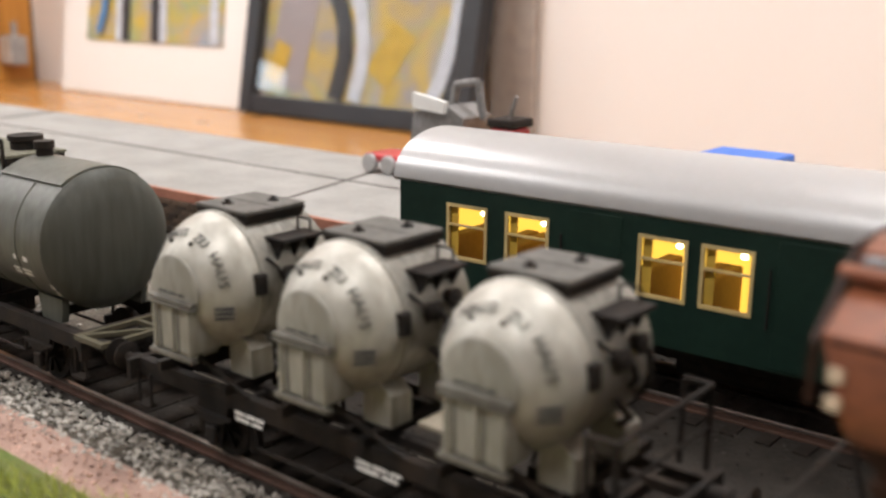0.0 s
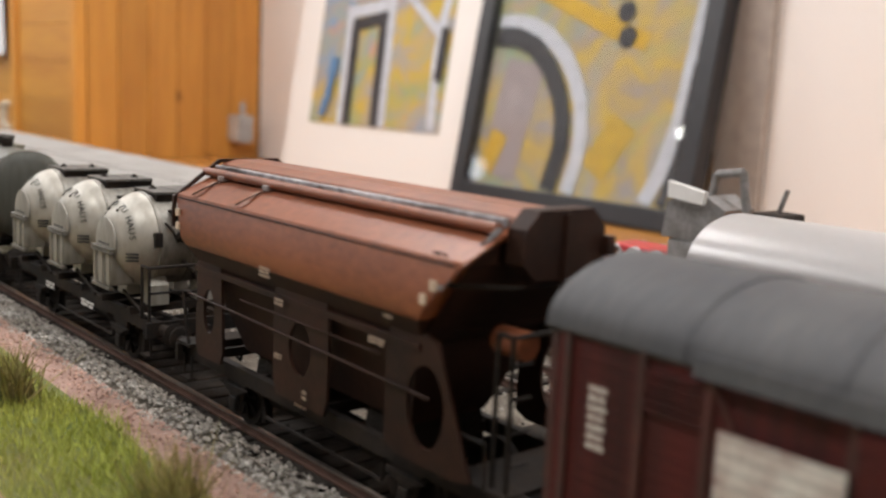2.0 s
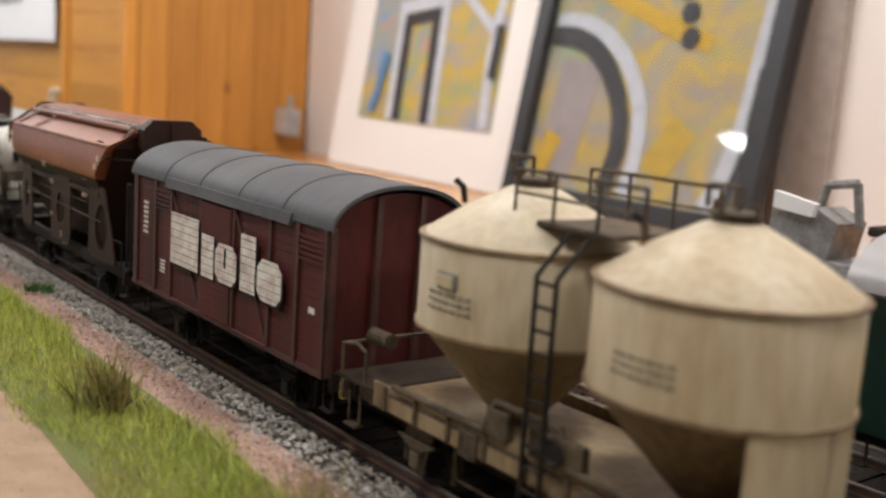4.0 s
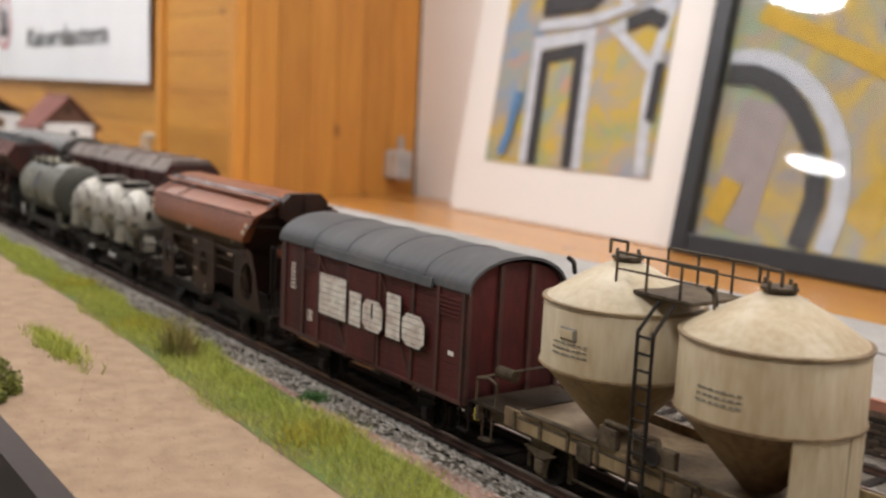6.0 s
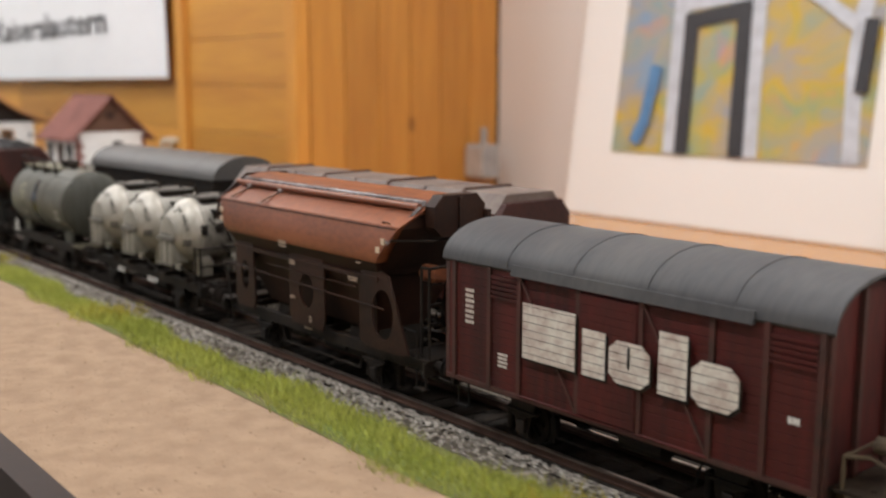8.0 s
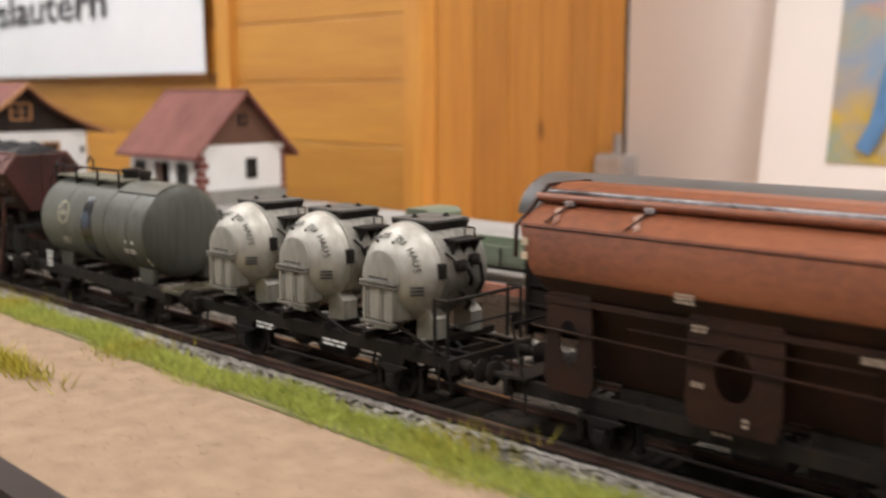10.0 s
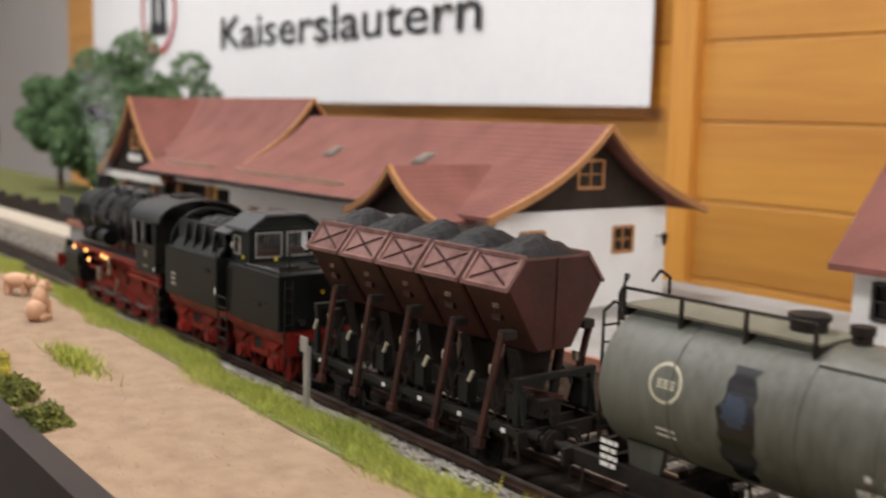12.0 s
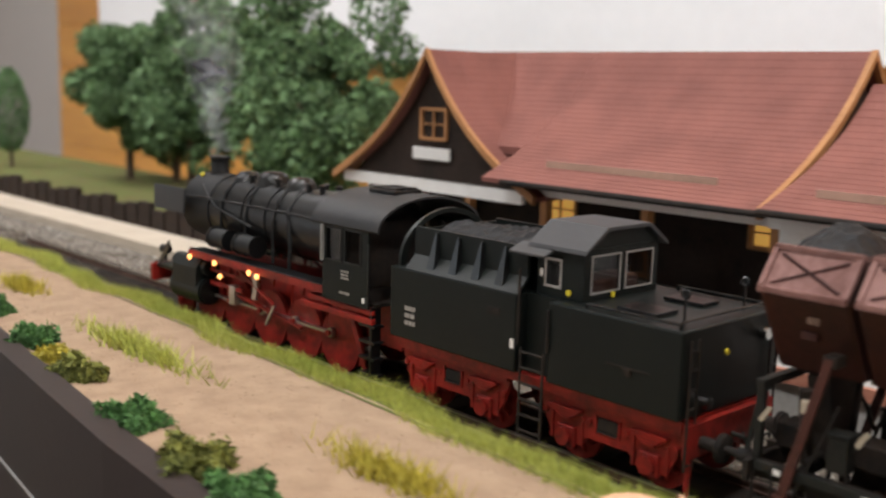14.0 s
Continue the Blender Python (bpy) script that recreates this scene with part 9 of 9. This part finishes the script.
def lorry():
    t = thing("flatbed_lorry", "grey-green model lorry with dropside bed and red wheels", "lorry", at=pose(-2.475, 0.160, 0.0132, 0, 0, 2))
    paint = material("grey_green_paint", (0.19, 0.23, 0.16, 1), 0.5, 0, (0.13, 0.15, 0.10, 1), 300, 0.4, 0.1, 40)
    red = material("red_wheel_paint", (0.55, 0.02, 0.02, 1), 0.4)
    mpart("chassis", box(B(), -72, 42, -9, 9, 8, 12, 0.5), FRAME_DARK, t)
    bed = mpart("bed_floor", box(B(), -36, 44, -17, 17, 12.2, 14, 0.3), paint, t)
    for p, q, u, v in ((-36, 44, -17.6, -16.4), (-36, 44, 16.4, 17.6), (-37.2, -36.1, -17.6, 17.6), (44.1, 45.2, -17.6, 17.6)):
        mpart("dropside", box(B(), p, q, u, v, 14.1, 25, 0.3), paint, bed)
    for x in (-18, 2, 22):
        mpart("hinge", box(B(), x - 0.7, x + 0.7, -18.3, -17.7, 13, 24, 0.1), FRAME_DARK, bed)
    cab = mpart("cab", prism(B(), [(-70, 12.2), (-39, 12.2), (-39, 40), (-42, 43), (-60, 43), (-65, 30), (-72, 28)], "y", -16, 16), paint, t, "rounded grey-green cab", smooth=True)
    mpart("cab_window", box(B(), -58, -44, -16.5, -16.1, 29, 39, 0.2), DARK_IN, cab)
    for x in (-60, -24):
        for y in (-15, 15):
            wh = mpart("wheel", lathe(B(), [(4, -2.4), (7.4, -2.4), (8.2, -1.4), (8.2, 1.4), (7.4, 2.4), (4, 2.4)], 20, Matrix.Translation((x, y, 8.2)) @ ALONG_Y), RUBBER, t, smooth=True)
            mpart("rim", lathe(B(), [(0.4, -2.7), (4.6, -2.6), (5.2, -1), (5.2, 1), (4.6, 2.6), (0.4, 2.7)], 18, Matrix.Translation((x, y, 8.2)) @ ALONG_Y), red, wh, "bright red wheel rim")
    for y in (-13, 13):
        mpart("tail_lamp", rod(B(), (45.3, y, 13), (46.4, y, 13), 1.4, 10), red, t)


def motorbike():
    t = thing("motorcycle", "tiny dark motorcycle parked beside the house", "motorcycle", at=pose(-2.862, 0.198, 0.0132, 0, 0, 75) @ Matrix.Diagonal((0.8, 0.8, 0.8, 1)))
    for x in (-15, 15):
        bm = B()
        lathe(bm, [(5.6, -1), (7.4, -1), (7.4, 1), (5.6, 1)], 20, Matrix.Translation((x, 0, 7.4)) @ ALONG_Y)
        for k in range(6):
            bar(bm, (x, 0, 7.4), (x + 6 * math.cos(k * 1.05), 0, 7.4 + 6 * math.sin(k * 1.05)), 0.5, 0.5)
        mpart("wheel", bm, RUBBER, t)
    bm = B()
    box(bm, -6, 7, -2.6, 2.6, 6, 14, 1)
    tube(bm, [(-15, 0, 7.4), (-4, 0, 15), (10, 0, 17), (15, 0, 7.4)], 1.1, 6)
    tube(bm, [(10, 0, 17), (8, 0, 22), (6, -6, 23)], 0.8, 6)
    tube(bm, [(8, 0, 22), (6, 6, 23)], 0.8, 6)
    mpart("frame", bm, FRAME_DARK, t)
    mpart("seat", box(B(), -11, -1, -2.4, 2.4, 15.5, 18, 0.8), RUBBER, t)
    mpart("fuel_tank", lathe(B(), [(0.5, -5), (3, -3), (3.6, 0), (3, 3), (0.5, 5)], 14, Matrix.Translation((4, 0, 18)) @ ALONG_X), LOCO_BLACK, t, smooth=True)
    mpart("headlamp", lathe(B(), [(2, 0), (1.8, 1.4), (0.3, 1.8)], 12, Matrix.Translation((10.5, 0, 20.5)) @ ALONG_X), CHROME, t, smooth=True)


def platform_wall():
    """Courses of small rough stones on the platform's front."""
    rng = np.random.default_rng(21)
    w = tagged(new("platform_wall"), "low retaining wall of rough brown stones", "wall", kind="structure")
    w.empty_display_size = 0.02
    rest = B()
    meshes = []
    for k in range(5):
        bm = B()
        box(bm, -0.0045, 0.0045, -0.0022, 0.0022, -0.0014, 0.0014, 0.0008)
        for v in bm.verts:
            v.co += Vector(rng.normal(0, 0.00018, 3))
        me = bpy.data.meshes.new("stone")
        bm.to_mesh(me)
        bm.free()
        me.materials.append(STONE_WALL)
        meshes.append(me)
    n = 0
    for row in range(8):
        z = BED_Z + 0.0012 + row * 0.0030
        if z > 0.0125:
            break
        x = -3.3 + (row % 2) * 0.005
        while x < 0.3:
            y = line(x, PLAT_EDGE) + 0.0012
            m = pose(x, y + rng.normal(0, 0.0003), z, 0, 0, 1.8 + rng.normal(0, 1.5))
            if -1.12 < x < -0.70 and n < 300:
                o = new("stone", meshes[rng.integers(0, 5)])
                o.parent = w
                o.matrix_basis = m
                n += 1
            else:
                bmesh.ops.create_cube(rest, size=1.0, matrix=m @ Matrix.Diagonal((0.0088, 0.0044, 0.0027, 1)))
            x += 0.0096
    tagged(part("stones", rest, STONE_WALL, w), kind="stuff")


def smoke():
    """Thin puffs drifting up from the chimney."""
    m = bpy.data.materials.new("thin_smoke")
    m.use_nodes = True
    nt = m.node_tree
    bsdf = nt.nodes["Principled BSDF"]
    bsdf.inputs["Base Color"].default_value, bsdf.inputs["Roughness"].default_value = (0.75, 0.75, 0.78, 1), 1.0
    co, no, mr = (nt.nodes.new(k) for k in ("ShaderNodeTexCoord", "ShaderNodeTexNoise", "ShaderNodeMapRange"))
    no.inputs["Scale"].default_value, no.inputs["Detail"].default_value = 70, 5
    mr.inputs[1].default_value, mr.inputs[2].default_value, mr.inputs[3].default_value, mr.inputs[4].default_value = 0.45, 0.8, 0.0, 0.10
    nt.links.new(co.outputs["Object"], no.inputs["Vector"])
    nt.links.new(no.outputs[0], mr.inputs[0])
    nt.links.new(mr.outputs[0], bsdf.inputs["Alpha"])
    rng = np.random.default_rng(4)
    for k in range(9):
        bm = B()
        bmesh.ops.create_icosphere(bm, subdivisions=3, radius=1.0)
        r = 6 + 2.4 * k
        for v in bm.verts:
            v.co *= 1 + 0.35 * noise.noise(v.co * 1.3 + Vector((k * 7, 0, 0)))
            v.co = Vector((v.co.x * r, v.co.y * r * 0.9, v.co.z * r * 1.15))
        o = mpart("smoke_puff", bm, m, None, smooth=True)
        o.visible_shadow = False
        x, z = -1430 - 2.0 * k + rng.normal(0, 2.5), 103 + 9.5 * k
        tagged(o, "thin pale puff of smoke above the chimney", "smoke", "smoke puffs")
        o.matrix_basis = pose(x * MM, rng.normal(0, 0.002), RAIL + z * MM)
        CARS.append((o, x * MM, z * MM))


# ======== the moving things ========
def run(t):
    return float(np.interp(t, [a for a, b in RUN], [b for a, b in RUN]))


def motions():
    for ob, x, z in CARS:
        y = ob.matrix_basis.translation.y
        walk(ob, [(t, pose(x + s, y, RAIL + z)) for t, s in RUN])
    beats = [i / 15 for i in range(211)]
    for w, r, at in SPIN:
        walk(w, [(t, Matrix.Translation(at) @ Matrix.Rotation(run(t) / r, 4, "Y")) for t in beats])
    for o, (c, throw, r) in OWN.items():
        walk(o, [(t, Matrix.Translation((c[0] + throw * math.cos(run(t) / r), c[1], c[2] - throw * math.sin(run(t) / r)))) for t in beats])


room()
layout()
station()
small_house()
trees()
locomotive()
tender()
tipper_wagon()
tank_wagon()
container_wagon()
hopper_wagon()
covered_van()
silo_wagon()
green_coach()
roof_wagon(-2.246, 238, FRAME_DARK, material("dark_grey_wagon_roof", (0.10, 0.095, 0.09, 1), 0.5), "closed wagon with a dark grey round roof")
standing_hopper(-1.945)
bus()
lorry()
motorbike()
pig(-3.618, -0.083, 34, False, "pink pig standing on the sand near the track")
pig(-3.510, -0.099, 118, True, "pink pig sitting on the sand near the track")
smoke()
platform_wall()
motions()
